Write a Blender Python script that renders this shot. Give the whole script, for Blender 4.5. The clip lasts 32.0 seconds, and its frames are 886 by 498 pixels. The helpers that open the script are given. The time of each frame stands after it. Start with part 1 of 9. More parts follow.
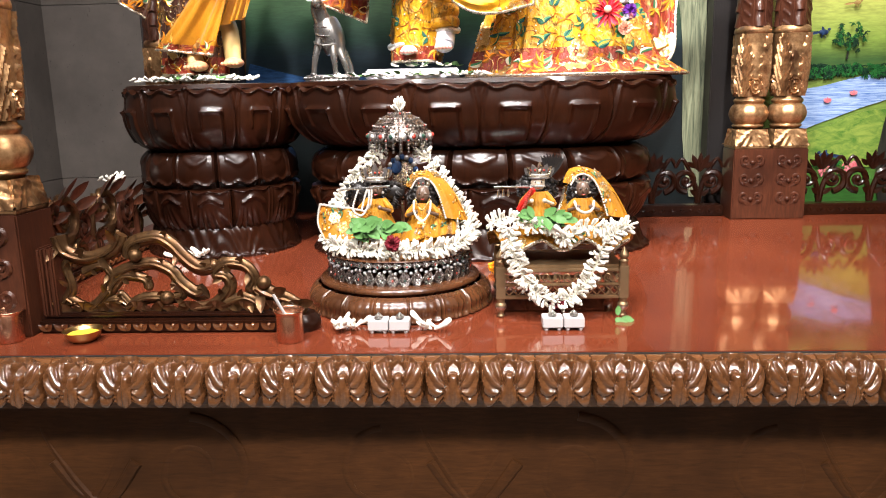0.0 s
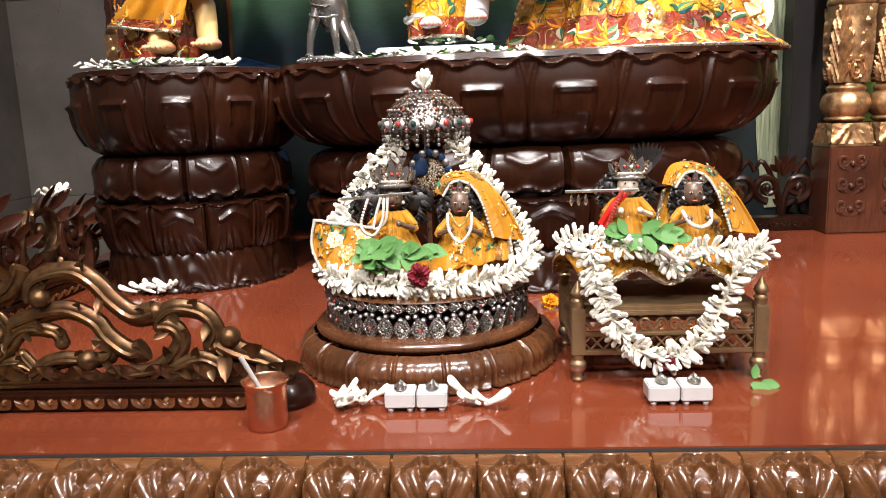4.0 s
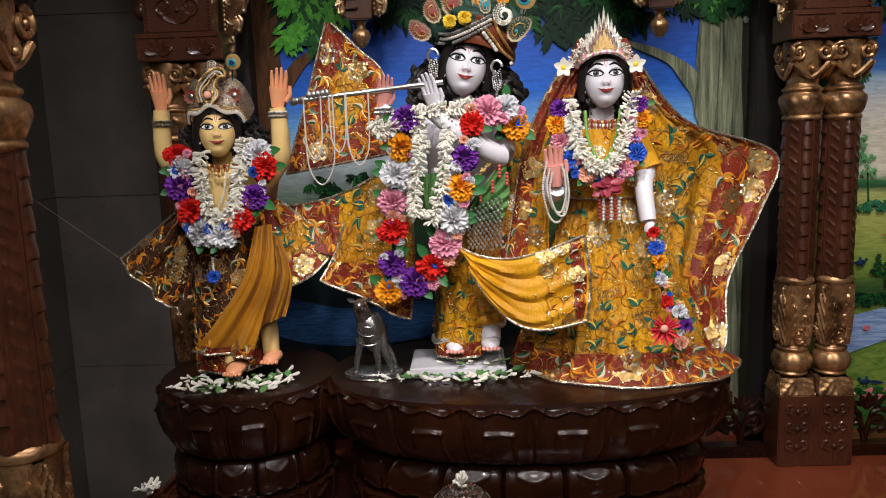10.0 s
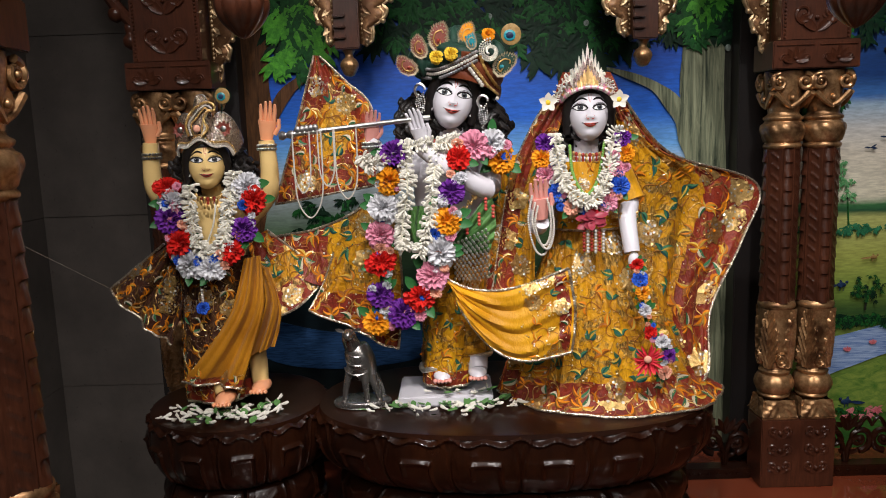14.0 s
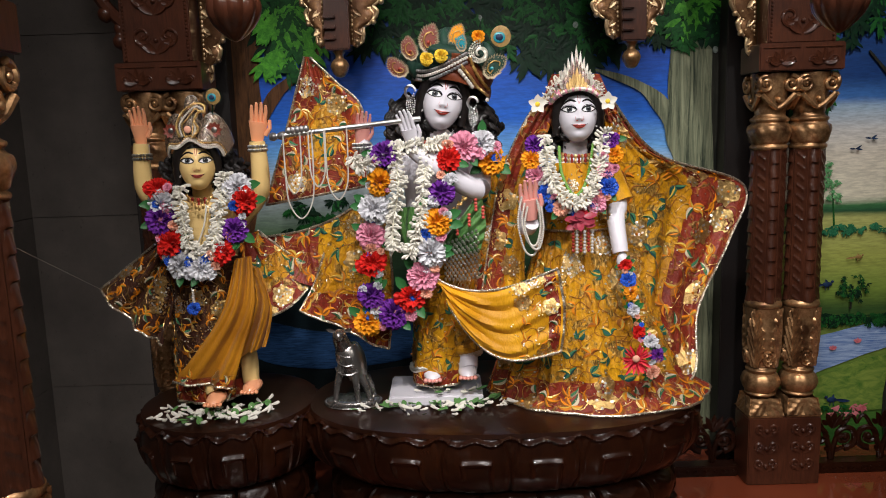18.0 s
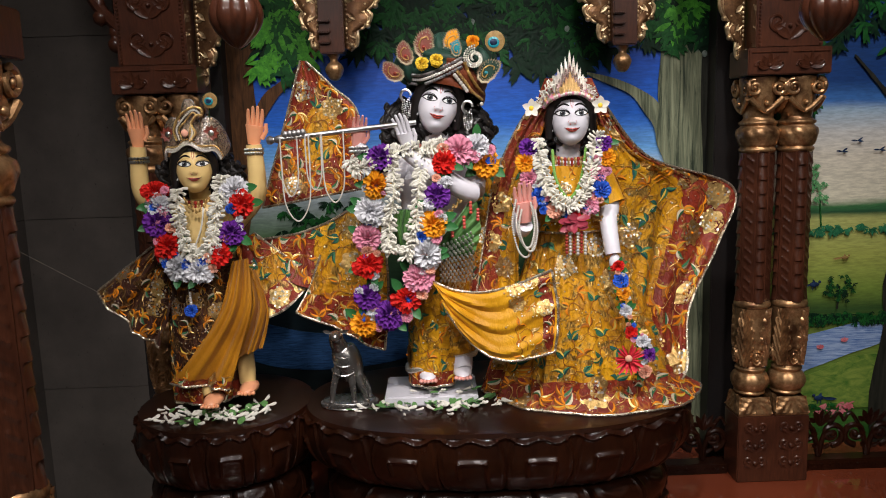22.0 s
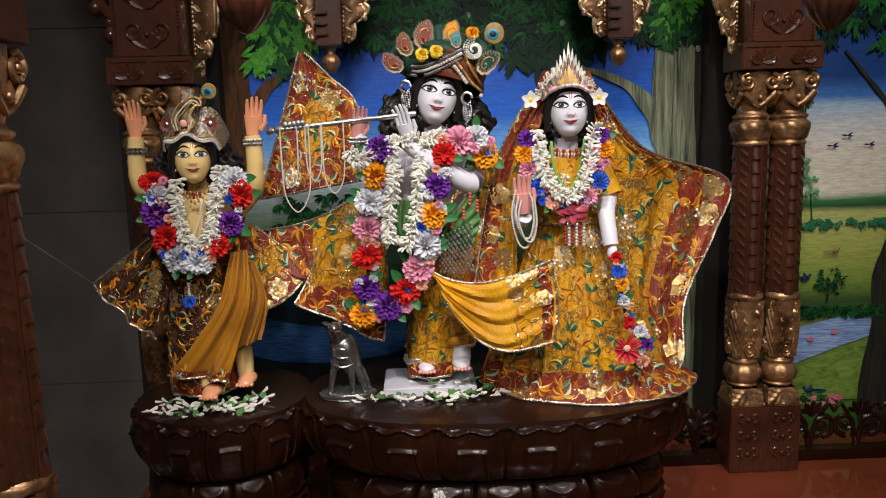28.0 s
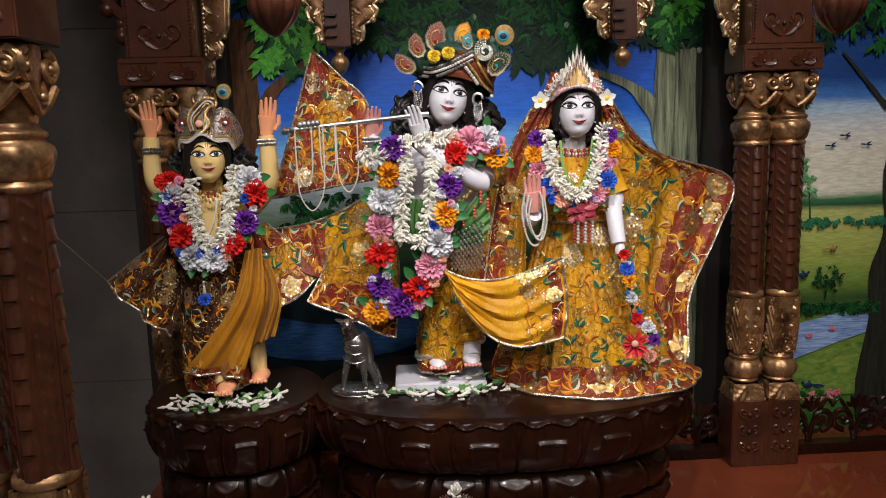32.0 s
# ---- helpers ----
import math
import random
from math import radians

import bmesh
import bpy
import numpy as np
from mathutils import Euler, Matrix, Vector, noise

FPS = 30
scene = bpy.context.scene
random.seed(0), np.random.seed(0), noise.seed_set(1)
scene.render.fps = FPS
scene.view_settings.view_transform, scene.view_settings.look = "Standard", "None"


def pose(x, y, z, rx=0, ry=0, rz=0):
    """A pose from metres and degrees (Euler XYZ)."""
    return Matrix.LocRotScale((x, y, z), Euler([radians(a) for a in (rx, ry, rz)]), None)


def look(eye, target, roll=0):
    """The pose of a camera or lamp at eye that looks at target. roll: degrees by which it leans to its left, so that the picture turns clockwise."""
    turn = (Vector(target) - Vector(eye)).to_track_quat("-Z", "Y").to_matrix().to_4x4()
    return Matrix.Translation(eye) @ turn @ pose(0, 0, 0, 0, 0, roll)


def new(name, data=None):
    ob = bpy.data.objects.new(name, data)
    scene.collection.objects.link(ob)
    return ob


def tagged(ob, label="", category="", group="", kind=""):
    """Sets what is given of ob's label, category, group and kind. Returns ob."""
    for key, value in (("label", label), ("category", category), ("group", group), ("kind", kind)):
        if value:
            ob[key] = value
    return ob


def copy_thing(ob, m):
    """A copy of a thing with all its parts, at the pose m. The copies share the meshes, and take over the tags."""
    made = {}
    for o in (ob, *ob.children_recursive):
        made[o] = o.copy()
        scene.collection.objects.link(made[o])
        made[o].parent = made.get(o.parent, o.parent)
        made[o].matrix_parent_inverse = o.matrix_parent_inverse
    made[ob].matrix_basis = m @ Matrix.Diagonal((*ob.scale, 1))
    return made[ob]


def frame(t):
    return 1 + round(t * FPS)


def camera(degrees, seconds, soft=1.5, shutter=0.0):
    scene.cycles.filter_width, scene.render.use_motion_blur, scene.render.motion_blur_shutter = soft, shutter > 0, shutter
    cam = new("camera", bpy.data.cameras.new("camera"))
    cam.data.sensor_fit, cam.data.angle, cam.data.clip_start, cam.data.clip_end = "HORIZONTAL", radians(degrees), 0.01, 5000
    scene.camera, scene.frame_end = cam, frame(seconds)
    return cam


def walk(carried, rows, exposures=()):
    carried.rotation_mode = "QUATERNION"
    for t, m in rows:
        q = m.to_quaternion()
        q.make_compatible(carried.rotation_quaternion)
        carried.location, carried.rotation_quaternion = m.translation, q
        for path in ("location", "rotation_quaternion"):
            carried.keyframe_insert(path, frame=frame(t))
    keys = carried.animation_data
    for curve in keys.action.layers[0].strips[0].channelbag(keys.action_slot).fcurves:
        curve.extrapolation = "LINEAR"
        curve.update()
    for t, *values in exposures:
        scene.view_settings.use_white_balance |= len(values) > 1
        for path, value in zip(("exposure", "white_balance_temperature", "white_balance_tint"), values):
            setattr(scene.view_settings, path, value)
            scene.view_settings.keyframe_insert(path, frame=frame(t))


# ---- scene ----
cam = camera(60.8, 32.0, 1.0)
PATH = [
    (0, (0.124, 0.004, 1.359), (0.036, 1.96, 0.951), -1.2),
    (0.5, (0.136, 0.089, 1.342), (0.039, 2.047, 0.947), -1.7),
    (1, (0.153, 0.22, 1.3), (0.049, 2.179, 0.909), -2.0),
    (1.5, (0.135, 0.312, 1.268), (0.024, 2.271, 0.88), -2.0),
    (2, (0.115, 0.372, 1.251), (0.001, 2.332, 0.867), -2.1),
    (2.5, (0.102, 0.416, 1.251), (-0.013, 2.376, 0.873), -2.1),
    (4.5, (0.031, 0.43, 1.324), (-0.077, 2.395, 0.968), -2.0),
    (5, (0.006, 0.418, 1.369), (-0.099, 2.384, 1.018), -2.0),
    (5.5, (-0.01, 0.397, 1.433), (-0.112, 2.365, 1.089), -2.0),
    (6, (-0.028, 0.376, 1.496), (-0.127, 2.344, 1.156), -2.0),
    (6.5, (-0.031, 0.358, 1.556), (-0.126, 2.327, 1.219), -2.0),
    (7, (-0.034, 0.318, 1.635), (-0.124, 2.288, 1.302), -2.0),
    (7.5, (-0.034, 0.293, 1.683), (-0.12, 2.264, 1.357), -2.0),
    (8, (-0.029, 0.251, 1.756), (-0.109, 2.222, 1.429), -2.0),
    (8.5, (-0.014, 0.197, 1.834), (-0.093, 2.169, 1.508), -2.0),
    (9, (-0.011, 0.165, 1.88), (-0.086, 2.137, 1.556), -2.0),
    (9.5, (-0.003, 0.17, 1.941), (-0.07, 2.143, 1.62), -1.9),
    (10, (-0.005, 0.18, 1.999), (-0.067, 2.154, 1.683), -1.9),
    (10.5, (-0.016, 0.194, 2.022), (-0.073, 2.168, 1.707), -1.9),
    (11, (-0.01, 0.198, 2.04), (-0.066, 2.172, 1.727), -1.9),
    (11.5, (-0.005, 0.199, 2.046), (-0.057, 2.174, 1.735), -1.9),
    (12, (-0.008, 0.194, 2.05), (-0.052, 2.17, 1.74), -1.9),
    (12.5, (-0.001, 0.188, 2.053), (-0.044, 2.164, 1.745), -1.9),
    (13, (0.005, 0.183, 2.058), (-0.034, 2.159, 1.749), -1.9),
    (13.5, (0.004, 0.177, 2.062), (-0.032, 2.153, 1.753), -1.9),
    (14, (0.002, 0.166, 2.068), (-0.031, 2.142, 1.761), -1.9),
    (14.5, (0.002, 0.157, 2.072), (-0.03, 2.133, 1.765), -1.8),
    (16.5, (0.012, 0.155, 2.073), (-0.006, 2.131, 1.766), -1.8),
    (17, (0.008, 0.155, 2.075), (-0.003, 2.131, 1.766), -1.8),
    (17.5, (0.009, 0.156, 2.071), (0.0, 2.132, 1.762), -1.8),
    (18, (0.001, 0.155, 2.073), (-0.005, 2.131, 1.763), -1.8),
    (18.5, (-0.002, 0.15, 2.075), (-0.004, 2.127, 1.768), -1.8),
    (19, (-0.005, 0.145, 2.079), (-0.002, 2.121, 1.772), -1.8),
    (19.5, (-0.011, 0.133, 2.088), (-0.005, 2.109, 1.779), -1.8),
    (20, (-0.015, 0.131, 2.088), (-0.005, 2.107, 1.779), -1.8),
    (20.5, (-0.008, 0.134, 2.086), (0.007, 2.11, 1.776), -1.9),
    (21, (-0.009, 0.136, 2.086), (0.01, 2.112, 1.778), -1.8),
    (21.5, (-0.01, 0.133, 2.086), (0.011, 2.109, 1.775), -1.8),
    (22, (-0.015, 0.133, 2.081), (0.009, 2.109, 1.771), -1.8),
    (22.5, (-0.02, 0.139, 2.077), (0.006, 2.114, 1.765), -1.8),
    (23, (-0.015, 0.148, 2.067), (0.013, 2.123, 1.756), -1.8),
    (23.5, (-0.024, 0.146, 2.064), (0.007, 2.121, 1.753), -1.8),
    (24, (-0.04, 0.145, 2.067), (-0.005, 2.12, 1.755), -1.7),
    (24.5, (-0.051, 0.148, 2.061), (-0.01, 2.123, 1.749), -1.7),
    (25, (-0.042, 0.144, 2.054), (0.001, 2.119, 1.739), -1.7),
    (25.5, (-0.049, 0.145, 2.049), (-0.001, 2.12, 1.735), -1.7),
    (27.5, (-0.053, 0.129, 2.062), (0.009, 2.103, 1.748), -1.6),
    (28, (-0.051, 0.125, 2.064), (0.013, 2.1, 1.75), -1.6),
    (28.5, (-0.053, 0.119, 2.065), (0.014, 2.094, 1.754), -1.6),
    (29, (-0.058, 0.117, 2.065), (0.011, 2.091, 1.754), -1.6),
    (29.5, (-0.071, 0.115, 2.066), (0.002, 2.089, 1.755), -1.6),
    (30, (-0.083, 0.111, 2.068), (-0.008, 2.085, 1.755), -1.6),
    (30.5, (-0.089, 0.112, 2.066), (-0.012, 2.086, 1.753), -1.6),
    (31, (-0.095, 0.105, 2.066), (-0.014, 2.079, 1.754), -1.6),
    (31.5, (-0.112, 0.102, 2.066), (-0.029, 2.075, 1.753), -1.6),
    (32, (-0.103, 0.092, 2.065), (-0.015, 2.066, 1.751), -1.6),
]
walk(cam, [(t, look(eye, target, roll)) for t, eye, target, roll in PATH])

# ---- light: ceiling downlights over the altar, unseen lamps added for mural and hall behind ----
EXPOSURES = [(0, 1.42), (2.5, 1.34), (4.5, 1.15), (6, 0.92), (7, 0.5), (8, -0.36), (9, -0.52), (10, -0.66), (32, -0.72)]
for t, stops in EXPOSURES:
    scene.view_settings.exposure = stops
    scene.view_settings.keyframe_insert("exposure", frame=frame(t))

world = bpy.data.worlds.new("world")
scene.world = world
world.use_nodes = True
world.node_tree.nodes["Background"].inputs[0].default_value = (0.9, 0.85, 0.8, 1)
world.node_tree.nodes["Background"].inputs[1].default_value = 0.02


def unseen_downlight(x, y, z, size, watts, aim, spread, tint=(1, 0.95, 0.93)):
    lamp = bpy.data.lights.new("unseen_downlight", "AREA")
    lamp.shape, lamp.size, lamp.energy, lamp.color = "DISK", size, watts, tint
    lamp.spread = radians(spread)
    ob = new("downlight_lamp", lamp)
    ob.matrix_world = look((x, y, z), aim)
    return ob


for x, y, watts in ((-0.45, 0.62, 5.2), (0.1, 0.6, 5.8), (0.6, 0.62, 5.6)):
    unseen_downlight(x, y, 3.32, 0.1, watts, (x * 0.9, 2.0, 1.6), 70)
unseen_downlight(0.0, 0.5, 3.32, 0.14, 1.7, (0.0, 1.4, 0.95), 100)
# unseen lamps added behind the front beam to brighten mural and columns
for x, watts, aim_x, aim_z in ((-0.7, 2.2, -0.77, 2.3), (0.15, 2.6, 0.17, 2.3), (1.1, 7.5, 1.45, 1.75)):
    unseen_downlight(x, 1.5, 3.32, 0.14, watts, (aim_x, 2.6, aim_z), 100)

# unseen wide lamps added in the hall to lift the platform's front
for x in (-0.9, 0.3, 1.6):
    unseen_downlight(x, -0.9, 3.36, 0.5, 19, (x * 0.6, 0.6, 0.8), 115, (1, 0.945, 0.91))

# ---- materials ----
class Net:
    """A node material under construction."""

    def __init__(self, name):
        self.m = bpy.data.materials.new(name)
        self.m.use_nodes = True
        self.t = self.m.node_tree
        self.b = self.t.nodes["Principled BSDF"]
        self.co = self.t.nodes.new("ShaderNodeTexCoord").outputs["Object"]

    def node(self, kind, **values):
        n = self.t.nodes.new("ShaderNode" + kind)
        for k, v in values.items():
            if k in n.inputs:
                n.inputs[k].default_value = v
            else:
                n.inputs[k.replace("_", " ")].default_value = v
        return n

    def link(self, a, b):
        self.t.links.new(a, b)

    def noise(self, scale, detail=4.0, rough=0.55, stretch=(1, 1, 1), distort=0.0):
        mp = self.node("Mapping")
        mp.inputs["Scale"].default_value = stretch
        self.link(self.co, mp.inputs["Vector"])
        n = self.node("TexNoise", Scale=scale, Detail=detail, Roughness=rough, Distortion=distort)
        self.link(mp.outputs[0], n.inputs["Vector"])
        return n.outputs["Fac"]

    def ramp(self, fac, stops, constant=False):
        n = self.node("ValToRGB")
        r = n.color_ramp
        if constant:
            r.interpolation = "CONSTANT"
        while len(r.elements) < len(stops):
            r.elements.new(0.5)
        for e, (p, c) in zip(r.elements, stops):
            e.position, e.color = p, (*c, 1)
        self.link(fac, n.inputs["Fac"])
        return n.outputs["Color"]

    def mix(self, fac, a, b, mode="MIX"):
        n = self.node("Mix")
        n.data_type, n.blend_type = "RGBA", mode
        for value, slot in ((fac, n.inputs[0]), (a, n.inputs[6]), (b, n.inputs[7])):
            if isinstance(value, (int, float)):
                slot.default_value = value
            elif isinstance(value, tuple):
                slot.default_value = (*value, 1)
            else:
                self.link(value, slot)
        return n.outputs[2]

    def bump(self, height, strength=0.3, distance=0.002):
        n = self.node("Bump", Strength=strength, Distance=distance)
        self.link(height, n.inputs["Height"])
        self.link(n.outputs[0], self.b.inputs["Normal"])

    def finish(self, color, rough=0.5, metal=0.0, coat=0.0, spec=None, rough_fac=None, sheen=0.0, sss=0.0):
        if isinstance(color, tuple):
            self.b.inputs["Base Color"].default_value = (*color, 1)
        else:
            self.link(color, self.b.inputs["Base Color"])
        if rough_fac is None:
            self.b.inputs["Roughness"].default_value = rough
        else:
            self.link(self.scaled(rough_fac, rough * 0.75, rough * 1.35), self.b.inputs["Roughness"])
        self.b.inputs["Metallic"].default_value = metal
        self.b.inputs["Coat Weight"].default_value = coat
        self.b.inputs["Coat Roughness"].default_value = 0.06
        if spec is not None:
            self.b.inputs["Specular IOR Level"].default_value = spec
        if sheen:
            self.b.inputs["Sheen Weight"].default_value = sheen
        if sss:
            self.b.inputs["Subsurface Weight"].default_value = sss
            self.b.inputs["Subsurface Radius"].default_value = (0.01, 0.006, 0.004)
            self.b.inputs["Subsurface Scale"].default_value = 1.0
        return self.m

    def scaled(self, fac, low, high):
        n = self.node("MapRange")
        n.inputs["To Min"].default_value, n.inputs["To Max"].default_value = low, high
        self.link(fac, n.inputs["Value"])
        return n.outputs[0]

    def random(self):
        return self.node("ObjectInfo").outputs["Random"]

    def island(self):
        return self.t.nodes.new("ShaderNodeNewGeometry").outputs["Random Per Island"]


def simple(name, dark, light, scale=40, rough=0.5, metal=0.0, coat=0.0, bump=0.15, depth=0.001, sheen=0.0, vary="", spec=None, sss=0.0):
    """Two tones over coarse and fine noise, with a fine relief; vary: object or island, for pieces."""
    n = Net(name)
    coarse, fine = n.noise(scale * 0.25, 3), n.noise(scale, 6)
    c = n.mix(coarse, n.ramp(fine, [(0.3, dark), (0.7, light)]), n.ramp(fine, [(0.35, light), (0.75, dark)]))
    if vary:
        hue = n.random() if vary == "object" else n.island()
        c = n.mix(hue, c, n.mix(1.0, c, (0.62, 0.6, 0.6), "MULTIPLY"))
    n.bump(fine, bump, depth)
    return n.finish(c, rough, metal, coat, spec, coarse, sheen, sss)


def lacquer(name, dark, light, rough=0.28, coat=0.5, stretch=(12, 12, 1.5), grain=14, spec=None):
    """Polished carved timber: long grain, patchy stain, brush relief."""
    n = Net(name)
    g = n.noise(grain, 8, 0.65, stretch, 0.6)
    patch = n.noise(6, 4)
    c = n.mix(n.ramp(patch, [(0.35, (0, 0, 0)), (0.7, (1, 1, 1))]), n.ramp(g, [(0.3, dark), (0.7, light)]), n.ramp(g, [(0.25, tuple(0.55 * a for a in dark)), (0.75, dark)]))
    n.bump(n.noise(90, 5), 0.12, 0.0012)
    return n.finish(c, rough, 0.0, coat, spec, patch)


WOOD = lacquer("carved_wood", (0.0115, 0.003, 0.0012), (0.028, 0.0078, 0.0028), 0.3, 0.22, spec=0.25)
WOOD_RED = lacquer("red_wood", (0.042, 0.0132, 0.007), (0.1, 0.032, 0.0155), 0.3, 0.35, spec=0.3)
WOOD_FRONT = lacquer("polished_front_wood", (0.095, 0.036, 0.013), (0.21, 0.086, 0.031), 0.2, 0.8, (1.5, 12, 12))
WOOD_LIP = lacquer("orange_wood", (0.25, 0.09, 0.025), (0.4, 0.16, 0.05), 0.3, 0.4, (1.5, 12, 12))
WOOD_DARK = lacquer("dark_panel_wood", (0.042, 0.016, 0.005), (0.085, 0.032, 0.01), 0.5, 0.02, (1.5, 12, 12), spec=0.15)
WOOD_STOOL = lacquer("stool_wood", (0.05, 0.018, 0.007), (0.13, 0.048, 0.018), 0.25, 0.6)
BLACK = simple("black_gap", (0.004, 0.004, 0.004), (0.01, 0.009, 0.008), 60, 0.7)


def gilded(name, dark, light, scale=120):
    """Gold paint rubbed over brown wood: thin in hollows and in worn patches."""
    n = Net(name)
    wear, fine = n.noise(18, 5), n.noise(scale, 4)
    c = n.mix(n.ramp(wear, [(0.32, (1, 1, 1)), (0.52, (0, 0, 0))]), n.ramp(fine, [(0.3, dark), (0.7, light)]), (0.1, 0.045, 0.02))
    n.bump(fine, 0.2, 0.0008)
    return n.finish(c, 0.34, 0.75, 0.15, None, wear)


GOLD = gilded("gold_paint", (0.3, 0.155, 0.065), (0.54, 0.32, 0.155))
GOLD_BRIGHT = gilded("bright_gilding", (0.48, 0.31, 0.15), (0.78, 0.58, 0.34))
# darker gilding: the shade in the scroll boards' recesses is put into its colour
GOLD_RECESS = gilded("recess_shade_gold", (0.08, 0.035, 0.014), (0.2, 0.1, 0.04))
SILVER = simple("silver", (0.45, 0.44, 0.43), (0.75, 0.74, 0.72), 160, 0.28, 1.0, bump=0.25)
TARNISH = simple("tarnished_silver", (0.16, 0.15, 0.15), (0.45, 0.43, 0.42), 120, 0.36, 0.9, bump=0.3)
DULL_SILVER = simple("dull_silver", (0.1, 0.088, 0.08), (0.32, 0.29, 0.27), 120, 0.36, 0.9, bump=0.3)
COPPER = simple("copper", (0.56, 0.29, 0.18), (0.78, 0.47, 0.33), 60, 0.24, 1.0, bump=0.05)
BRASS = simple("brass", (0.45, 0.27, 0.1), (0.66, 0.45, 0.2), 80, 0.3, 1.0, bump=0.1)
WHITE_PLASTIC = simple("white_plastic", (0.4, 0.38, 0.38), (0.54, 0.52, 0.52), 60, 0.35, bump=0.05)
CEILING = simple("ceiling_paint", (0.5, 0.47, 0.43), (0.58, 0.55, 0.5), 20, 0.8)
HALL = simple("hall_paint", (0.3, 0.26, 0.22), (0.38, 0.33, 0.28), 12, 0.8)


def stone(name):
    """Honed grey limestone slab with pits and faint clouds."""
    n = Net(name)
    cloud, pit = n.noise(5, 6, 0.6), n.noise(70, 3, 0.7, (1, 1, 0.7))
    c = n.ramp(cloud, [(0.3, (0.16, 0.14, 0.126)), (0.7, (0.245, 0.213, 0.192))])
    c = n.mix(n.ramp(pit, [(0.66, (0, 0, 0)), (0.74, (0.8, 0.8, 0.8))]), c, (0.07, 0.055, 0.05))
    n.bump(pit, 0.25, 0.0015)
    return n.finish(c, 0.5, 0, 0, 0.35, cloud)


STONE = stone("grey_stone")


def platform_finish():
    """Deep orange-red lacquer with scuffs and smears of wiped water."""
    n = Net("red_lacquer")
    patch, scuff = n.noise(4, 5), n.noise(26, 6, 0.7, (1, 0.25, 1), 1.0)
    c = n.ramp(patch, [(0.3, (0.13, 0.027, 0.012)), (0.7, (0.185, 0.041, 0.017))])
    c = n.mix(n.ramp(scuff, [(0.66, (0, 0, 0)), (0.8, (0.25, 0.25, 0.25))]), c, (0.2, 0.07, 0.035))
    n.bump(n.noise(9, 3), 0.06, 0.003)
    r = n.ramp(scuff, [(0.4, (0.06, 0.06, 0.06)), (0.75, (0.2, 0.2, 0.2))])
    n.link(r, n.b.inputs["Roughness"])
    n.b.inputs["Coat Weight"].default_value = 0.35
    n.link(c, n.b.inputs["Base Color"])
    return n.m


LACQUER_RED = platform_finish()


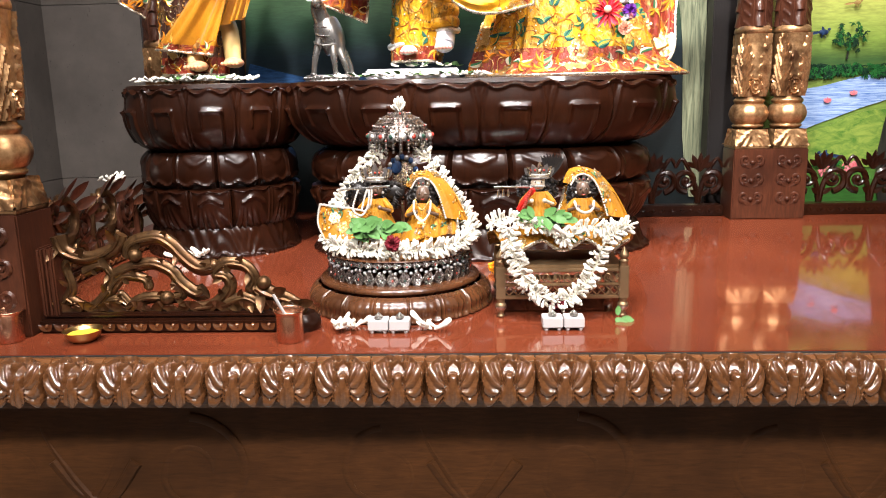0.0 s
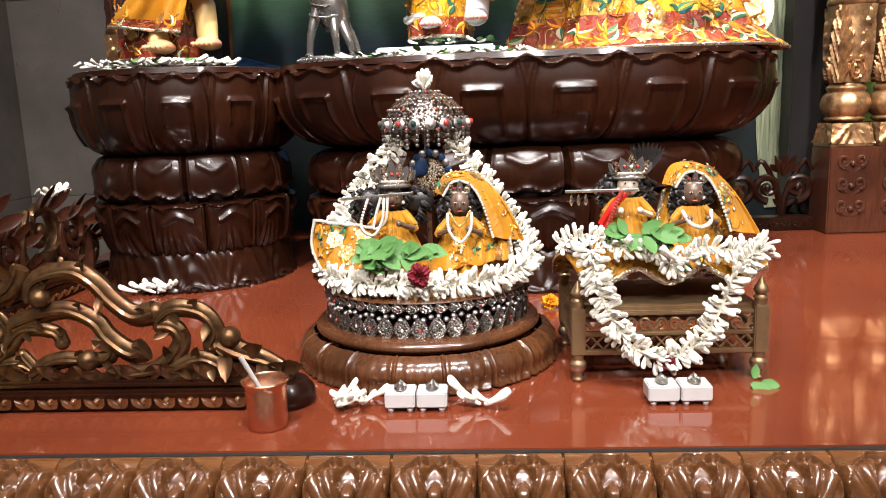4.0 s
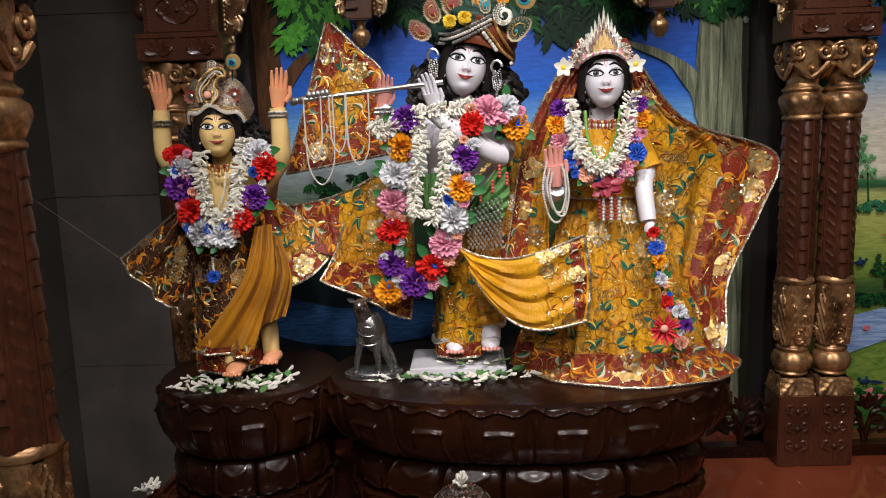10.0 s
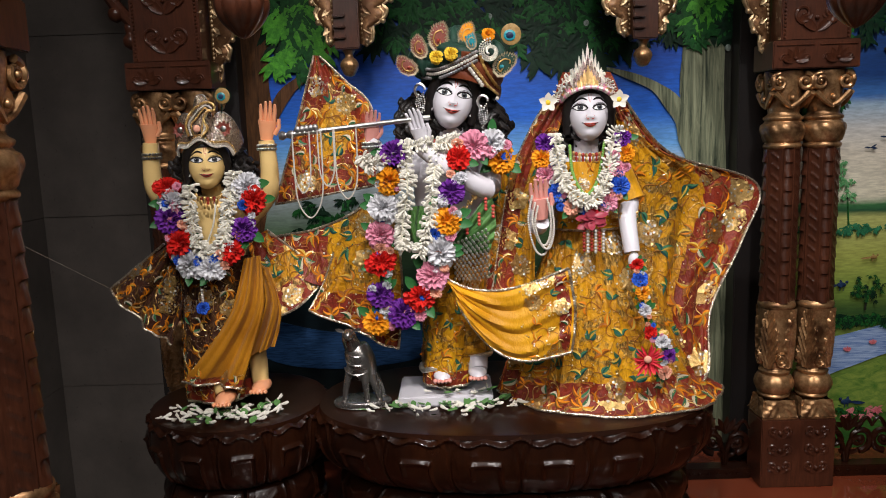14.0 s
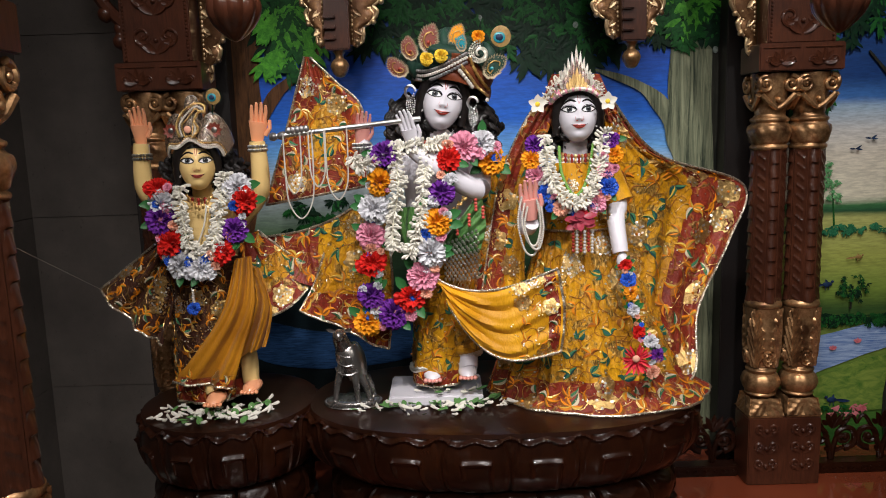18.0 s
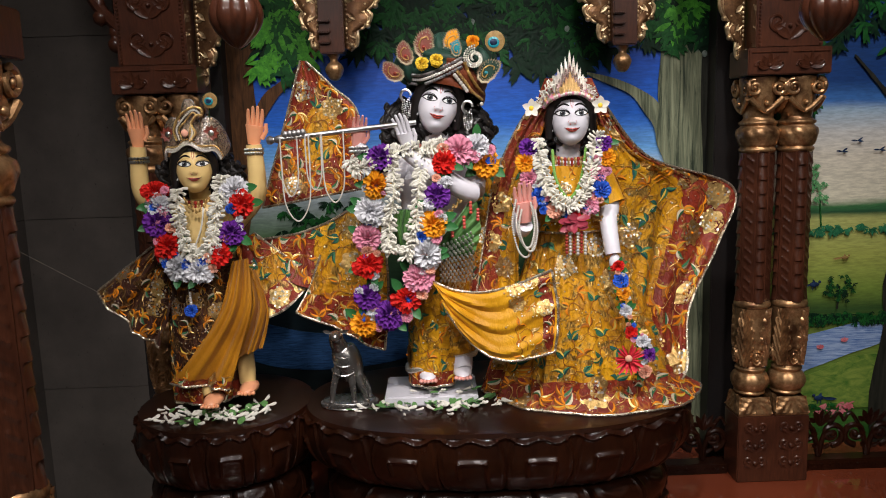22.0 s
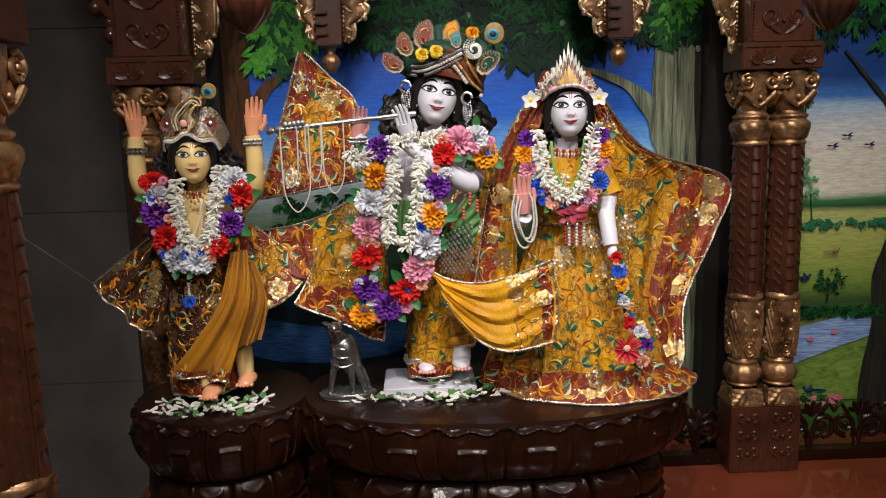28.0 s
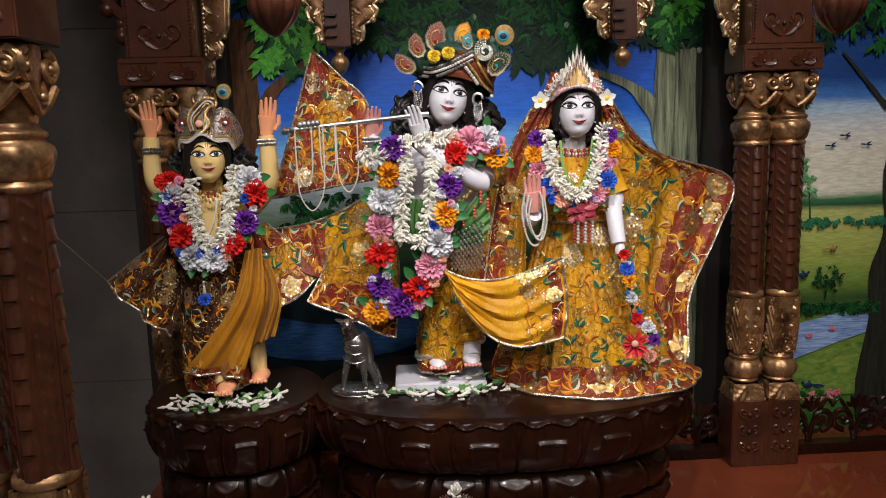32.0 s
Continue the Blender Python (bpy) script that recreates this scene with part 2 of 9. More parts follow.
# ---- geometry ----
class G:
    """Collects vertices and faces with a material slot for each face."""

    def __init__(self):
        self.v, self.f, self.s = [], [], []

    def add(self, verts, faces, slot=0):
        o = len(self.v)
        self.v.extend(tuple(p) for p in verts)
        self.f.extend(tuple(i + o for i in f) for f in faces)
        self.s.extend([slot] * len(faces))
        return self

    def grid(self, fn, nu, nv, slot=0, wrap=False):
        """A surface fn(u, v), u and v from 0 to 1."""
        cols = nu if wrap else nu + 1
        verts = [fn(i / nu, j / nv) for j in range(nv + 1) for i in range(cols)]
        faces = []
        for j in range(nv):
            for i in range(nu):
                a, b = j * cols + i, j * cols + (i + 1) % cols
                faces.append((a, b, b + cols, a + cols))
        return self.add(verts, faces, slot)

    def sheet(self, fn, nu, nv, slot=0, thick=0.003, back=None):
        """A surface with thickness, closed along its edges."""
        p = [[Vector(fn(i / nu, j / nv)) for i in range(nu + 1)] for j in range(nv + 1)]
        n = [[None] * (nu + 1) for _ in range(nv + 1)]
        for j in range(nv + 1):
            for i in range(nu + 1):
                du = p[j][min(i + 1, nu)] - p[j][max(i - 1, 0)]
                dv = p[min(j + 1, nv)][i] - p[max(j - 1, 0)][i]
                c = du.cross(dv)
                n[j][i] = c.normalized() if c.length > 1e-9 else Vector((0, -1, 0))
        w = nu + 1
        front = [p[j][i] + n[j][i] * thick * 0.5 for j in range(nv + 1) for i in range(w)]
        rear = [p[j][i] - n[j][i] * thick * 0.5 for j in range(nv + 1) for i in range(w)]
        k = len(front)
        quads = [(j * w + i, j * w + i + 1, (j + 1) * w + i + 1, (j + 1) * w + i) for j in range(nv) for i in range(nu)]
        o = len(self.v)
        self.add(front + rear, quads, slot)
        edge = [(i, i + 1) for i in range(nu)] + [(j * w + nu, (j + 1) * w + nu) for j in range(nv)]
        edge += [(nv * w + i + 1, nv * w + i) for i in range(nu)] + [((j + 1) * w, j * w) for j in range(nv)]
        extra = [tuple(k + a for a in reversed(q)) for q in quads] + [(b, a, a + k, b + k) for a, b in edge]
        self.f.extend(tuple(i + o for i in f) for f in extra)
        self.s.extend([slot if back is None else back] * len(extra))
        return self

    def lathe(self, profile, at=(0, 0, 0), seg=32, slot=0, shape=None):
        """Turned form from (radius, height) pairs; shape(angle, r, z) may change the radius."""
        rings = len(profile)

        def fn(u, v):
            r, z = profile[round(v * (rings - 1))]
            a = 2 * math.pi * u
            r = shape(a, r, z) if shape else r
            return (at[0] + r * math.cos(a), at[1] + r * math.sin(a), at[2] + z)

        return self.grid(fn, seg, rings - 1, slot, True)

    def box(self, x0, x1, y0, y1, z0, z1, slot=0, edge=0.0):
        """A block; edge: how far its edges are bevelled."""
        e = edge
        if e <= 0:
            v = [(x, y, z) for z in (z0, z1) for y in (y0, y1) for x in (x0, x1)]
            return self.add(v, [(0, 2, 3, 1), (4, 5, 7, 6), (0, 1, 5, 4), (2, 6, 7, 3), (0, 4, 6, 2), (1, 3, 7, 5)], slot)
        bm = bmesh.new()
        bmesh.ops.create_cube(bm, size=1, matrix=Matrix.Translation(((x0 + x1) / 2, (y0 + y1) / 2, (z0 + z1) / 2)) @ Matrix.Diagonal((x1 - x0, y1 - y0, z1 - z0, 1)))
        bmesh.ops.bevel(bm, geom=bm.edges[:], offset=e, segments=2, affect="EDGES")
        bm.verts.index_update()
        self.add([v.co for v in bm.verts], [tuple(v.index for v in f.verts) for f in bm.faces], slot)
        bm.free()
        return self

    def tube(self, pts, radius, seg=8, slot=0, flat=1.0, close=False, up=None):
        """A rod along points; radius: a number, or a function of 0 to 1; flat squeezes it along its second axis."""
        pts = [Vector(p) for p in pts]
        k = len(pts)
        rad = radius if callable(radius) else (lambda s: radius)
        ref = Vector(up) if up else Vector((0.31, 0.9, 0.28)).normalized()
        verts = []
        for i, p in enumerate(pts):
            if close:
                d = pts[(i + 1) % k] - pts[i - 1]
            else:
                d = pts[min(i + 1, k - 1)] - pts[max(i - 1, 0)]
            d = d.normalized() if d.length > 1e-9 else Vector((0, 0, 1))
            a = d.cross(ref)
            a = a.normalized() if a.length > 1e-6 else Vector((1, 0, 0))
            b = a.cross(d)
            r = rad(i / max(k - 1, 1))
            verts += [p + a * (r * math.cos(q)) + b * (r * flat * math.sin(q)) for q in (2 * math.pi * s / seg for s in range(seg))]
        faces = []
        for i in range(k if close else k - 1):
            j = (i + 1) % k
            faces += [(i * seg + s, i * seg + (s + 1) % seg, j * seg + (s + 1) % seg, j * seg + s) for s in range(seg)]
        if not close:
            faces += [tuple(reversed(range(seg))), tuple((k - 1) * seg + s for s in range(seg))]
        return self.add(verts, faces, slot)

    def ball(self, at, r, seg=10, rings=6, slot=0):
        """An ellipsoid; r: a number or three radii."""
        r = r if isinstance(r, (tuple, list, Vector)) else (r, r, r)

        def fn(u, v):
            a, b = 2 * math.pi * u, math.pi * (v - 0.5)
            return (at[0] + r[0] * math.cos(a) * math.cos(b), at[1] + r[1] * math.sin(a) * math.cos(b), at[2] + r[2] * math.sin(b))

        return self.grid(fn, seg, rings, slot, True)

    def leaf(self, base, way, normal, length, width, slot=0, curl=0.2, cells=4):
        """A pointed blade from base along way, cupped and curled towards normal."""
        base, way, normal = Vector(base), Vector(way).normalized(), Vector(normal).normalized()
        side = way.cross(normal)
        side = side.normalized() if side.length > 1e-6 else Vector((1, 0, 0))
        normal = side.cross(way)
        verts, faces = [], []
        for i in range(cells + 1):
            s = i / cells
            w = width * 0.5 * (math.sin(math.pi * min(s * 0.92 + 0.08, 1.0)) ** 0.8)
            c = base + way * (length * s) + normal * (curl * length * s * s)
            verts += [c - side * w + normal * (w * 0.35), c, c + side * w + normal * (w * 0.35)]
        for i in range(cells):
            a = i * 3
            faces += [(a, a + 1, a + 4, a + 3), (a + 1, a + 2, a + 5, a + 4)]
        return self.add(verts, faces, slot)

    def data(self, name, mats, smooth=40):
        me = bpy.data.meshes.new(name)
        me.from_pydata(self.v, [], self.f)
        for m in mats if isinstance(mats, (list, tuple)) else [mats]:
            me.materials.append(m)
        me.polygons.foreach_set("material_index", self.s)
        me.polygons.foreach_set("use_smooth", [True] * len(self.f))
        me.update()
        me.set_sharp_from_angle(angle=radians(smooth))
        return me


def thing(name, label, category, group="", kind="", at=(0, 0, 0)):
    ob = new(name)
    ob.location = at
    ob.empty_display_size = 0.05
    return tagged(ob, label, category, group, kind)


def solid(name, g, mats, label="", category="", group="", kind="", smooth=40):
    """A top-level thing of one mesh."""
    return tagged(new(name, g.data(name, mats, smooth)), label, category, group, kind)


def part(name, g, mats, parent, label="", smooth=40, kind=""):
    ob = new(name, g if isinstance(g, bpy.types.Mesh) else g.data(name, mats, smooth))
    ob.parent = parent
    ob.matrix_parent_inverse = Matrix.Translation(parent.location).inverted() if parent.parent is None else Matrix()
    return tagged(ob, label, kind=kind)


def place(name, mesh, parent, m, label=""):
    """A piece on shared mesh data, under parent at the world pose m (parents stand unturned)."""
    ob = new(name, mesh)
    ob.parent = parent
    ob.matrix_basis = Matrix.Translation(parent.location).inverted() @ m if parent.parent is None else m
    return tagged(ob, label)


def frame_at(at, x_axis, z_axis, scale=1.0):
    """A pose whose x and z axes lie along these."""
    z = Vector(z_axis).normalized()
    y = z.cross(Vector(x_axis)).normalized()
    x = y.cross(z)
    m = Matrix((x, y, z)).transposed().to_4x4()
    return Matrix.Translation(at) @ m @ Matrix.Scale(scale, 4)


def arc(points, n):
    """A smooth line of n + 1 points through the few given."""
    pts = [Vector(p) for p in points]
    out, k = [], len(pts) - 1
    for i in range(n + 1):
        s = i / n * k
        j = min(int(s), k - 1)
        f = s - j
        p0, p1, p2, p3 = pts[max(j - 1, 0)], pts[j], pts[j + 1], pts[min(j + 2, k)]
        out.append(0.5 * ((2 * p1) + (p2 - p0) * f + (2 * p0 - 5 * p1 + 4 * p2 - p3) * f * f + (3 * p1 - p0 - 3 * p2 + p3) * f ** 3))
    return out


def spiral(c, r0, r1, a0, turns, ux, uz, n=24):
    """Points on a spiral about c in the plane of ux and uz, from angle a0 (degrees), r0 shrinking to r1."""
    c, ux, uz = Vector(c), Vector(ux), Vector(uz)
    return [c + (ux * math.cos(a) + uz * math.sin(a)) * (r0 + (r1 - r0) * i / n) for i in range(n + 1) for a in [radians(a0 + turns * 360 * i / n)]]

# ---- setting: hall, stone walls, painted backdrop ----
TOP = 0.95  # height of the altar platform


def slab(name, x0, x1, y0, y1, z0, z1, mat, label, category):
    return solid(name, G().box(x0, x1, y0, y1, z0, z1), mat, label, category, kind="structure")


# unseen hall shell, added to close the room and bounce light
slab("floor", -4, 5, -4, 4.2, -0.1, 0, HALL, "plain pale floor before the altar, added out of view to bounce light", "floor")
slab("ceiling", -4, 5, -4, 4.2, 3.4, 3.5, CEILING, "plain off-white ceiling added out of view to bounce light", "ceiling")
slab("wall_south", -4, 5, -4.1, -4, 0, 3.4, HALL, "plain wall facing the altar, added out of view to bounce light", "wall")
slab("wall_east", 5, 5.1, -4, 4.2, 0, 3.4, HALL, "plain side wall added out of view to bounce light", "wall")
slab("wall_southwest", -4.1, -4, -4, 4.2, 0, 3.4, HALL, "plain side wall added out of view to bounce light", "wall")


def stone_wall(name, x0, x1, y0, y1, label):
    """A wall clad in large slabs, each one set off by a thin dark joint."""
    wall = solid(name, G().box(x0, x1, y0, y1, 0, 3.4), BLACK, label, "wall", kind="structure")
    lie_x = x1 - x0 > y1 - y0
    run0, run1 = (x0, x1) if lie_x else (y0, y1)
    rows = [0.0, 0.26, 1.01, 1.76, 2.51, 3.26, 3.4]
    for k in range(len(rows) - 1):
        a = run1 if lie_x else run0
        edges = [run0]
        step = 1.22
        while edges[-1] + step < run1:
            edges.append(edges[-1] + step)
        edges.append(run1)
        for s, e in zip(edges, edges[1:]):
            g = G()
            lo, hi = rows[k] + 0.0012, rows[k + 1] - 0.0012
            if lie_x:
                g.box(s + 0.0012, e - 0.0012, y0 - 0.02, y0 + 0.01, lo, hi, 0, 0.0008)
            else:
                g.box(x1 - 0.01, x1 + 0.02, s + 0.0012, e - 0.0012, lo, hi, 0, 0.0008)
            part("stone_slab", g, STONE, wall)
    return wall


stone_wall("wall_north", -1.75, 5, 3.37, 3.5, "wall of large honed grey stone slabs behind the altar")
stone_wall("wall_west", -1.9, -1.77, -0.5, 3.5, "side wall of large honed grey stone slabs")


# ---- platform ----
platform = solid("altar_platform", G().box(-0.95, 2.4, 1.19, 2.9, 0, 0.9), WOOD_DARK, "long wooden altar platform with red lacquered top and carved edge", "altar")
part("top_board", G().box(-0.95, 2.4, 1.152, 2.9, 0.9, TOP, 0, 0.002), LACQUER_RED, platform, "glossy orange-red lacquered top")
part("shadow_gap", G().box(-0.95, 2.4, 1.146, 1.152, 0.9, TOP - 0.001), BLACK, platform, "thin black line along the front edge")
part("front_lip", G().box(-0.95, 2.4, 1.134, 1.146, 0.89, 0.945, 0, 0.004), WOOD_LIP, platform, "orange polished lip")


def leaf_relief(u, v):
    """Height of the carved leaf over its panel, u from -1 to 1, v from 0 (tip) to 1."""
    w = abs(u)
    arch = math.exp(-((math.hypot(u / 0.93, (v - 0.5) / 0.46) - 1) / 0.085) ** 2) * (1.0 if v > 0.3 else 0.6)
    ang = math.atan2(w - 0.08, v - 0.1)
    rib = (ang * 3.3 + 0.9 * v) % 1.0
    feather = (0.55 + 0.34 * math.sin(math.pi * rib) ** 0.7) * max(0.0, min(1, (w - 0.16) * 7)) * max(0.0, min(1, (1.0 - w) * 8)) * max(0.0, min(1, (0.9 - v) * 9))
    tongue = 0.16 + 0.55 * max(0.0, 0.42 - v)
    mid = 0.85 * max(0.0, 1 - (w / tongue) ** 4) ** 0.5 * max(0.0, min(1, (0.66 - v) * 8)) + (0.08 * math.cos(u * 26) if v < 0.35 and w < tongue else 0)
    eye = math.exp(-((v - 0.7 - 0.1 * math.cos(u * 17)) / 0.07) ** 2) * max(0.0, min(1, (0.3 - w) * 9))
    curl = math.exp(-((v - 0.86 - 0.03 * math.cos(u * 17)) / 0.045) ** 2) * max(0.0, min(1, (0.42 - w) * 6))
    return max(0.0, max(arch, feather, mid) - 0.85 * eye + 0.5 * curl)


def carved_leaf():
    """One leaf of the rounded edge moulding: it rolls from the top board outwards and under."""
    def fn(a, b):
        u, v = 2 * a - 1, b
        roll = radians(100 + 14 * abs(math.cos(1.5 * math.pi * u))) * (1 - v)
        h = leaf_relief(u, min(1.0, v / 0.84)) * min(1.0, (1 - v) * 6)
        if a in (0, 1):
            h = -0.25
        lean = 0.1 * math.sin(math.pi * v)
        return ((u + lean * (1 - abs(u)) * 0.4) * 0.0431, 0.024 - (0.034 + 0.017 * h) * math.sin(roll), -0.046 + (0.046 + 0.012 * h) * math.cos(roll))

    return G().grid(fn, 60, 48).data("carved_leaf", WOOD_FRONT, 60)


leaf_mesh = carved_leaf()
PITCH = 0.0865
for i in range(-10, 24):
    place("carved_leaf", leaf_mesh, platform, Matrix.Translation((0.043 + PITCH * i - 0.045, 1.122, 0.948)))
g = G()
g.box(-0.95, 2.4, 1.14, 1.19, 0.86, 0.9, 0, 0.004)
part("leaf_backing", g, WOOD_FRONT, platform)


def scroll_relief(g, cx, cz, s, flip, y):
    """A low carved scroll with a leaf, on the platform's front."""
    pts = spiral((cx, y, cz), 0.1 * s, 0.02 * s, 90, -1.4 * flip, (1, 0, 0), (0, 0, 1), 40)
    g.tube(pts, lambda t: 0.012 * s * (1.15 - t * 0.5), 8, 0, 0.4)
    tail = arc([(cx - flip * 0.1 * s, y, cz + 0.02), (cx - flip * 0.17 * s, y, cz - 0.06 * s), (cx - flip * 0.24 * s, y, cz + 0.03 * s), (cx - flip * 0.27 * s, y, cz + 0.1 * s)], 18)
    g.tube(tail, lambda t: 0.012 * s * (1.1 - t * 0.8), 8, 0, 0.8)


for i in range(9):
    g = G()
    scroll_relief(g, -0.7 + i * 0.33, 0.72, 1.0 if i % 2 else 0.8, 1 if i % 2 else -1, 1.1935)
    part("scroll_carving", g, WOOD_DARK, platform)
part("skirt_rail", G().box(-0.95, 2.4, 1.165, 1.19, 0.845, 0.862, 0, 0.003), WOOD_DARK, platform)

# beams that carry the arches, hung from the ceiling
for x0, x1, y0, y1, z0 in ((-1.05, 2.3, 2.36, 2.5, 2.94), (-1.05, 2.3, 1.26, 1.34, 3.02)):
    slab("arch_beam", x0, x1, y0, y1, z0, 3.4, WOOD_RED, "dark wooden beam carrying the carved arch", "beam")

# ---- lotus pedestals ----
def mesh_profile(points, n):
    """n + 1 smooth (radius, height) pairs through the few given."""
    return [(p.x, p.z) for p in arc([(r, 0, z) for r, z in points], n)]


def lotus_tier(cx, cy, a, b, power, profile, rows, count, style, phase=0.0, seg=None):
    """A carved band round an oval of half axes a and b: profile gives (share of the axes, height)."""
    seg = seg or count * 26
    prof = mesh_profile(profile, rows)
    ring = []  # angles at even steps along the oval
    for i in range(1441):
        c, s = math.cos(2 * math.pi * i / 1440), math.sin(2 * math.pi * i / 1440)
        ring.append((a * math.copysign(abs(c) ** power, c), b * math.copysign(abs(s) ** power, s)))
    run = [0.0]
    for p0, p1 in zip(ring, ring[1:]):
        run.append(run[-1] + math.dist(p0, p1))

    def fn(u, v):
        ang = 2 * math.pi * float(np.interp(u * run[-1], run, np.linspace(0, 1, 1441)))
        share, z = prof[round(v * rows)]
        c, s = math.cos(ang), math.sin(ang)
        x, y = a * math.copysign(abs(c) ** power, c), b * math.copysign(abs(s) ** power, s)
        q = (u * count + phase) % 1.0
        w = 2 * q - 1
        h = 0.0
        ridge = lambda d, width: math.exp(-(d / width) ** 2)
        brace = 0.035 * math.cos(2 * math.pi * w) + 0.035 * w * w
        if style == "petal":
            side = 0.6 + 0.38 * math.sin(math.pi * min(1.0, v * 0.86 + 0.12)) ** 0.8
            inside = min(1.0, max(0.0, (side - abs(w)) / 0.08))
            h += (0.004 + 0.009 * max(0.0, 1 - (w / side) ** 2) ** 0.7) * inside * math.sin(math.pi * min(1, 0.16 + 0.78 * v))
            h += 0.006 * ridge(abs(w) - side + 0.02, 0.05)
            h += 0.004 * ridge(abs(w) - 1, 0.06) * max(0.0, v - 0.7) * 3
            lip = 0.86 + brace
            h += 0.007 * ridge(v - lip, 0.026)
            if v > lip:
                h -= 0.006 * min(1, (v - lip) / 0.05)
            bar = 0.62 - 0.05 * w * w
            if abs(w) < 0.5:
                h += 0.006 * ridge(v - bar, 0.028) * (1 if w > -0.42 else 0.2)
            if 0.22 < v < 0.62:
                h += 0.006 * ridge(w - 0.42 - 0.12 * (0.6 - v), 0.045) + 0.005 * ridge(w + 0.38, 0.04) * (1 if v > 0.42 else 0)
            if v < 0.34:
                h += 0.0028 * math.cos((w * 4.5 + v * 9) * math.pi) * (0.34 - v) * 3
        elif style == "wave":
            h += 0.007 * max(0.0, 1 - w * w) ** 0.6
            low = 0.72 - brace
            h += 0.006 * ridge(v - low, 0.035)
            if v > low:
                h -= 0.005 * min(1, (v - low) / 0.08)
            h -= 0.009 * ridge(abs(w) - 1, 0.05)
            h += 0.005 * ridge(abs(w) - 0.9, 0.05)
            if abs(w) < 0.55:
                h += 0.0035 * ridge(v - 0.34 - 0.05 * math.cos(w * 5), 0.045)
        elif style == "fall":
            h += 0.008 * max(0.0, 1 - w * w) ** 0.6
            lip = 0.86 + brace * 0.8
            h += 0.0085 * ridge(v - lip, 0.04)
            if v > lip:
                h -= 0.006 * min(1, (v - lip) / 0.05)
            h -= 0.008 * ridge(abs(w) - 1, 0.04) * (1 if v < 0.9 else 0)
            h += 0.006 * ridge(abs(w) - 0.93, 0.05) * (1 if v < 0.85 else 0)
            if abs(w) < 0.6:
                h += 0.006 * ridge(v - 0.66 - 0.05 * math.cos(w * 5), 0.035)
            fan = math.atan2(w + 0.35, 1.05 - v)
            h += 0.0034 * math.cos(fan * 19) * max(0.0, min(1, (0.55 - v) * 3))
        elif style == "bell":
            h += 0.0035 * ridge(abs(w) - 0.88 + 0.5 * max(0, 0.35 - v), 0.12) + 0.004 * max(0.0, 1 - w * w)
            h += 0.0016 * math.cos(math.atan2(w, v + 0.25) * 13) * (1 - v)
            h -= 0.003 * ridge(abs(w) - 1, 0.06)
        elif style == "swirl":
            arcs = math.hypot(w * 0.9, v - 0.1)
            h += 0.0034 * math.cos(26 * arcs) * max(0.0, 1 - arcs) + 0.0015 * math.cos(9 * w + 14 * v)
            h += 0.003 * ridge(v - 0.95, 0.05)
        n = Vector((x / a / a, y / b / b, 0)).normalized() * h
        return (cx + x * share + n.x, cy + y * share + n.y, z)

    return G().grid(fn, seg, rows, 0, True)


def cap_disc(cx, cy, a, b, power, z, drop=0.012):
    """The flat top board, with a rounded edge."""
    prof = [(0.001, z), (0.5, z), (0.94, z), (0.975, z - 0.0015), (0.985, z - drop), (0.9, z - drop - 0.004)]

    def fn(u, v):
        share, h = prof[round(v * (len(prof) - 1))]
        c, s = math.cos(2 * math.pi * u), math.sin(2 * math.pi * u)
        return (cx + share * a * math.copysign(abs(c) ** power, c), cy + share * b * math.copysign(abs(s) ** power, s), h)

    return G().grid(fn, 160, len(prof) - 1, 0, True)


def lotus_pedestal(label, cx, cy, a, b, power, count, z_top):
    ped = thing("lotus_pedestal", label, "pedestal", "pedestals under the deities", at=(cx, cy, TOP))
    part("top_board", cap_disc(cx, cy, a, b, power, z_top), WOOD, ped)
    part("upper_petals", lotus_tier(cx, cy, a, b, power, [(0.74, 1.222), (0.86, 1.238), (0.945, 1.275), (0.98, 1.32), (0.982, 1.36), (0.978, z_top - 0.002)], 60, count, "petal", 0, count * 56), WOOD, ped, "band of rising lotus petals")
    part("waist", lotus_tier(cx, cy, a, b, power, [(0.78, 1.235), (0.77, 1.22), (0.77, 1.2)], 4, count, ""), WOOD, ped)
    part("middle_band", lotus_tier(cx, cy, a, b, power, [(0.74, 1.224), (0.82, 1.217), (0.872, 1.19), (0.875, 1.16), (0.84, 1.133), (0.8, 1.122)], 34, count, "wave", 0.5, count * 44), WOOD, ped, "swelling middle ring of carved waves")
    part("lower_petals", lotus_tier(cx, cy, a, b, power, [(0.77, 1.022), (0.81, 1.034), (0.85, 1.06), (0.872, 1.09), (0.875, 1.118), (0.82, 1.132)], 46, count, "fall", 0.2, count * 44), WOOD, ped, "band of falling lotus petals")
    part("base", lotus_tier(cx, cy, a, b, power, [(0.89, TOP), (0.895, 0.956), (0.88, 0.961), (0.868, 0.968), (0.848, 0.99), (0.83, 1.015), (0.8, 1.03), (0.76, 1.032)], 30, count, "swirl", 0, count * 34), WOOD, ped)
    return ped


lotus_pedestal("round dark lacquered lotus pedestal with fallen petals on top", -0.576, 2.065, 0.228, 0.228, 1.0, 12, 1.39)
lotus_pedestal("wide oval dark lacquered lotus pedestal with two tiers of petals", 0.135, 2.06, 0.508, 0.287, 0.85, 16, 1.39)

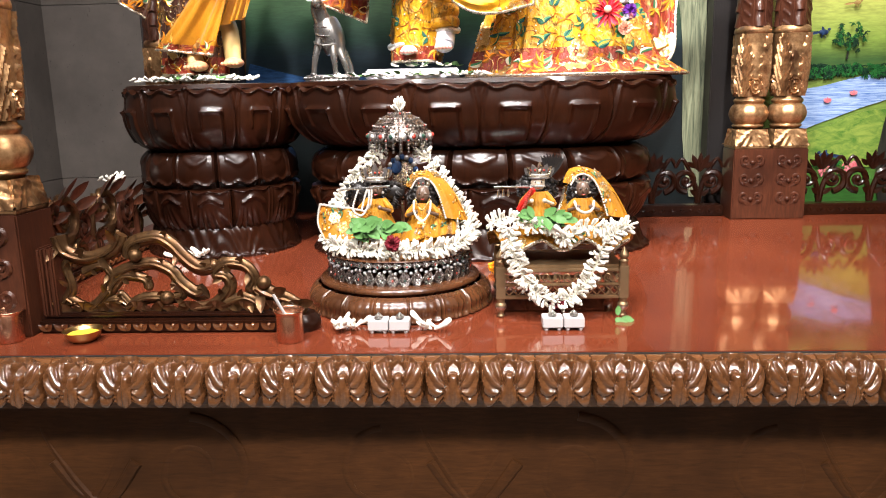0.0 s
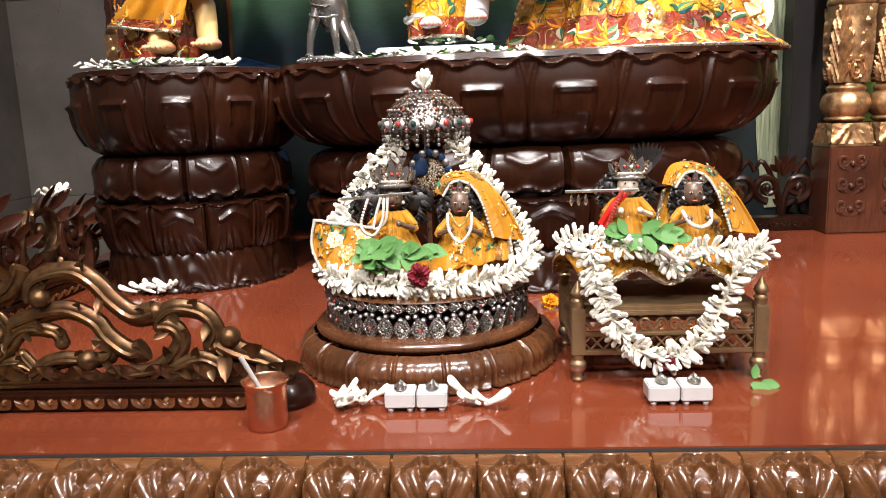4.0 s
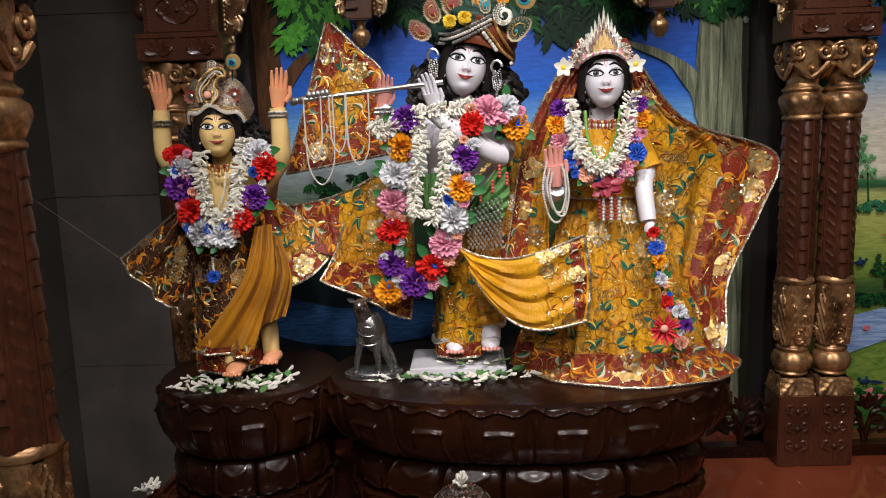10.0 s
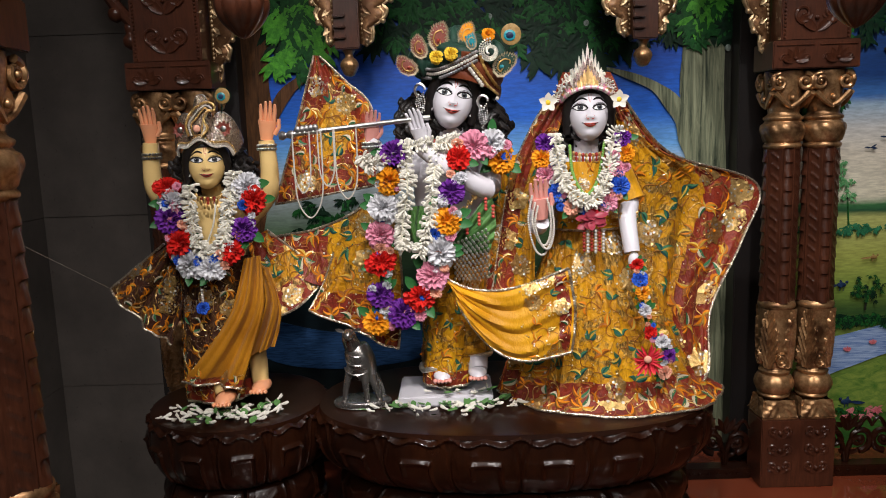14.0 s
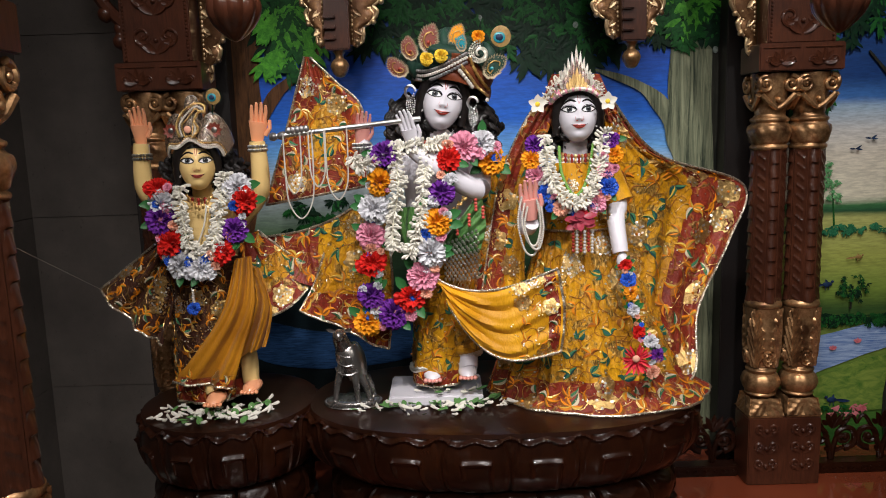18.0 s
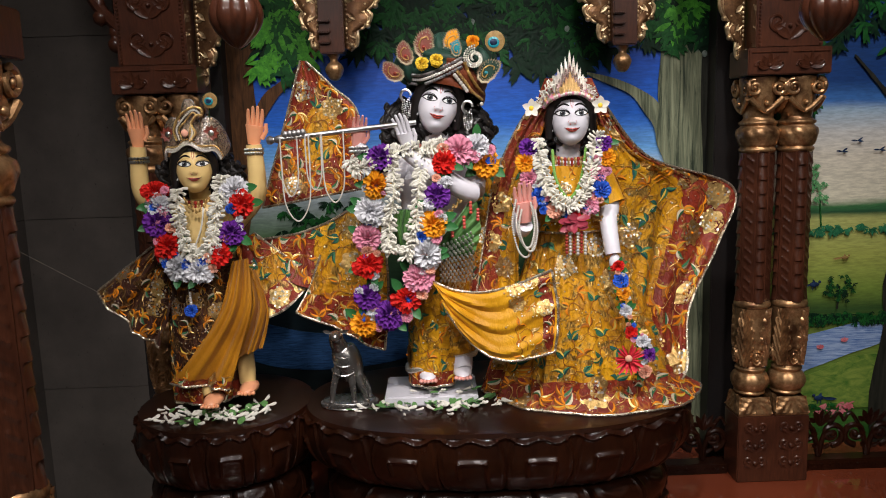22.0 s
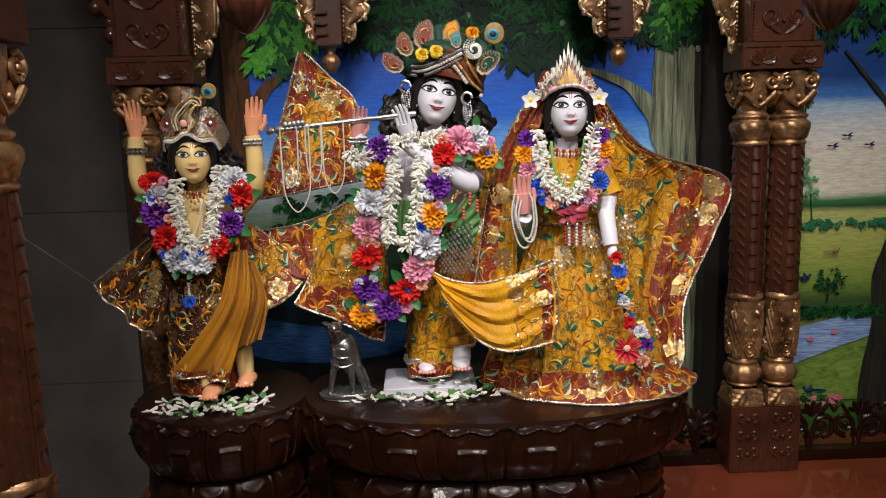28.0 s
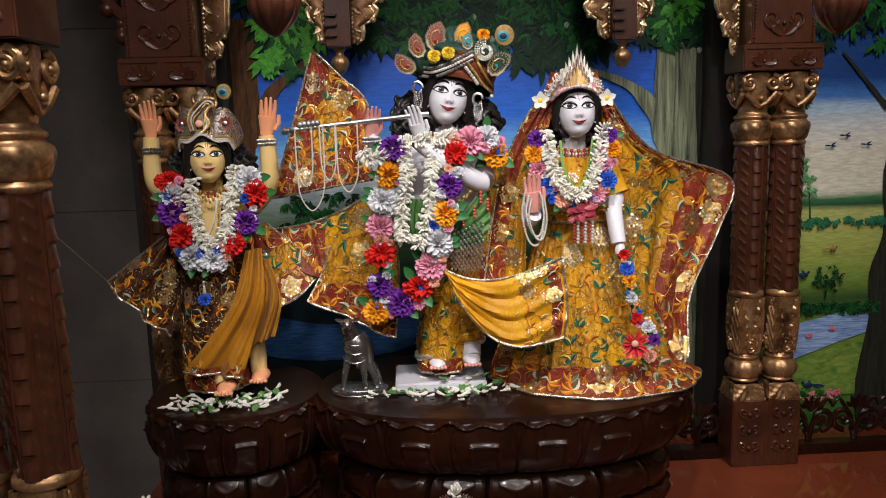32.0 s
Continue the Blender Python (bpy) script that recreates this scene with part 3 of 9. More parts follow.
# ---- carved column pairs ----
def column_shaft(u, v):
    """Eight-sided shaft with raised strips of overlapping leaves."""
    a = 2 * math.pi * u
    w = ((u * 4 + 0.5) % 1.0) * 2 - 1
    r = 0.0455 / max(math.cos((a + math.pi / 8) % (math.pi / 4) - math.pi / 8), 0.9)
    scale = (v * 11) % 1.0
    if abs(w) < 0.36:
        r += 0.003 + 0.008 * (1 - (w / 0.36) ** 2) * (1 - scale) * (1 if abs(w) / 0.36 < 1.05 - scale * 0.8 else 0.2)
    side = ((u * 4) % 1.0) * 2 - 1
    if abs(side) < 0.3:
        r += 0.0035 * max(0, math.sin((v * 15 + side) * 2 * math.pi)) ** 3
    return (r * math.cos(a), r * math.sin(a), 1.53 + 0.46 * v)


def acanthus(u, v):
    """Vase-shaped collar wrapped in four tall leaves and four volutes."""
    a = 2 * math.pi * u
    r = 0.037 + 0.013 * math.sin(math.pi * (0.12 + 0.62 * v)) + 0.006 * max(0, v - 0.85) * 6
    w = ((u * 4) % 1.0) * 2 - 1
    edge = 0.82 * math.sin(math.pi * min(1, 0.18 + 0.74 * v)) * (0.84 + 0.16 * math.cos(v * 40))
    if abs(w) < edge:
        r += 0.005 + 0.0036 * math.cos((abs(w) * 7 - v * 9) * math.pi) + 0.003 * math.exp(-(w / 0.1) ** 2)
    vol = math.hypot((abs(w) - 1) / 0.42, (v - 0.16) / 0.13)
    if vol < 1:
        r += 0.006 + 0.004 * math.cos(vol * 14)
    return (r * math.cos(a), r * math.sin(a), 1.325 + 0.185 * v)


def column_parts(pair, cx, cy):
    """One turned and gilded column of a pair, standing on the shared block."""
    def moved(g):
        g.v = [(x + cx, y + cy, z) for x, y, z in g.v]
        return g

    g = G().box(-0.053, 0.053, -0.053, 0.053, 1.168, 1.176, 0, 0.002)
    for k in range(4):
        a = k * math.pi / 2
        c, s = math.cos(a), math.sin(a)

        def face(u, v):
            w = 2 * u - 1
            out = 0.053 - 0.012 * v
            tri = 1 - v
            h = 0.004 * math.exp(-((abs(w) - tri) / 0.13) ** 2) + (0.002 * math.cos(abs(w) * 16 + v * 8) if abs(w) < tri else 0.0015 * math.cos(v * 20 + w * 6))
            x, y = w * (0.053 - 0.006 * v), -(out + h)
            return (x * c - y * s, x * s + y * c, 1.176 + 0.05 * v)

        g.grid(face, 20, 12)
    foot = part("column_foot", moved(g), GOLD, pair, "gilded foot with a leaf on each side")
    ribs = lambda a, r, z: r * (1 + (0.05 * abs(math.cos(a * 6)) if 1.245 < z < 1.3 else 0))
    prof = mesh_profile([(0.036, 1.226), (0.044, 1.232), (0.047, 1.237), (0.043, 1.243), (0.05, 1.252), (0.056, 1.272), (0.05, 1.293), (0.042, 1.302), (0.045, 1.308), (0.046, 1.314), (0.04, 1.32), (0.038, 1.327)], 30)
    part("lower_bulb", moved(G().lathe(prof, seg=60, shape=ribs)), GOLD, pair, "ribbed gilded bulb")
    part("acanthus_collar", moved(G().grid(acanthus, 112, 44, 0, True)), GOLD, pair, "gilded collar of acanthus leaves")
    part("collar_ring", moved(G().lathe(mesh_profile([(0.044, 1.505), (0.053, 1.512), (0.054, 1.522), (0.05, 1.53), (0.044, 1.535)], 10), seg=40)), GOLD, pair)
    part("shaft", moved(G().grid(column_shaft, 96, 100, 0, True)), WOOD_RED, pair, "dark faceted shaft with strips of carved leaves")
    swirl = lambda a, r, z: r * (1 + (0.1 * abs(math.cos(a * 4 + z * 45)) ** 0.7 if 2.005 < z < 2.06 else 0))
    prof = mesh_profile([(0.046, 1.984), (0.052, 1.99), (0.053, 1.997), (0.048, 2.004), (0.053, 2.018), (0.059, 2.04), (0.055, 2.058), (0.05, 2.066), (0.054, 2.07), (0.055, 2.077), (0.046, 2.083), (0.042, 2.092)], 30)
    part("upper_bulb", moved(G().lathe(prof, seg=64, shape=swirl)), GOLD, pair, "gilded bulb with swirling gadroons")
    g = G().lathe(mesh_profile([(0.042, 2.088), (0.046, 2.11), (0.052, 2.15), (0.056, 2.19), (0.056, 2.208)], 12), seg=32)
    for k in range(4):
        a = k * math.pi / 2
        ux, uy = Vector((math.cos(a), math.sin(a), 0)), Vector((math.sin(a), -math.cos(a), 0))
        for side in (-1, 1):
            c = uy * 0.054 + ux * (side * 0.036) + Vector((0, 0, 2.175))
            g.tube(spiral(c, 0.024, 0.004, 90, -1.6 * side, ux, (0, 0, 1), 30), lambda t: 0.0062 * (1.2 - 0.6 * t), 7)
            g.ball(c + uy * 0.003, 0.0065, 8, 5)
            low = arc([c + ux * (side * 0.012) + Vector((0, 0, -0.03)), uy * 0.054 + ux * (side * 0.02) + Vector((0, 0, 2.118)), uy * 0.05 + Vector((0, 0, 2.105))], 10)
            g.tube(low, lambda t: 0.009 * (1 - 0.4 * t), 7)
        g.leaf(uy * 0.05 + Vector((0, 0, 2.1)), (0, 0, 1), uy, 0.055, 0.034, 0, 0.2, 6)
        g.ball(uy * 0.058 + Vector((0, 0, 2.13)), 0.008, 8, 5)
    part("capital", moved(g), GOLD, pair, "gilded scrolled capital")


def relief_panel(g, x0, x1, z0, z1, y, count, rad=0.004, seed=1):
    """Low carved foliage in a field: mirrored scrolls up the middle with leaves."""
    rnd = random.Random(seed)
    mid, half = (x0 + x1) / 2, (x1 - x0) / 2
    for k in range(count):
        z = z0 + (k + 0.5) * (z1 - z0) / count
        step = (z1 - z0) / count
        g.ball((mid, y - 0.001, z), rad * 1.5, 8, 5)
        for side in (-1, 1):
            c = (mid + side * half * 0.48, y, z + step * 0.12)
            g.tube(spiral(c, min(half, step) * 0.36, 0.002, -90, 1.25 * side, (1, 0, 0), (0, 0, 1), 20), lambda t: rad * (1.2 - 0.5 * t), 6)
            g.leaf((mid + side * 0.002, y, z - step * 0.32), (side * 0.75, 0, 0.55 + 0.2 * rnd.random()), (0, -1, 0), half * 0.8, half * 0.34, 0, 0.05)
            g.leaf((mid + side * half * 0.2, y, z + step * 0.1), (side * 0.9, 0, -0.5), (0, -1, 0), half * 0.6, half * 0.3, 0, 0.05)


def column_pair(label, at):
    pair = thing("column_pair", label, "column", "carved column pairs", at=(*at, TOP))
    x, y = at
    g = G().box(x - 0.112, x + 0.112, y - 0.055, y + 0.055, TOP, 1.168, 0, 0.003)
    block = part("pedestal_block", g, WOOD_RED, pair)
    for side in (-1, 1):
        g = G()
        relief_panel(g, x + side * 0.056 - 0.042, x + side * 0.056 + 0.042, 0.985, 1.155, y - 0.0545, 3, 0.0052)
        part("carved_panel", g, WOOD_RED, block, kind="stuff")
    for side in (-1, 1):
        column_parts(pair, x + side * 0.058, y)
    top = part("entablature", G().box(x - 0.122, x + 0.122, y - 0.07, y + 0.07, 2.21, 2.288, 0, 0.003), WOOD_RED, pair, "brown carved block over the capitals")
    for side in (-1, 1):
        g = G()
        mid = x + side * 0.06
        for k in range(-4, 5):
            g.leaf((mid, y - 0.071, 2.232), (k * 0.36, 0, 0.62 - abs(k) * 0.15), (0, -1, 0), 0.043 - abs(k) * 0.002, 0.0145, 0, 0.22, 6)
        for q in (-1, 1):
            g.tube(spiral((mid + q * 0.03, y - 0.071, 2.24), 0.012, 0.003, 200 if q < 0 else -20, 1.3 * q, (1, 0, 0), (0, 0, 1), 20), 0.0028, 6)
        g.tube([(mid - 0.052, y - 0.0715, 2.275), (mid + 0.052, y - 0.0715, 2.275)], 0.002, 6)
        g.ball((mid, y - 0.073, 2.238), 0.005, 8, 5)
        part("carved_flower", g, WOOD_RED, top)
    part("upper_block", G().box(x - 0.098, x + 0.098, y - 0.062, y + 0.06, 2.288, 2.95, 0, 0.003), WOOD_RED, pair)
    g = G()
    relief_panel(g, x - 0.076, x + 0.076, 2.295, 2.72, y - 0.063, 4, 0.0046, 3)
    part("carved_field", g, WOOD_RED, pair, kind="stuff")
    for side in (-1, 1):
        g = G()
        for k in range(40):
            g.ball((x + side * 0.088, y - 0.0635, 2.297 + k * 0.0105), (0.0042, 0.003, 0.0042), 6, 4)
        part("bead_moulding", g, WOOD_RED, pair)
    return pair


PAIR = column_pair("pair of carved brown columns with gilded bases and capitals", (1.03, 2.42))
copy_thing(PAIR, Matrix.Translation((-0.795, 2.41, TOP)))
copy_thing(PAIR, Matrix.Translation((-0.772, 1.3, TOP)))

latch = thing("latch", "small square brown metal latch bolted on the pillar", "latch", at=(-0.852, 2.33, 2.36))
part("plate", G().box(-0.868, -0.836, 2.336, 2.349, 2.348, 2.38, 0, 0.002), WOOD_RED, latch)
part("bolt", G().lathe([(0.001, 0.006), (0.007, 0.005), (0.008, 0), (0.008, -0.003)], seg=12), SILVER, latch).matrix_basis = Matrix.Translation((0, 0.0, 0.004)) @ Matrix.Translation((0, 0, 0))
latch.children[-1].matrix_parent_inverse = Matrix()
latch.children[-1].matrix_basis = pose(0, 0.005, 0.004, 90)

# ---- carved skirting along the backdrop ----
def pierced_border(x0, x1, y, z, name, label, height=0.15):
    """A run of pierced scrollwork on a moulded rail."""
    b = thing(name, label, "railing", "pierced borders along the backdrop", at=((x0 + x1) / 2, y, TOP))
    part("rail", G().box(x0, x1, y - 0.03, y + 0.02, TOP, TOP + 0.036, 0, 0.003), WOOD, b)
    n = max(2, round((x1 - x0) / 0.03))
    for k in range(n):
        x = x0 + (k + 0.5) * (x1 - x0) / n
        g = G()
        for s in (-1, 1):
            g.leaf((x, y - 0.031, TOP + 0.01), (s * 0.8, 0, 0.7), (0, -1, 0), 0.018, 0.009, 0, 0.1, 3)
        g.ball((x, y - 0.031, TOP + 0.02), 0.004, 6, 4)
        part("rail_leaf", g, WOOD, b)
    m = max(1, round((x1 - x0) / 0.16))
    w = (x1 - x0) / m
    for k in range(m):
        cx = x0 + (k + 0.5) * w
        g = G()
        for s in (-1, 1):
            c = (cx + s * w * 0.26, y, z + height * 0.52)
            g.tube(spiral(c, w * 0.25, 0.006, -90, 1.5 * s, (1, 0, 0), (0, 0, 1), 34), lambda t: 0.0095 * (1.2 - 0.6 * t), 7)
            g.ball(c, 0.011, 8, 5)
            g.tube(arc([(cx, y, z + 0.005), (cx + s * w * 0.1, y, z + height * 0.5), (cx + s * w * 0.36, y, z + height * 0.98), (cx + s * w * 0.5, y, z + height * 0.8)], 14), lambda t: 0.009 * (1.1 - 0.6 * t), 7)
            for q in (0.2, 0.5, 0.8):
                g.leaf((cx + s * w * 0.12 * q, y - 0.004, z + height * q), (s * 0.8, -0.2, 0.6), (0, -1, 0), w * 0.24, w * 0.11, 0, 0.15)
        for q in (-1, 0, 1):
            g.leaf((cx, y - 0.005, z + height * 0.72), (q * 0.5, 0, 1), (0, -1, 0), height * 0.42, w * 0.14, 0, 0.15)
        part("scrollwork", g, WOOD, b)
    return b


pierced_border(0.62, 0.915, 2.46, TOP + 0.034, "pierced_border", "dark carved openwork border beside the column pair")
pierced_border(1.145, 2.1, 2.46, TOP + 0.034, "pierced_border", "dark carved openwork border below the painted river")

# ---- gilded brackets and pendants of the arch ----
def gilt_board(x, z, w, h, flip, y=2.44):
    """A gilded board with a stepped, cusped outer edge, volutes, leaves and end balls; w is its greatest width."""
    g = G()

    def width(d):
        return w * float(np.interp(d, (0, 0.012, 0.035, 0.05, 0.066, 0.085, 0.1, 0.122, 0.14, 0.17, 0.3, 0.6), (0.1, 0.26, 0.3, 0.26, 0.58, 0.64, 0.52, 0.78, 0.88, 0.9, 1.0, 1.0)))

    def plate(u, v):
        d = h * v ** 1.6
        rise = 0.012 * max(0, u - 0.75) * 4 * (1 if d < 0.2 else 0.5)
        return (x + flip * width(d) * u, y - 0.006 - 0.006 * math.sin(math.pi * u), z + d + rise * (1 if d > 0.04 else 0))

    g.sheet(plate, 10, 70, 1, 0.016)
    for u, r in ((1, 0.0058), (0.86, 0.003)):
        g.tube([Vector(plate(u, k / 90)) + Vector((0, -0.006, 0)) for k in range(91)], r, 7)
    for k in range(int(h / 0.013)):
        g.ball((x + flip * 0.005, y - 0.013, z + 0.007 + 0.013 * k), (0.005, 0.005, 0.0062), 8, 5)
    for k, d in enumerate((0.022, 0.075, 0.128, 0.18, 0.235, 0.29, 0.35, 0.41, 0.47)):
        if d > h - 0.03:
            break
        out = width(d)
        r = min(0.024, 0.38 * out)
        turn = 1 if k % 2 else -1
        c = (x + flip * out * 0.6, y - 0.013, z + d)
        g.tube(spiral(c, r, 0.003, 90 * turn, 1.35 * turn, (flip, 0, 0), (0, 0, 1), 28), lambda t: 0.0052 * (1.25 - 0.5 * t), 7)
        g.ball((c[0], c[1] - 0.003, c[2]), 0.005, 8, 5)
        g.leaf((x + flip * 0.009, y - 0.016, z + d + 0.03), (flip * 0.7, -0.15, -0.7), (0, -1, 0), 0.034, 0.014, 0, 0.15)
        g.leaf((x + flip * 0.009, y - 0.016, z + d + 0.004), (flip * 0.8, -0.15, 0.6), (0, -1, 0), 0.026, 0.011, 0, 0.15)
    for d, u in ((0.012, 0.55), (0.066, 0.92), (0.122, 0.94)):
        g.ball((x + flip * width(d) * u, y - 0.016, z + d), 0.0095 if d < 0.02 else 0.0085, 12, 8)
    return g


def arch_pendant(x, label):
    p = thing("arch_pendant", label, "pendant", "gilded pendants of the arch", at=(x, 2.44, 2.45))
    part("post", G().box(x - 0.036, x + 0.036, 2.4, 2.47, 2.312, 2.95, 0, 0.004), WOOD_RED, p)
    ribs = lambda a, r, z: r * (1 + 0.06 * abs(math.cos(a * 6)) * (1 if z < 2.29 else 0))
    prof = mesh_profile([(0.001, 2.236), (0.013, 2.24), (0.022, 2.255), (0.026, 2.27), (0.02, 2.284), (0.012, 2.292), (0.013, 2.302), (0.02, 2.312), (0.02, 2.316)], 24)
    part("finial", G().lathe(prof, (x, 2.435, 0), 40, 0, ribs), GOLD, p, "gilded ribbed finial")
    for s in (-1, 1):
        part("gilt_board", gilt_board(x + s * 0.038, 2.325, 0.125 if s * x < -0.2 else 0.085, 0.5, s), [GOLD_BRIGHT, GOLD_RECESS], p, "bright gilded scroll board")
    g = G()
    for k in range(3):
        g.box(x - 0.018 - 0.02, x - 0.002, 2.385, 2.4, 2.34 + k * 0.03, 2.352 + k * 0.03, 0, 0.003)
    part("carved_steps", g, WOOD_RED, p)
    return p


arch_pendant(0.565, "brown post with gilded scroll boards and a ribbed finial")
arch_pendant(-0.292, "brown post with gilded scroll boards and a ribbed finial")
for x, s, z in ((0.925, -1, 2.26), (-0.69, 1, 2.23), (1.135, 1, 2.33)):
    b = thing("arch_bracket", "bright gilded scroll bracket beside the column head", "bracket", "gilded brackets of the arch", at=(x, 2.44, 2.5))
    part("scroll_board", gilt_board(x, z, 0.085, 0.55, s), [GOLD_BRIGHT, GOLD_RECESS], b)

# hanging lotus buds of the front arch, and the pendants beside the left pillar
for at in ((-0.297, 1.300, 2.223), (0.589, 1.300, 2.208)):
    x, y, z = at
    bud = thing("hanging_bud", "dark carved wooden lotus bud hanging from the arch", "pendant", "hanging wooden buds", at=(x, y, z))
    ribs = lambda a, r, h: r * (1 + 0.1 * abs(math.cos(a * 5)))
    part("bud", G().lathe(mesh_profile([(0.001, -0.012), (0.012, -0.006), (0.03, 0.014), (0.037, 0.035), (0.032, 0.056), (0.018, 0.068), (0.014, 0.075)], 24), (x, y, z), 60, 0, ribs), WOOD_RED, bud)
    part("stem", G().lathe([(0.016, 0.07), (0.022, 0.078), (0.016, 0.086), (0.016, 0.8)], (x, y, z), 24), WOOD_RED, bud)
side = thing("pillar_bracket", "dark carved wooden bracket with hanging drops", "bracket", at=(-0.95, 2.41, 2.6))
for k in range(3):
    prof = mesh_profile([(0.001, 0), (0.018, 0.01), (0.022, 0.03), (0.012, 0.045), (0.016, 0.06), (0.012, 0.075)], 14)
    part("drop", G().lathe(prof, (-0.915 - 0.032 * k, 2.4 - 0.01 * k, 2.33 + 0.075 * k), 24), WOOD_RED, side)
part("arm", G().box(-1.02, -0.895, 2.38, 2.44, 2.53, 2.95, 0, 0.004), WOOD_RED, side)
part("drop_rail", G().tube(arc([(-0.9, 2.4, 2.4), (-0.95, 2.39, 2.46), (-1.0, 2.38, 2.56)], 10), 0.018, 8), WOOD_RED, side)

# ---- painted backdrop ----
WALLY = 2.64


def paint(name, dark, light, scale=22, stretch=(1, 1, 1), rough=0.45):
    """Brushed enamel paint: streaks of two tones."""
    n = Net(name)
    a, b = n.noise(scale, 6, 0.65, stretch, 0.8), n.noise(scale * 5, 3, 0.5, stretch)
    c = n.ramp(a, [(0.32, dark), (0.68, light)])
    n.bump(b, 0.1, 0.0006)
    return n.finish(c, rough, 0, 0, 0.2, b)


def banded(name, stops, z0, z1, wobble=0.03, scale=9, stretch=(0.5, 1, 3)):
    """Paint whose colour changes with height, with an uneven hand-brushed edge."""
    n = Net(name)
    xyz = n.node("SeparateXYZ")
    n.link(n.co, xyz.inputs[0])
    h = n.node("MapRange")
    h.inputs["From Min"].default_value, h.inputs["From Max"].default_value = z0, z1
    n.link(xyz.outputs[2], h.inputs[0])
    add = n.node("Math")
    add.operation = "MULTIPLY_ADD"
    n.link(n.noise(scale, 6, 0.6, stretch), add.inputs[0])
    add.inputs[1].default_value = wobble * 2
    n.link(h.outputs[0], add.inputs[2])
    shift = n.node("Math")
    shift.operation = "SUBTRACT"
    shift.inputs[1].default_value = wobble
    n.link(add.outputs[0], shift.inputs[0])
    c = n.ramp(shift.outputs[0], stops)
    fine = n.noise(60, 4, 0.6, stretch)
    c = n.mix(0.4, c, n.ramp(fine, [(0.35, (0.25, 0.25, 0.25)), (0.65, (1, 1, 1))]), "MULTIPLY")
    n.bump(fine, 0.08, 0.0006)
    return n.finish(c, 0.45, 0, 0, 0.4)


SKY = banded("painted_sky", [(0.0, (0.006, 0.011, 0.012)), (0.22, (0.008, 0.02, 0.028)), (0.3, (0.02, 0.06, 0.03)), (0.42, (0.08, 0.16, 0.06)), (0.5, (0.3, 0.36, 0.36)), (0.56, (0.5, 0.58, 0.62)), (0.62, (0.16, 0.42, 0.82)), (0.7, (0.01, 0.14, 0.68)), (0.85, (0.006, 0.08, 0.52)), (1.0, (0.008, 0.05, 0.25))], 1.2, 2.5, 0.02)
MEADOW = banded("painted_meadow", [(0.0, (0.03, 0.12, 0.02)), (0.1, (0.09, 0.2, 0.03)), (0.28, (0.2, 0.28, 0.05)), (0.36, (0.03, 0.08, 0.02)), (0.42, (0.2, 0.3, 0.05)), (0.52, (0.4, 0.44, 0.1)), (0.62, (0.48, 0.5, 0.16)), (0.64, (0.02, 0.09, 0.04)), (0.66, (0.06, 0.2, 0.07)), (0.68, (0.74, 0.7, 0.54)), (0.8, (0.74, 0.68, 0.56)), (0.86, (0.66, 0.65, 0.62)), (0.92, (0.38, 0.52, 0.66)), (0.95, (0.05, 0.17, 0.48)), (1.0, (0.01, 0.05, 0.2))], 1.0, 2.2, 0.012)
TRUNK_PALE = paint("painted_pale_bark", (0.018, 0.03, 0.02), (0.3, 0.32, 0.2), 9, (7, 1, 0.45))
TRUNK_BROWN = paint("painted_brown_bark", (0.018, 0.008, 0.004), (0.14, 0.06, 0.022), 14, (5, 1, 0.6))
TRUNK_DARK = paint("painted_dark_bark", (0.008, 0.009, 0.007), (0.035, 0.034, 0.025), 14, (5, 1, 0.5))
LEAF_PAINTS = [paint("painted_leaf_bright", (0.03, 0.17, 0.02), (0.12, 0.46, 0.04), 60), paint("painted_leaf", (0.004, 0.04, 0.01), (0.016, 0.12, 0.022), 60), paint("painted_leaf_dark", (0.0015, 0.009, 0.005), (0.006, 0.036, 0.014), 40)]
RIVER = paint("painted_river", (0.03, 0.11, 0.36), (0.42, 0.54, 0.72), 24, (0.5, 1, 9))
BANK = paint("painted_bank", (0.05, 0.14, 0.02), (0.24, 0.32, 0.06), 20, (1, 1, 2))
BIRD = paint("painted_bird", (0.006, 0.01, 0.03), (0.02, 0.05, 0.12), 60)
FAWN = paint("painted_fawn", (0.2, 0.11, 0.03), (0.36, 0.24, 0.09), 60)
PINK = paint("painted_pink", (0.45, 0.08, 0.1), (0.7, 0.25, 0.28), 60)
FRAME_AND_SHADE = lacquer("frame_and_shade", (0.006, 0.004, 0.004), (0.016, 0.01, 0.008), 0.5, 0.1)

backdrop = solid("painted_backdrop", G().box(-0.7, 0.9, WALLY, WALLY + 0.03, TOP, 3.0), SKY, "mural of trees under a deep blue sky behind the deities", "mural")
meadow = solid("painted_backdrop", G().box(0.9, 2.3, WALLY, WALLY + 0.03, TOP, 3.0), MEADOW, "mural of a meadow with a river and birds", "mural")
# left: wooden frame; right: dark board standing in for shade beside the columns
for x0, x1 in ((-0.98, -0.66), (0.893, 1.01)):
    solid("frame_board", G().box(x0, x1, 2.56, 2.63, TOP, 3.0, 0, 0.003), FRAME_AND_SHADE, "dark board at the mural's edge, the right one standing for shade", "frame board", "dark boards framing the mural")


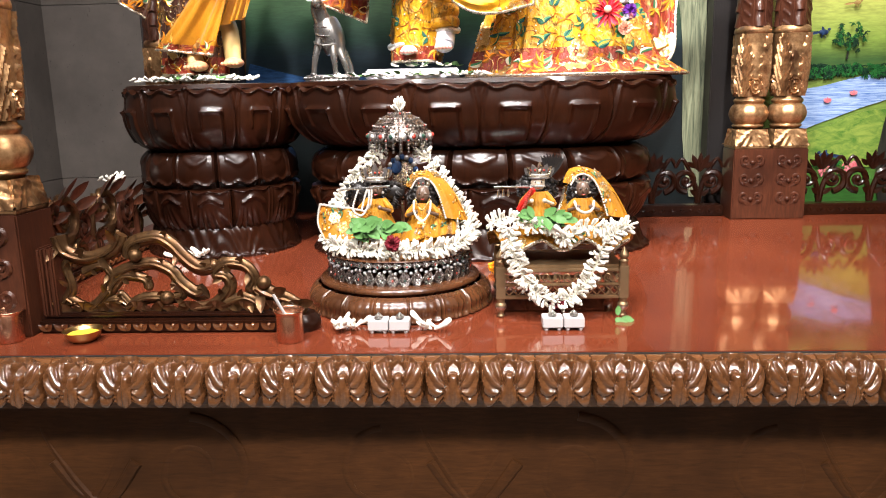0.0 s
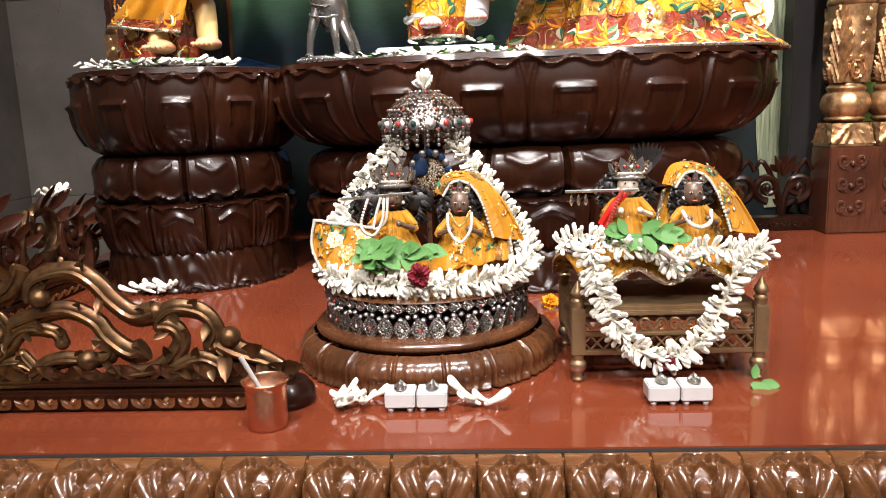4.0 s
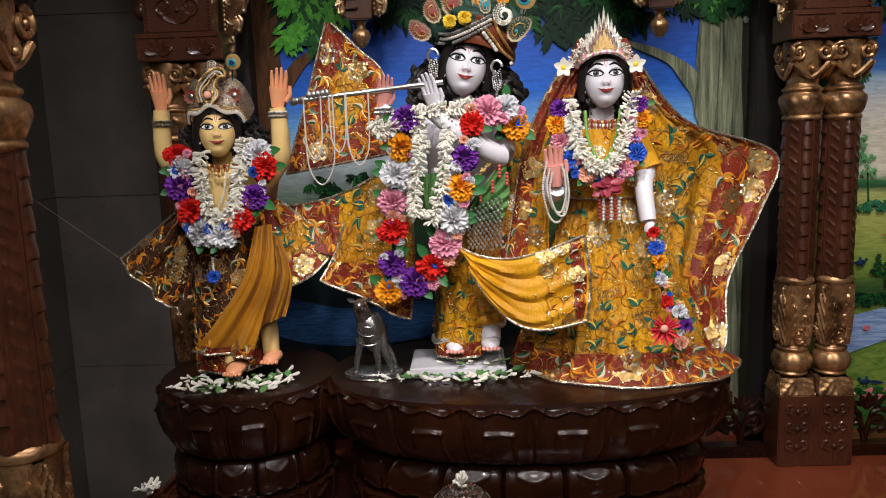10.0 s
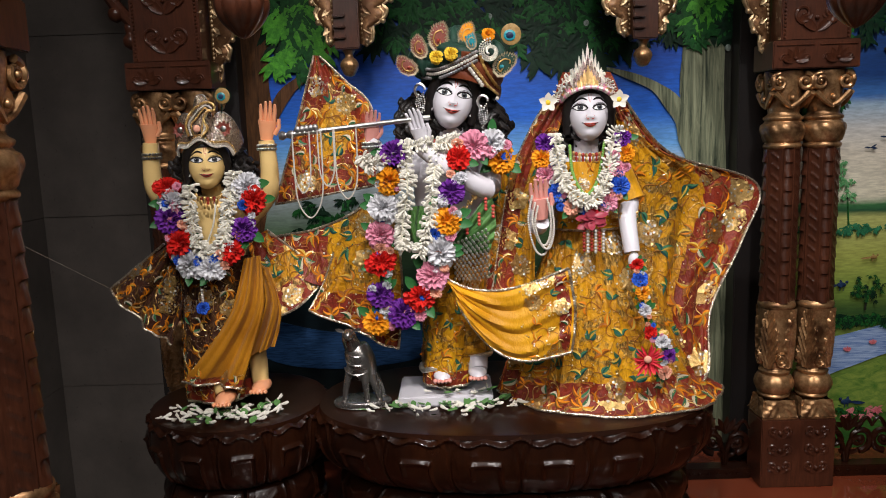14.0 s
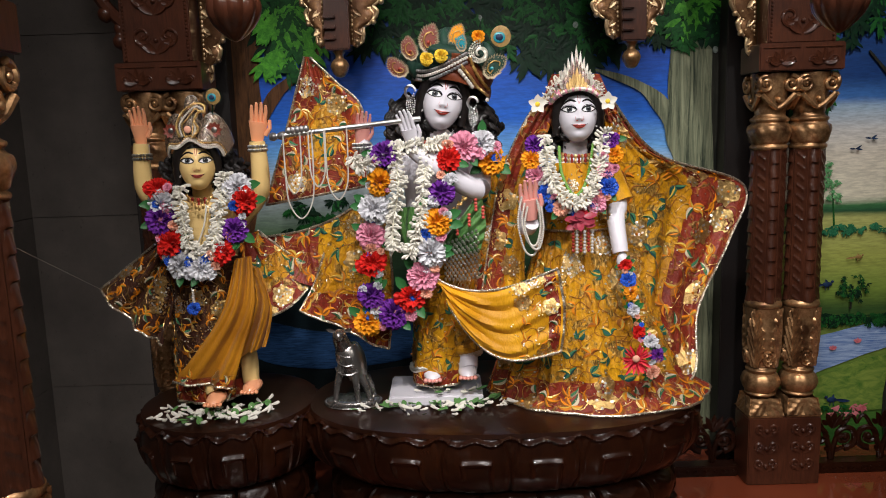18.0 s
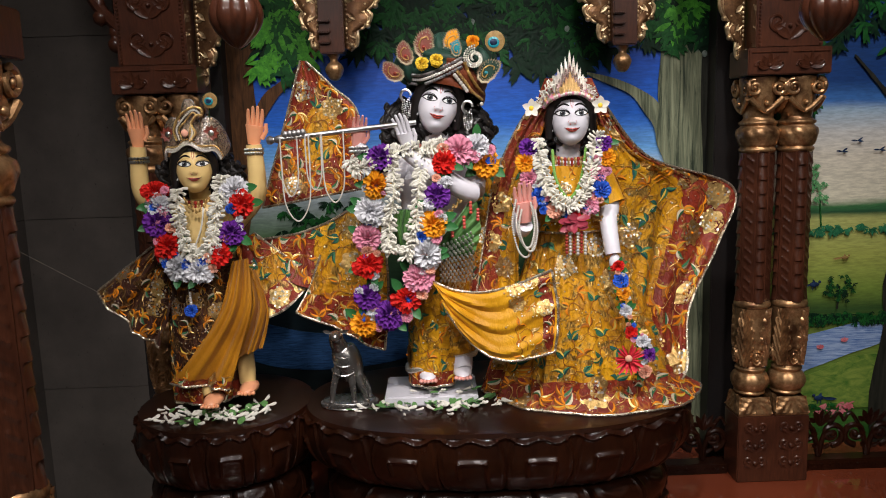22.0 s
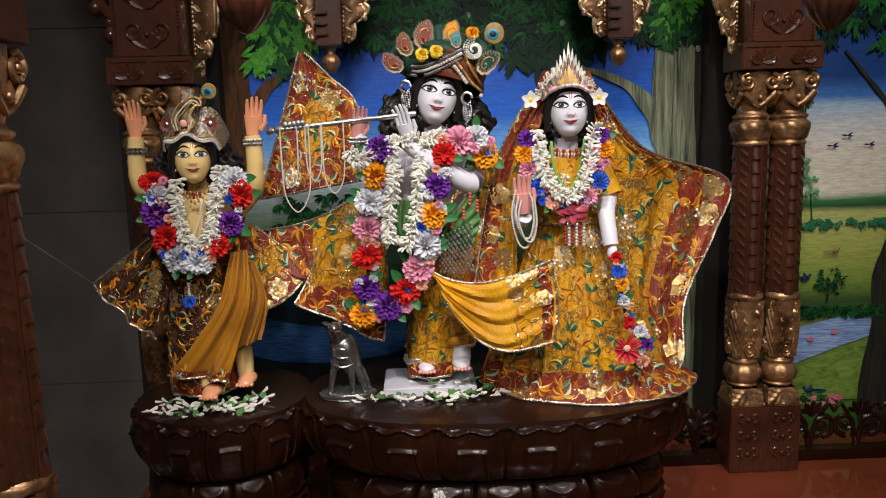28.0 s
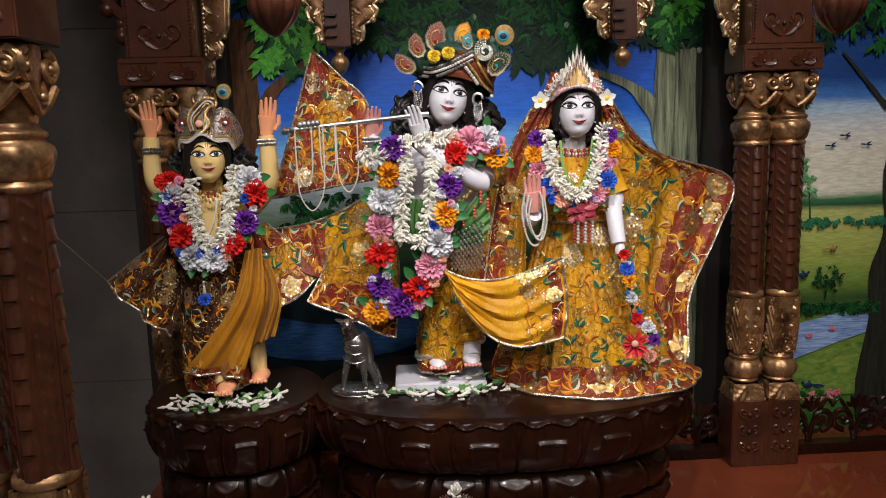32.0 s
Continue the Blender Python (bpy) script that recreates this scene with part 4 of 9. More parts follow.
def flat(name, outline, mat, parent, layer, n=40, closed=True):
    """A painted patch: a thin film with a smooth outline round the few points."""
    pts = arc(list(outline) + [outline[0]], n)[:-1]
    y = WALLY - 0.002 * layer
    c = sum(pts, Vector()) / len(pts)
    k = len(pts)
    g = G().add([(p.x, y, p.z) for p in pts] + [(c.x, y, c.z)] + [(p.x, y + 0.0016, p.z) for p in pts], [(i, (i + 1) % k, k) for i in range(k)] + [(i, k + 1 + i, k + 1 + (i + 1) % k, (i + 1) % k) for i in range(k)])
    return part(name, g, mat, parent)


def strip(name, line, w0, w1, mat, parent, layer, n=24):
    """A painted stem along a line, w0 wide at its start and w1 at its end."""
    pts = arc(line, n)
    y = WALLY - 0.002 * layer

    def fn(u, v):
        i = round(v * n)
        d = (pts[min(i + 1, n)] - pts[max(i - 1, 0)]).normalized()
        w = (w0 + (w1 - w0) * v) * (1 + 0.12 * math.sin(v * 23))
        p = pts[i] + Vector((d.z, 0, -d.x)) * (w * (u - 0.5))
        return (p.x, y, p.z)

    return part(name, G().sheet(fn, 2, n, 0, 0.0015), mat, parent)


def foliage(name, parent, boxes, slot_mats, count, size, seed, layer, droop=0.6):
    """Sprays of painted leaves hanging from twigs spread over the given fields."""
    rnd = random.Random(seed)
    g = G()
    area = [(b[1] - b[0]) * (b[3] - b[2]) for b in boxes]
    for _ in range(count):
        x0, x1, z0, z1 = rnd.choices(boxes, area)[0]
        cx, cz = rnd.uniform(x0, x1), rnd.uniform(z0, z1)
        slot = rnd.randrange(len(slot_mats))
        tilt = rnd.uniform(-0.7, 0.7)
        for k in range(9):
            a = radians(-90 + (k - 4) * 17) + tilt * (1 - droop)
            base = (cx + rnd.uniform(-0.3, 0.3) * size, WALLY - 0.002 * layer - rnd.random() * 0.006, cz + rnd.uniform(-0.2, 0.4) * size)
            k0 = len(g.v)
            g.leaf(base, (math.cos(a), 0, math.sin(a)), (0, -1, 0), size * rnd.uniform(0.7, 1.2), size * rnd.uniform(0.2, 0.34), slot, 0.0, 3)
            g.v[k0:] = [(px, base[1] - 0.0004 * (q % 3 == 1), pz) for q, (px, _, pz) in enumerate(g.v[k0:])]
    return part(name, g, slot_mats, parent, kind="stuff")


strip("painted_trunk", [(0.818, 2.630, 2.533), (0.826, 2.630, 2.174), (0.861, 2.630, 1.687), (0.906, 2.630, 0.987)], 0.2, 0.1, TRUNK_PALE, backdrop, 2)
strip("painted_trunk", [(0.887, 2.630, 2.530), (0.908, 2.630, 1.905), (0.937, 2.630, 0.987)], 0.045, 0.05, TRUNK_DARK, backdrop, 3)
strip("painted_branch", [(0.82, 2.630, 1.86), (0.785, 2.630, 1.99), (0.735, 2.630, 2.1), (0.65, 2.630, 2.19), (0.5, 2.630, 2.25)], 0.11, 0.008, TRUNK_PALE, backdrop, 4)
strip("painted_trunk", [(-0.629, 2.630, 2.432), (-0.638, 2.630, 2.135), (-0.675, 2.630, 1.809), (-0.730, 2.630, 1.312)], 0.12, 0.1, TRUNK_BROWN, backdrop, 2)
strip("painted_branch", [(-0.622, 2.630, 2.027), (-0.538, 2.630, 2.194), (-0.424, 2.630, 2.287), (-0.346, 2.630, 2.405)], 0.05, 0.015, TRUNK_BROWN, backdrop, 3)
foliage("painted_leaves", backdrop, [(-0.62, 0.9, 2.36, 2.75), (0.05, 0.6, 2.27, 2.4)], [LEAF_PAINTS[2]], 330, 0.075, 3, 3)
foliage("painted_leaves", backdrop, [(-0.3, 0.9, 2.32, 2.62)], LEAF_PAINTS[1:], 260, 0.045, 7, 5)
foliage("painted_leaves", backdrop, [(-0.56, -0.4, 2.26, 2.62), (-0.4, -0.3, 2.36, 2.62)], LEAF_PAINTS[:2], 60, 0.062, 11, 7)
foliage("painted_leaves", backdrop, [(0.74, 0.86, 2.36, 2.5)], LEAF_PAINTS[:2], 12, 0.06, 13, 7)
foliage("painted_bush", backdrop, [(-0.52, -0.28, 1.75, 1.86)], LEAF_PAINTS[1:], 30, 0.03, 17, 2, 0.0)
flat("painted_river", [(-0.643, 2.630, 1.466), (-0.400, 2.630, 1.411), (-0.097, 2.630, 1.431), (-0.100, 2.630, 1.324), (-0.407, 2.630, 1.283), (-0.652, 2.630, 1.330)], paint("painted_dark_river", (0.006, 0.02, 0.06), (0.03, 0.09, 0.22), 30, (0.7, 1, 7)), backdrop, 2)
for x, z in (((0.435, 2.600, 2.323)[0], 2.39), ((0.191, 2.600, 2.323)[0], 2.35), ((-0.530, 2.600, 2.356)[0], 2.33), ((0.880, 2.600, 2.274)[0], 2.3), ((0.131, 2.600, 2.418)[0], 2.42)):
    part("painted_fruit", G().ball((x, WALLY - 0.014, z), (0.009, 0.002, 0.011), 12, 6), paint("painted_fruit_grey", (0.1, 0.13, 0.11), (0.3, 0.35, 0.32), 90), backdrop)


def painted_bird(at, s, mat, parent, flip=1):
    x, _, z = at
    g = G()
    y = WALLY - 0.012
    g.ball((x, y, z), (0.3 * s, 0.002, 0.16 * s), 12, 6)
    g.ball((x + flip * 0.32 * s, y, z + 0.16 * s), (0.1 * s, 0.002, 0.09 * s), 8, 5)
    g.leaf((x - flip * 0.2 * s, y, z), (-flip, 0, -0.12), (0, -1, 0), 0.9 * s, 0.2 * s, 0, 0)
    g.leaf((x, y, z + 0.05 * s), (-flip * 0.4, 0, 1), (0, -1, 0), 0.3 * s, 0.16 * s, 0, 0)
    for q in (-0.06, 0.08):
        g.tube([(x + q * s, y, z - 0.1 * s), (x + q * s * 1.6, y, z - 0.36 * s)], 0.02 * s, 4)
    return part("painted_bird", g, mat, parent)


# the meadow panel
flat("painted_river", [(1.177, 2.630, 1.336), (1.287, 2.630, 1.352), (1.397, 2.630, 1.378), (1.543, 2.630, 1.403), (1.548, 2.630, 1.326), (1.403, 2.630, 1.272), (1.293, 2.630, 1.232), (1.182, 2.630, 1.203)], RIVER, meadow, 2, 60)
flat("painted_bank", [(1.183, 2.630, 1.180), (1.294, 2.630, 1.212), (1.440, 2.630, 1.267), (1.572, 2.630, 1.247), (1.563, 2.630, 1.090), (1.187, 2.630, 1.100)], BANK, meadow, 3, 50)
strip("painted_trunk", [(1.651, 2.620, 2.335), (1.660, 2.620, 1.998), (1.646, 2.620, 1.645), (1.617, 2.620, 1.360), (1.607, 2.620, 0.943)], 0.2, 0.23, TRUNK_DARK, meadow, 5)
strip("painted_branch", [(1.540, 2.620, 2.096), (1.456, 2.620, 2.192), (1.374, 2.620, 2.283)], 0.02, 0.006, TRUNK_DARK, meadow, 4)
foliage("painted_leaves", meadow, [(1.1, 1.75, 2.3, 2.65), (1.1, 1.26, 2.05, 2.3)], [LEAF_PAINTS[2], LEAF_PAINTS[1]], 130, 0.05, 21, 6)
foliage("painted_bush", meadow, [(1.1, 1.7, 1.70, 1.722)], [paint("painted_bush_green", (0.01, 0.09, 0.04), (0.04, 0.22, 0.1), 60)], 60, 0.02, 23, 3, 0.0)
foliage("painted_tree", meadow, [(1.18, 1.3, 1.79, 1.88), (1.2, 1.27, 1.86, 1.93)], [paint("painted_pale_green", (0.05, 0.25, 0.08), (0.2, 0.45, 0.2), 60)], 60, 0.013, 27, 3, 0.0)
strip("painted_stem", [(1.291, 2.630, 1.720), (1.281, 2.630, 1.839)], 0.006, 0.003, LEAF_PAINTS[1], meadow, 2)
foliage("painted_hedge", meadow, [(1.1, 1.55, 1.385, 1.42)], [LEAF_PAINTS[2], LEAF_PAINTS[1]], 170, 0.017, 29, 3, 0.0)
x, _, z = (1.357, 2.630, 1.437)
strip("painted_stem", [(x, 2.63, z), (x + 0.006, 2.63, z + 0.08)], 0.007, 0.003, TRUNK_DARK, meadow, 4)
foliage("painted_tree", meadow, [(x - 0.03, x + 0.035, z + 0.03, z + 0.12), (x - 0.05, x + 0.055, z + 0.045, z + 0.085)], [LEAF_PAINTS[1], LEAF_PAINTS[2]], 46, 0.012, 31, 5, 0.0)
foliage("painted_flower_bed", meadow, [(1.16, 1.42, 1.07, 1.1)], [LEAF_PAINTS[1], PINK], 26, 0.02, 33, 5, 0.0)
painted_bird((1.273, 2.630, 1.525), 0.055, BIRD, meadow, 1)
painted_bird((1.308, 2.630, 1.121), 0.06, BIRD, meadow, -1)
painted_bird((1.374, 2.630, 1.615), 0.04, FAWN, meadow, 1)
for at in ((1.347, 2.630, 1.972), (1.396, 2.630, 2.005), (1.472, 2.630, 1.973)):
    g = G()
    for a in ((-1, 0.1), (0.8, 0.5), (0.9, -0.1)):
        g.leaf((at[0], WALLY - 0.01, at[2]), (a[0], 0, a[1]), (0, -1, 0), 0.022, 0.006, 0, 0)
    part("painted_bird", g, BIRD, meadow)
for at in ((1.304, 2.630, 1.303), (1.387, 2.630, 1.326)):
    g = G()
    for k in range(-2, 3):
        g.leaf((at[0], WALLY - 0.01, at[2] - 0.006), (k * 0.5, 0, 0.8), (0, -1, 0), 0.018, 0.008, 0, 0)
    part("painted_lotus", g, PINK, meadow)

# ---- carved rails at the altar's corner ----
RAILGOLD = gilded("rubbed_gold_wood", (0.05, 0.024, 0.01), (0.16, 0.085, 0.034), 90)


def ribbon(rail, line, r0, r1, mats=None, curl=0.0, n=22, y_flat=0.75):
    """One carved stem of the openwork with a ball-ended curl and a groove along it."""
    pts = arc(line, n)
    r0, r1 = r0 * 1.45, r1 * 1.4
    g = G()
    g.tube(pts, lambda t: r0 + (r1 - r0) * t, 10, 0, y_flat)
    off = Vector((0, -1, 0)) if abs(pts[-1].x - pts[0].x) > abs(pts[-1].y - pts[0].y) else Vector((1, 0, 0))
    g.tube([p + off * (r0 + (r1 - r0) * i / n) * 0.72 for i, p in enumerate(pts)], lambda t: 0.26 * (r0 + (r1 - r0) * t), 6)
    if curl:
        g.ball(pts[-1], curl, 12, 8)
    for k in range(3, n - 2, 5):
        way = (pts[k + 1] - pts[k - 1]).normalized()
        out = way.cross(off).normalized() * (1 if k % 2 else -1)
        g.leaf(pts[k] + off * r0 * 0.4, way * 0.8 + out * 0.9 + off * 0.2, off, r0 * 2.0, r0 * 0.9, 0, 0.3, 5)
    return part("scroll", g, mats or RAILGOLD, rail)


front = thing("altar_rail", "carved openwork rail with rubbed gold scrolls, standing on the platform", "railing", "carved altar rails", at=(-0.4, 1.285, TOP))
part("base_moulding", G().box(-0.655, -0.19, 1.262, 1.308, TOP, TOP + 0.026, 0, 0.004), WOOD, front)
part("rounded_end", G().lathe([(0.03, 0), (0.034, 0.008), (0.032, 0.02), (0.024, 0.03), (0.001, 0.032)], (-0.188, 1.287, TOP), 28), WOOD, front)
part("top_bead", G().box(-0.65, -0.2, 1.268, 1.303, TOP + 0.026, TOP + 0.037, 0, 0.004), WOOD, front)
for k in range(16):
    g = G()
    x = -0.64 + k * 0.0285
    for s in (-1, 1):
        g.leaf((x, 1.261, TOP + 0.006), (s * 0.7, -0.2, 0.8), (0, -1, 0), 0.02, 0.011, 0, 0.15, 3)
    g.ball((x, 1.261, TOP + 0.014), 0.0045, 8, 5)
    part("moulding_leaf", g, WOOD_FRONT, front)
g = G()
for k in range(3):
    g.box(-0.647 + k * 0.0105, -0.638 + k * 0.0105, 1.264 + 0.004 * (k % 2), 1.305, TOP + 0.03, 1.105, 0, 0.003)
part("fluted_post", g, WOOD_RED, front)
RIBBONS = [
    ([(-0.613, 1.285, 1.124), (-0.603, 1.285, 1.095), (-0.562, 1.285, 1.082), (-0.516, 1.285, 1.099), (-0.499, 1.285, 1.125)], 0.012, 0.008, 0),
    ([(-0.490, 1.285, 1.084), (-0.480, 1.285, 1.108), (-0.437, 1.285, 1.119), (-0.411, 1.285, 1.106), (-0.391, 1.285, 1.083), (-0.365, 1.285, 1.063), (-0.339, 1.285, 1.067)], 0.009, 0.011, 0.012),
    ([(-0.517, 1.285, 1.053), (-0.486, 1.285, 1.065), (-0.447, 1.285, 1.072), (-0.415, 1.285, 1.058), (-0.400, 1.285, 1.037), (-0.374, 1.285, 1.017), (-0.358, 1.285, 1.021)], 0.008, 0.011, 0),
    ([(-0.336, 1.285, 1.057), (-0.315, 1.285, 1.071), (-0.282, 1.285, 1.065), (-0.268, 1.285, 1.043), (-0.276, 1.285, 1.025)], 0.009, 0.008, 0.01),
    ([(-0.264, 1.285, 1.029), (-0.242, 1.285, 1.015), (-0.209, 1.285, 1.004), (-0.183, 1.285, 0.988)], 0.014, 0.007, 0.008),
    ([(-0.500, 1.285, 0.991), (-0.464, 1.285, 1.009), (-0.420, 1.285, 1.008), (-0.399, 1.285, 1.016), (-0.399, 1.285, 1.035)], 0.009, 0.006, 0),
    ([(-0.385, 1.285, 0.990), (-0.343, 1.285, 0.996), (-0.313, 1.285, 1.025), (-0.317, 1.285, 1.046), (-0.335, 1.285, 1.050)], 0.008, 0.009, 0.01),
    ([(-0.327, 1.285, 0.995), (-0.286, 1.285, 1.008), (-0.256, 1.285, 0.991)], 0.009, 0.007, 0),
    ([(-0.608, 1.285, 1.010), (-0.568, 1.285, 0.991), (-0.530, 1.285, 1.023), (-0.505, 1.285, 1.048), (-0.467, 1.285, 1.045), (-0.459, 1.285, 1.031)], 0.008, 0.007, 0.009),
    ([(-0.573, 1.285, 1.057), (-0.542, 1.285, 1.069), (-0.525, 1.285, 1.051), (-0.538, 1.285, 1.027)], 0.007, 0.006, 0.008),
    ([(-0.621, 1.285, 0.992), (-0.599, 1.285, 1.028), (-0.605, 1.285, 1.070), (-0.585, 1.285, 1.085)], 0.008, 0.006, 0.007),
    ([(-0.571, 1.285, 0.991), (-0.522, 1.285, 1.007), (-0.496, 1.285, 0.996), (-0.511, 1.285, 1.017)], 0.007, 0.006, 0.007),
]
for line, r0, r1, c in RIBBONS:
    ribbon(front, line, r0, r1, None, c)
for at, r in (((-0.424, 1.275, 1.011), 0.013), ((-0.249, 1.275, 1.037), 0.013), ((-0.474, 1.275, 1.089), 0.012), ((-0.185, 1.280, 0.986), 0.009)):
    part("boss", G().ball(at, r, 16, 10), RAILGOLD, front)
rnd = random.Random(4)
for k in range(9):
    x = -0.6 + k * 0.048
    g = G()
    for s in (-1, 1):
        g.leaf((x, 1.28, TOP + 0.035), (s * 0.8, -0.15, 0.6), (0, -1, 0), 0.04, 0.018, 0, 0.2, 5)
    part("acanthus_leaf", g, RAILGOLD, front)

side_rail = thing("altar_rail", "dark carved openwork rail with curling leaves along the platform's side", "railing", "carved altar rails", at=(-0.805, 1.72, TOP))
part("base_moulding", G().box(-0.83, -0.78, 1.37, 2.06, TOP, TOP + 0.026, 0, 0.004), WOOD, side_rail)
part("top_bead", G().box(-0.823, -0.787, 1.37, 2.06, TOP + 0.026, TOP + 0.038, 0, 0.004), WOOD, side_rail)
for k in range(23):
    g = G()
    y = 1.385 + k * 0.029
    for s in (-1, 1):
        g.leaf((-0.779, y, TOP + 0.006), (0.2, s * 0.7, 0.8), (1, 0, 0), 0.02, 0.011, 0, 0.15, 3)
    g.ball((-0.779, y, TOP + 0.014), 0.0045, 8, 5)
    part("moulding_leaf", g, WOOD_FRONT, side_rail)
for k, (y, z, r, turn) in enumerate(((1.43, 1.06, 0.055, 1), (1.54, 1.085, 0.05, -1), (1.63, 1.1, 0.06, 1), (1.73, 1.06, 0.045, -1), (1.83, 1.09, 0.06, 1), (1.93, 1.07, 0.055, -1), (2.0, 1.03, 0.04, 1), (1.48, 1.01, 0.03, -1), (1.68, 1.01, 0.03, 1), (1.78, 1.01, 0.03, -1), (1.9, 1.005, 0.028, 1))):
    x = -0.805 + 0.006 * (k % 3 - 1)
    g = G()
    g.tube(spiral((x, y, z), r, 0.012, -100, 1.35 * turn, (0, 1, 0), (0, 0, 1), 34), lambda t: 0.0145 * (1.15 - 0.5 * t), 9, 0, 0.8)
    g.ball((x, y, z), 0.016, 12, 8)
    g.tube(arc([(x, y - turn * r, TOP + 0.035), (x, y - turn * r * 1.1, z - r * 0.5), (x, y - turn * r * 0.6, z + r * 0.7)], 12), lambda t: 0.012 * (1.1 - 0.4 * t), 8)
    part("scroll", g, WOOD_RED if k % 2 else RAILGOLD, side_rail)
    g = G()
    for s in range(5):
        a = radians(20 + s * 35)
        g.leaf((x + 0.008, y + math.cos(a) * r * 0.7, z + math.sin(a) * r * 0.7), (0.35, math.cos(a), math.sin(a)), (1, 0, 0.3), r * 1.0, r * 0.42, 0, 0.35, 6)
    part("curling_leaf", g, WOOD_RED, side_rail)

# ---- deities: statues, each one plain mesh ----
MARBLE = simple("white_marble", (0.6, 0.58, 0.635), (0.71, 0.69, 0.735), 12, 0.22, coat=0.2, bump=0.02)
SKIN_GOLD = simple("yellow_paint", (0.68, 0.46, 0.17), (0.8, 0.58, 0.25), 18, 0.28, coat=0.25, bump=0.03)
PALM = simple("coral_paint", (0.74, 0.28, 0.13), (0.84, 0.4, 0.22), 30, 0.3, coat=0.2, bump=0.03)
PALM_PINK = simple("pink_paint", (0.62, 0.24, 0.2), (0.76, 0.36, 0.31), 30, 0.3, coat=0.2, bump=0.03)
HAIR = simple("black_hair", (0.004, 0.003, 0.003), (0.016, 0.013, 0.012), 140, 0.38, bump=0.5)
EYE_WHITE = simple("eye_white", (0.75, 0.75, 0.75), (0.85, 0.85, 0.85), 30, 0.2)
EYE_DARK = simple("dark_line", (0.005, 0.005, 0.006), (0.012, 0.011, 0.012), 60, 0.25)
LIP = simple("red_paint", (0.4, 0.05, 0.04), (0.55, 0.09, 0.07), 60, 0.25)
EYE_GREY = simple("grey_iris", (0.05, 0.06, 0.07), (0.12, 0.13, 0.14), 90, 0.15)


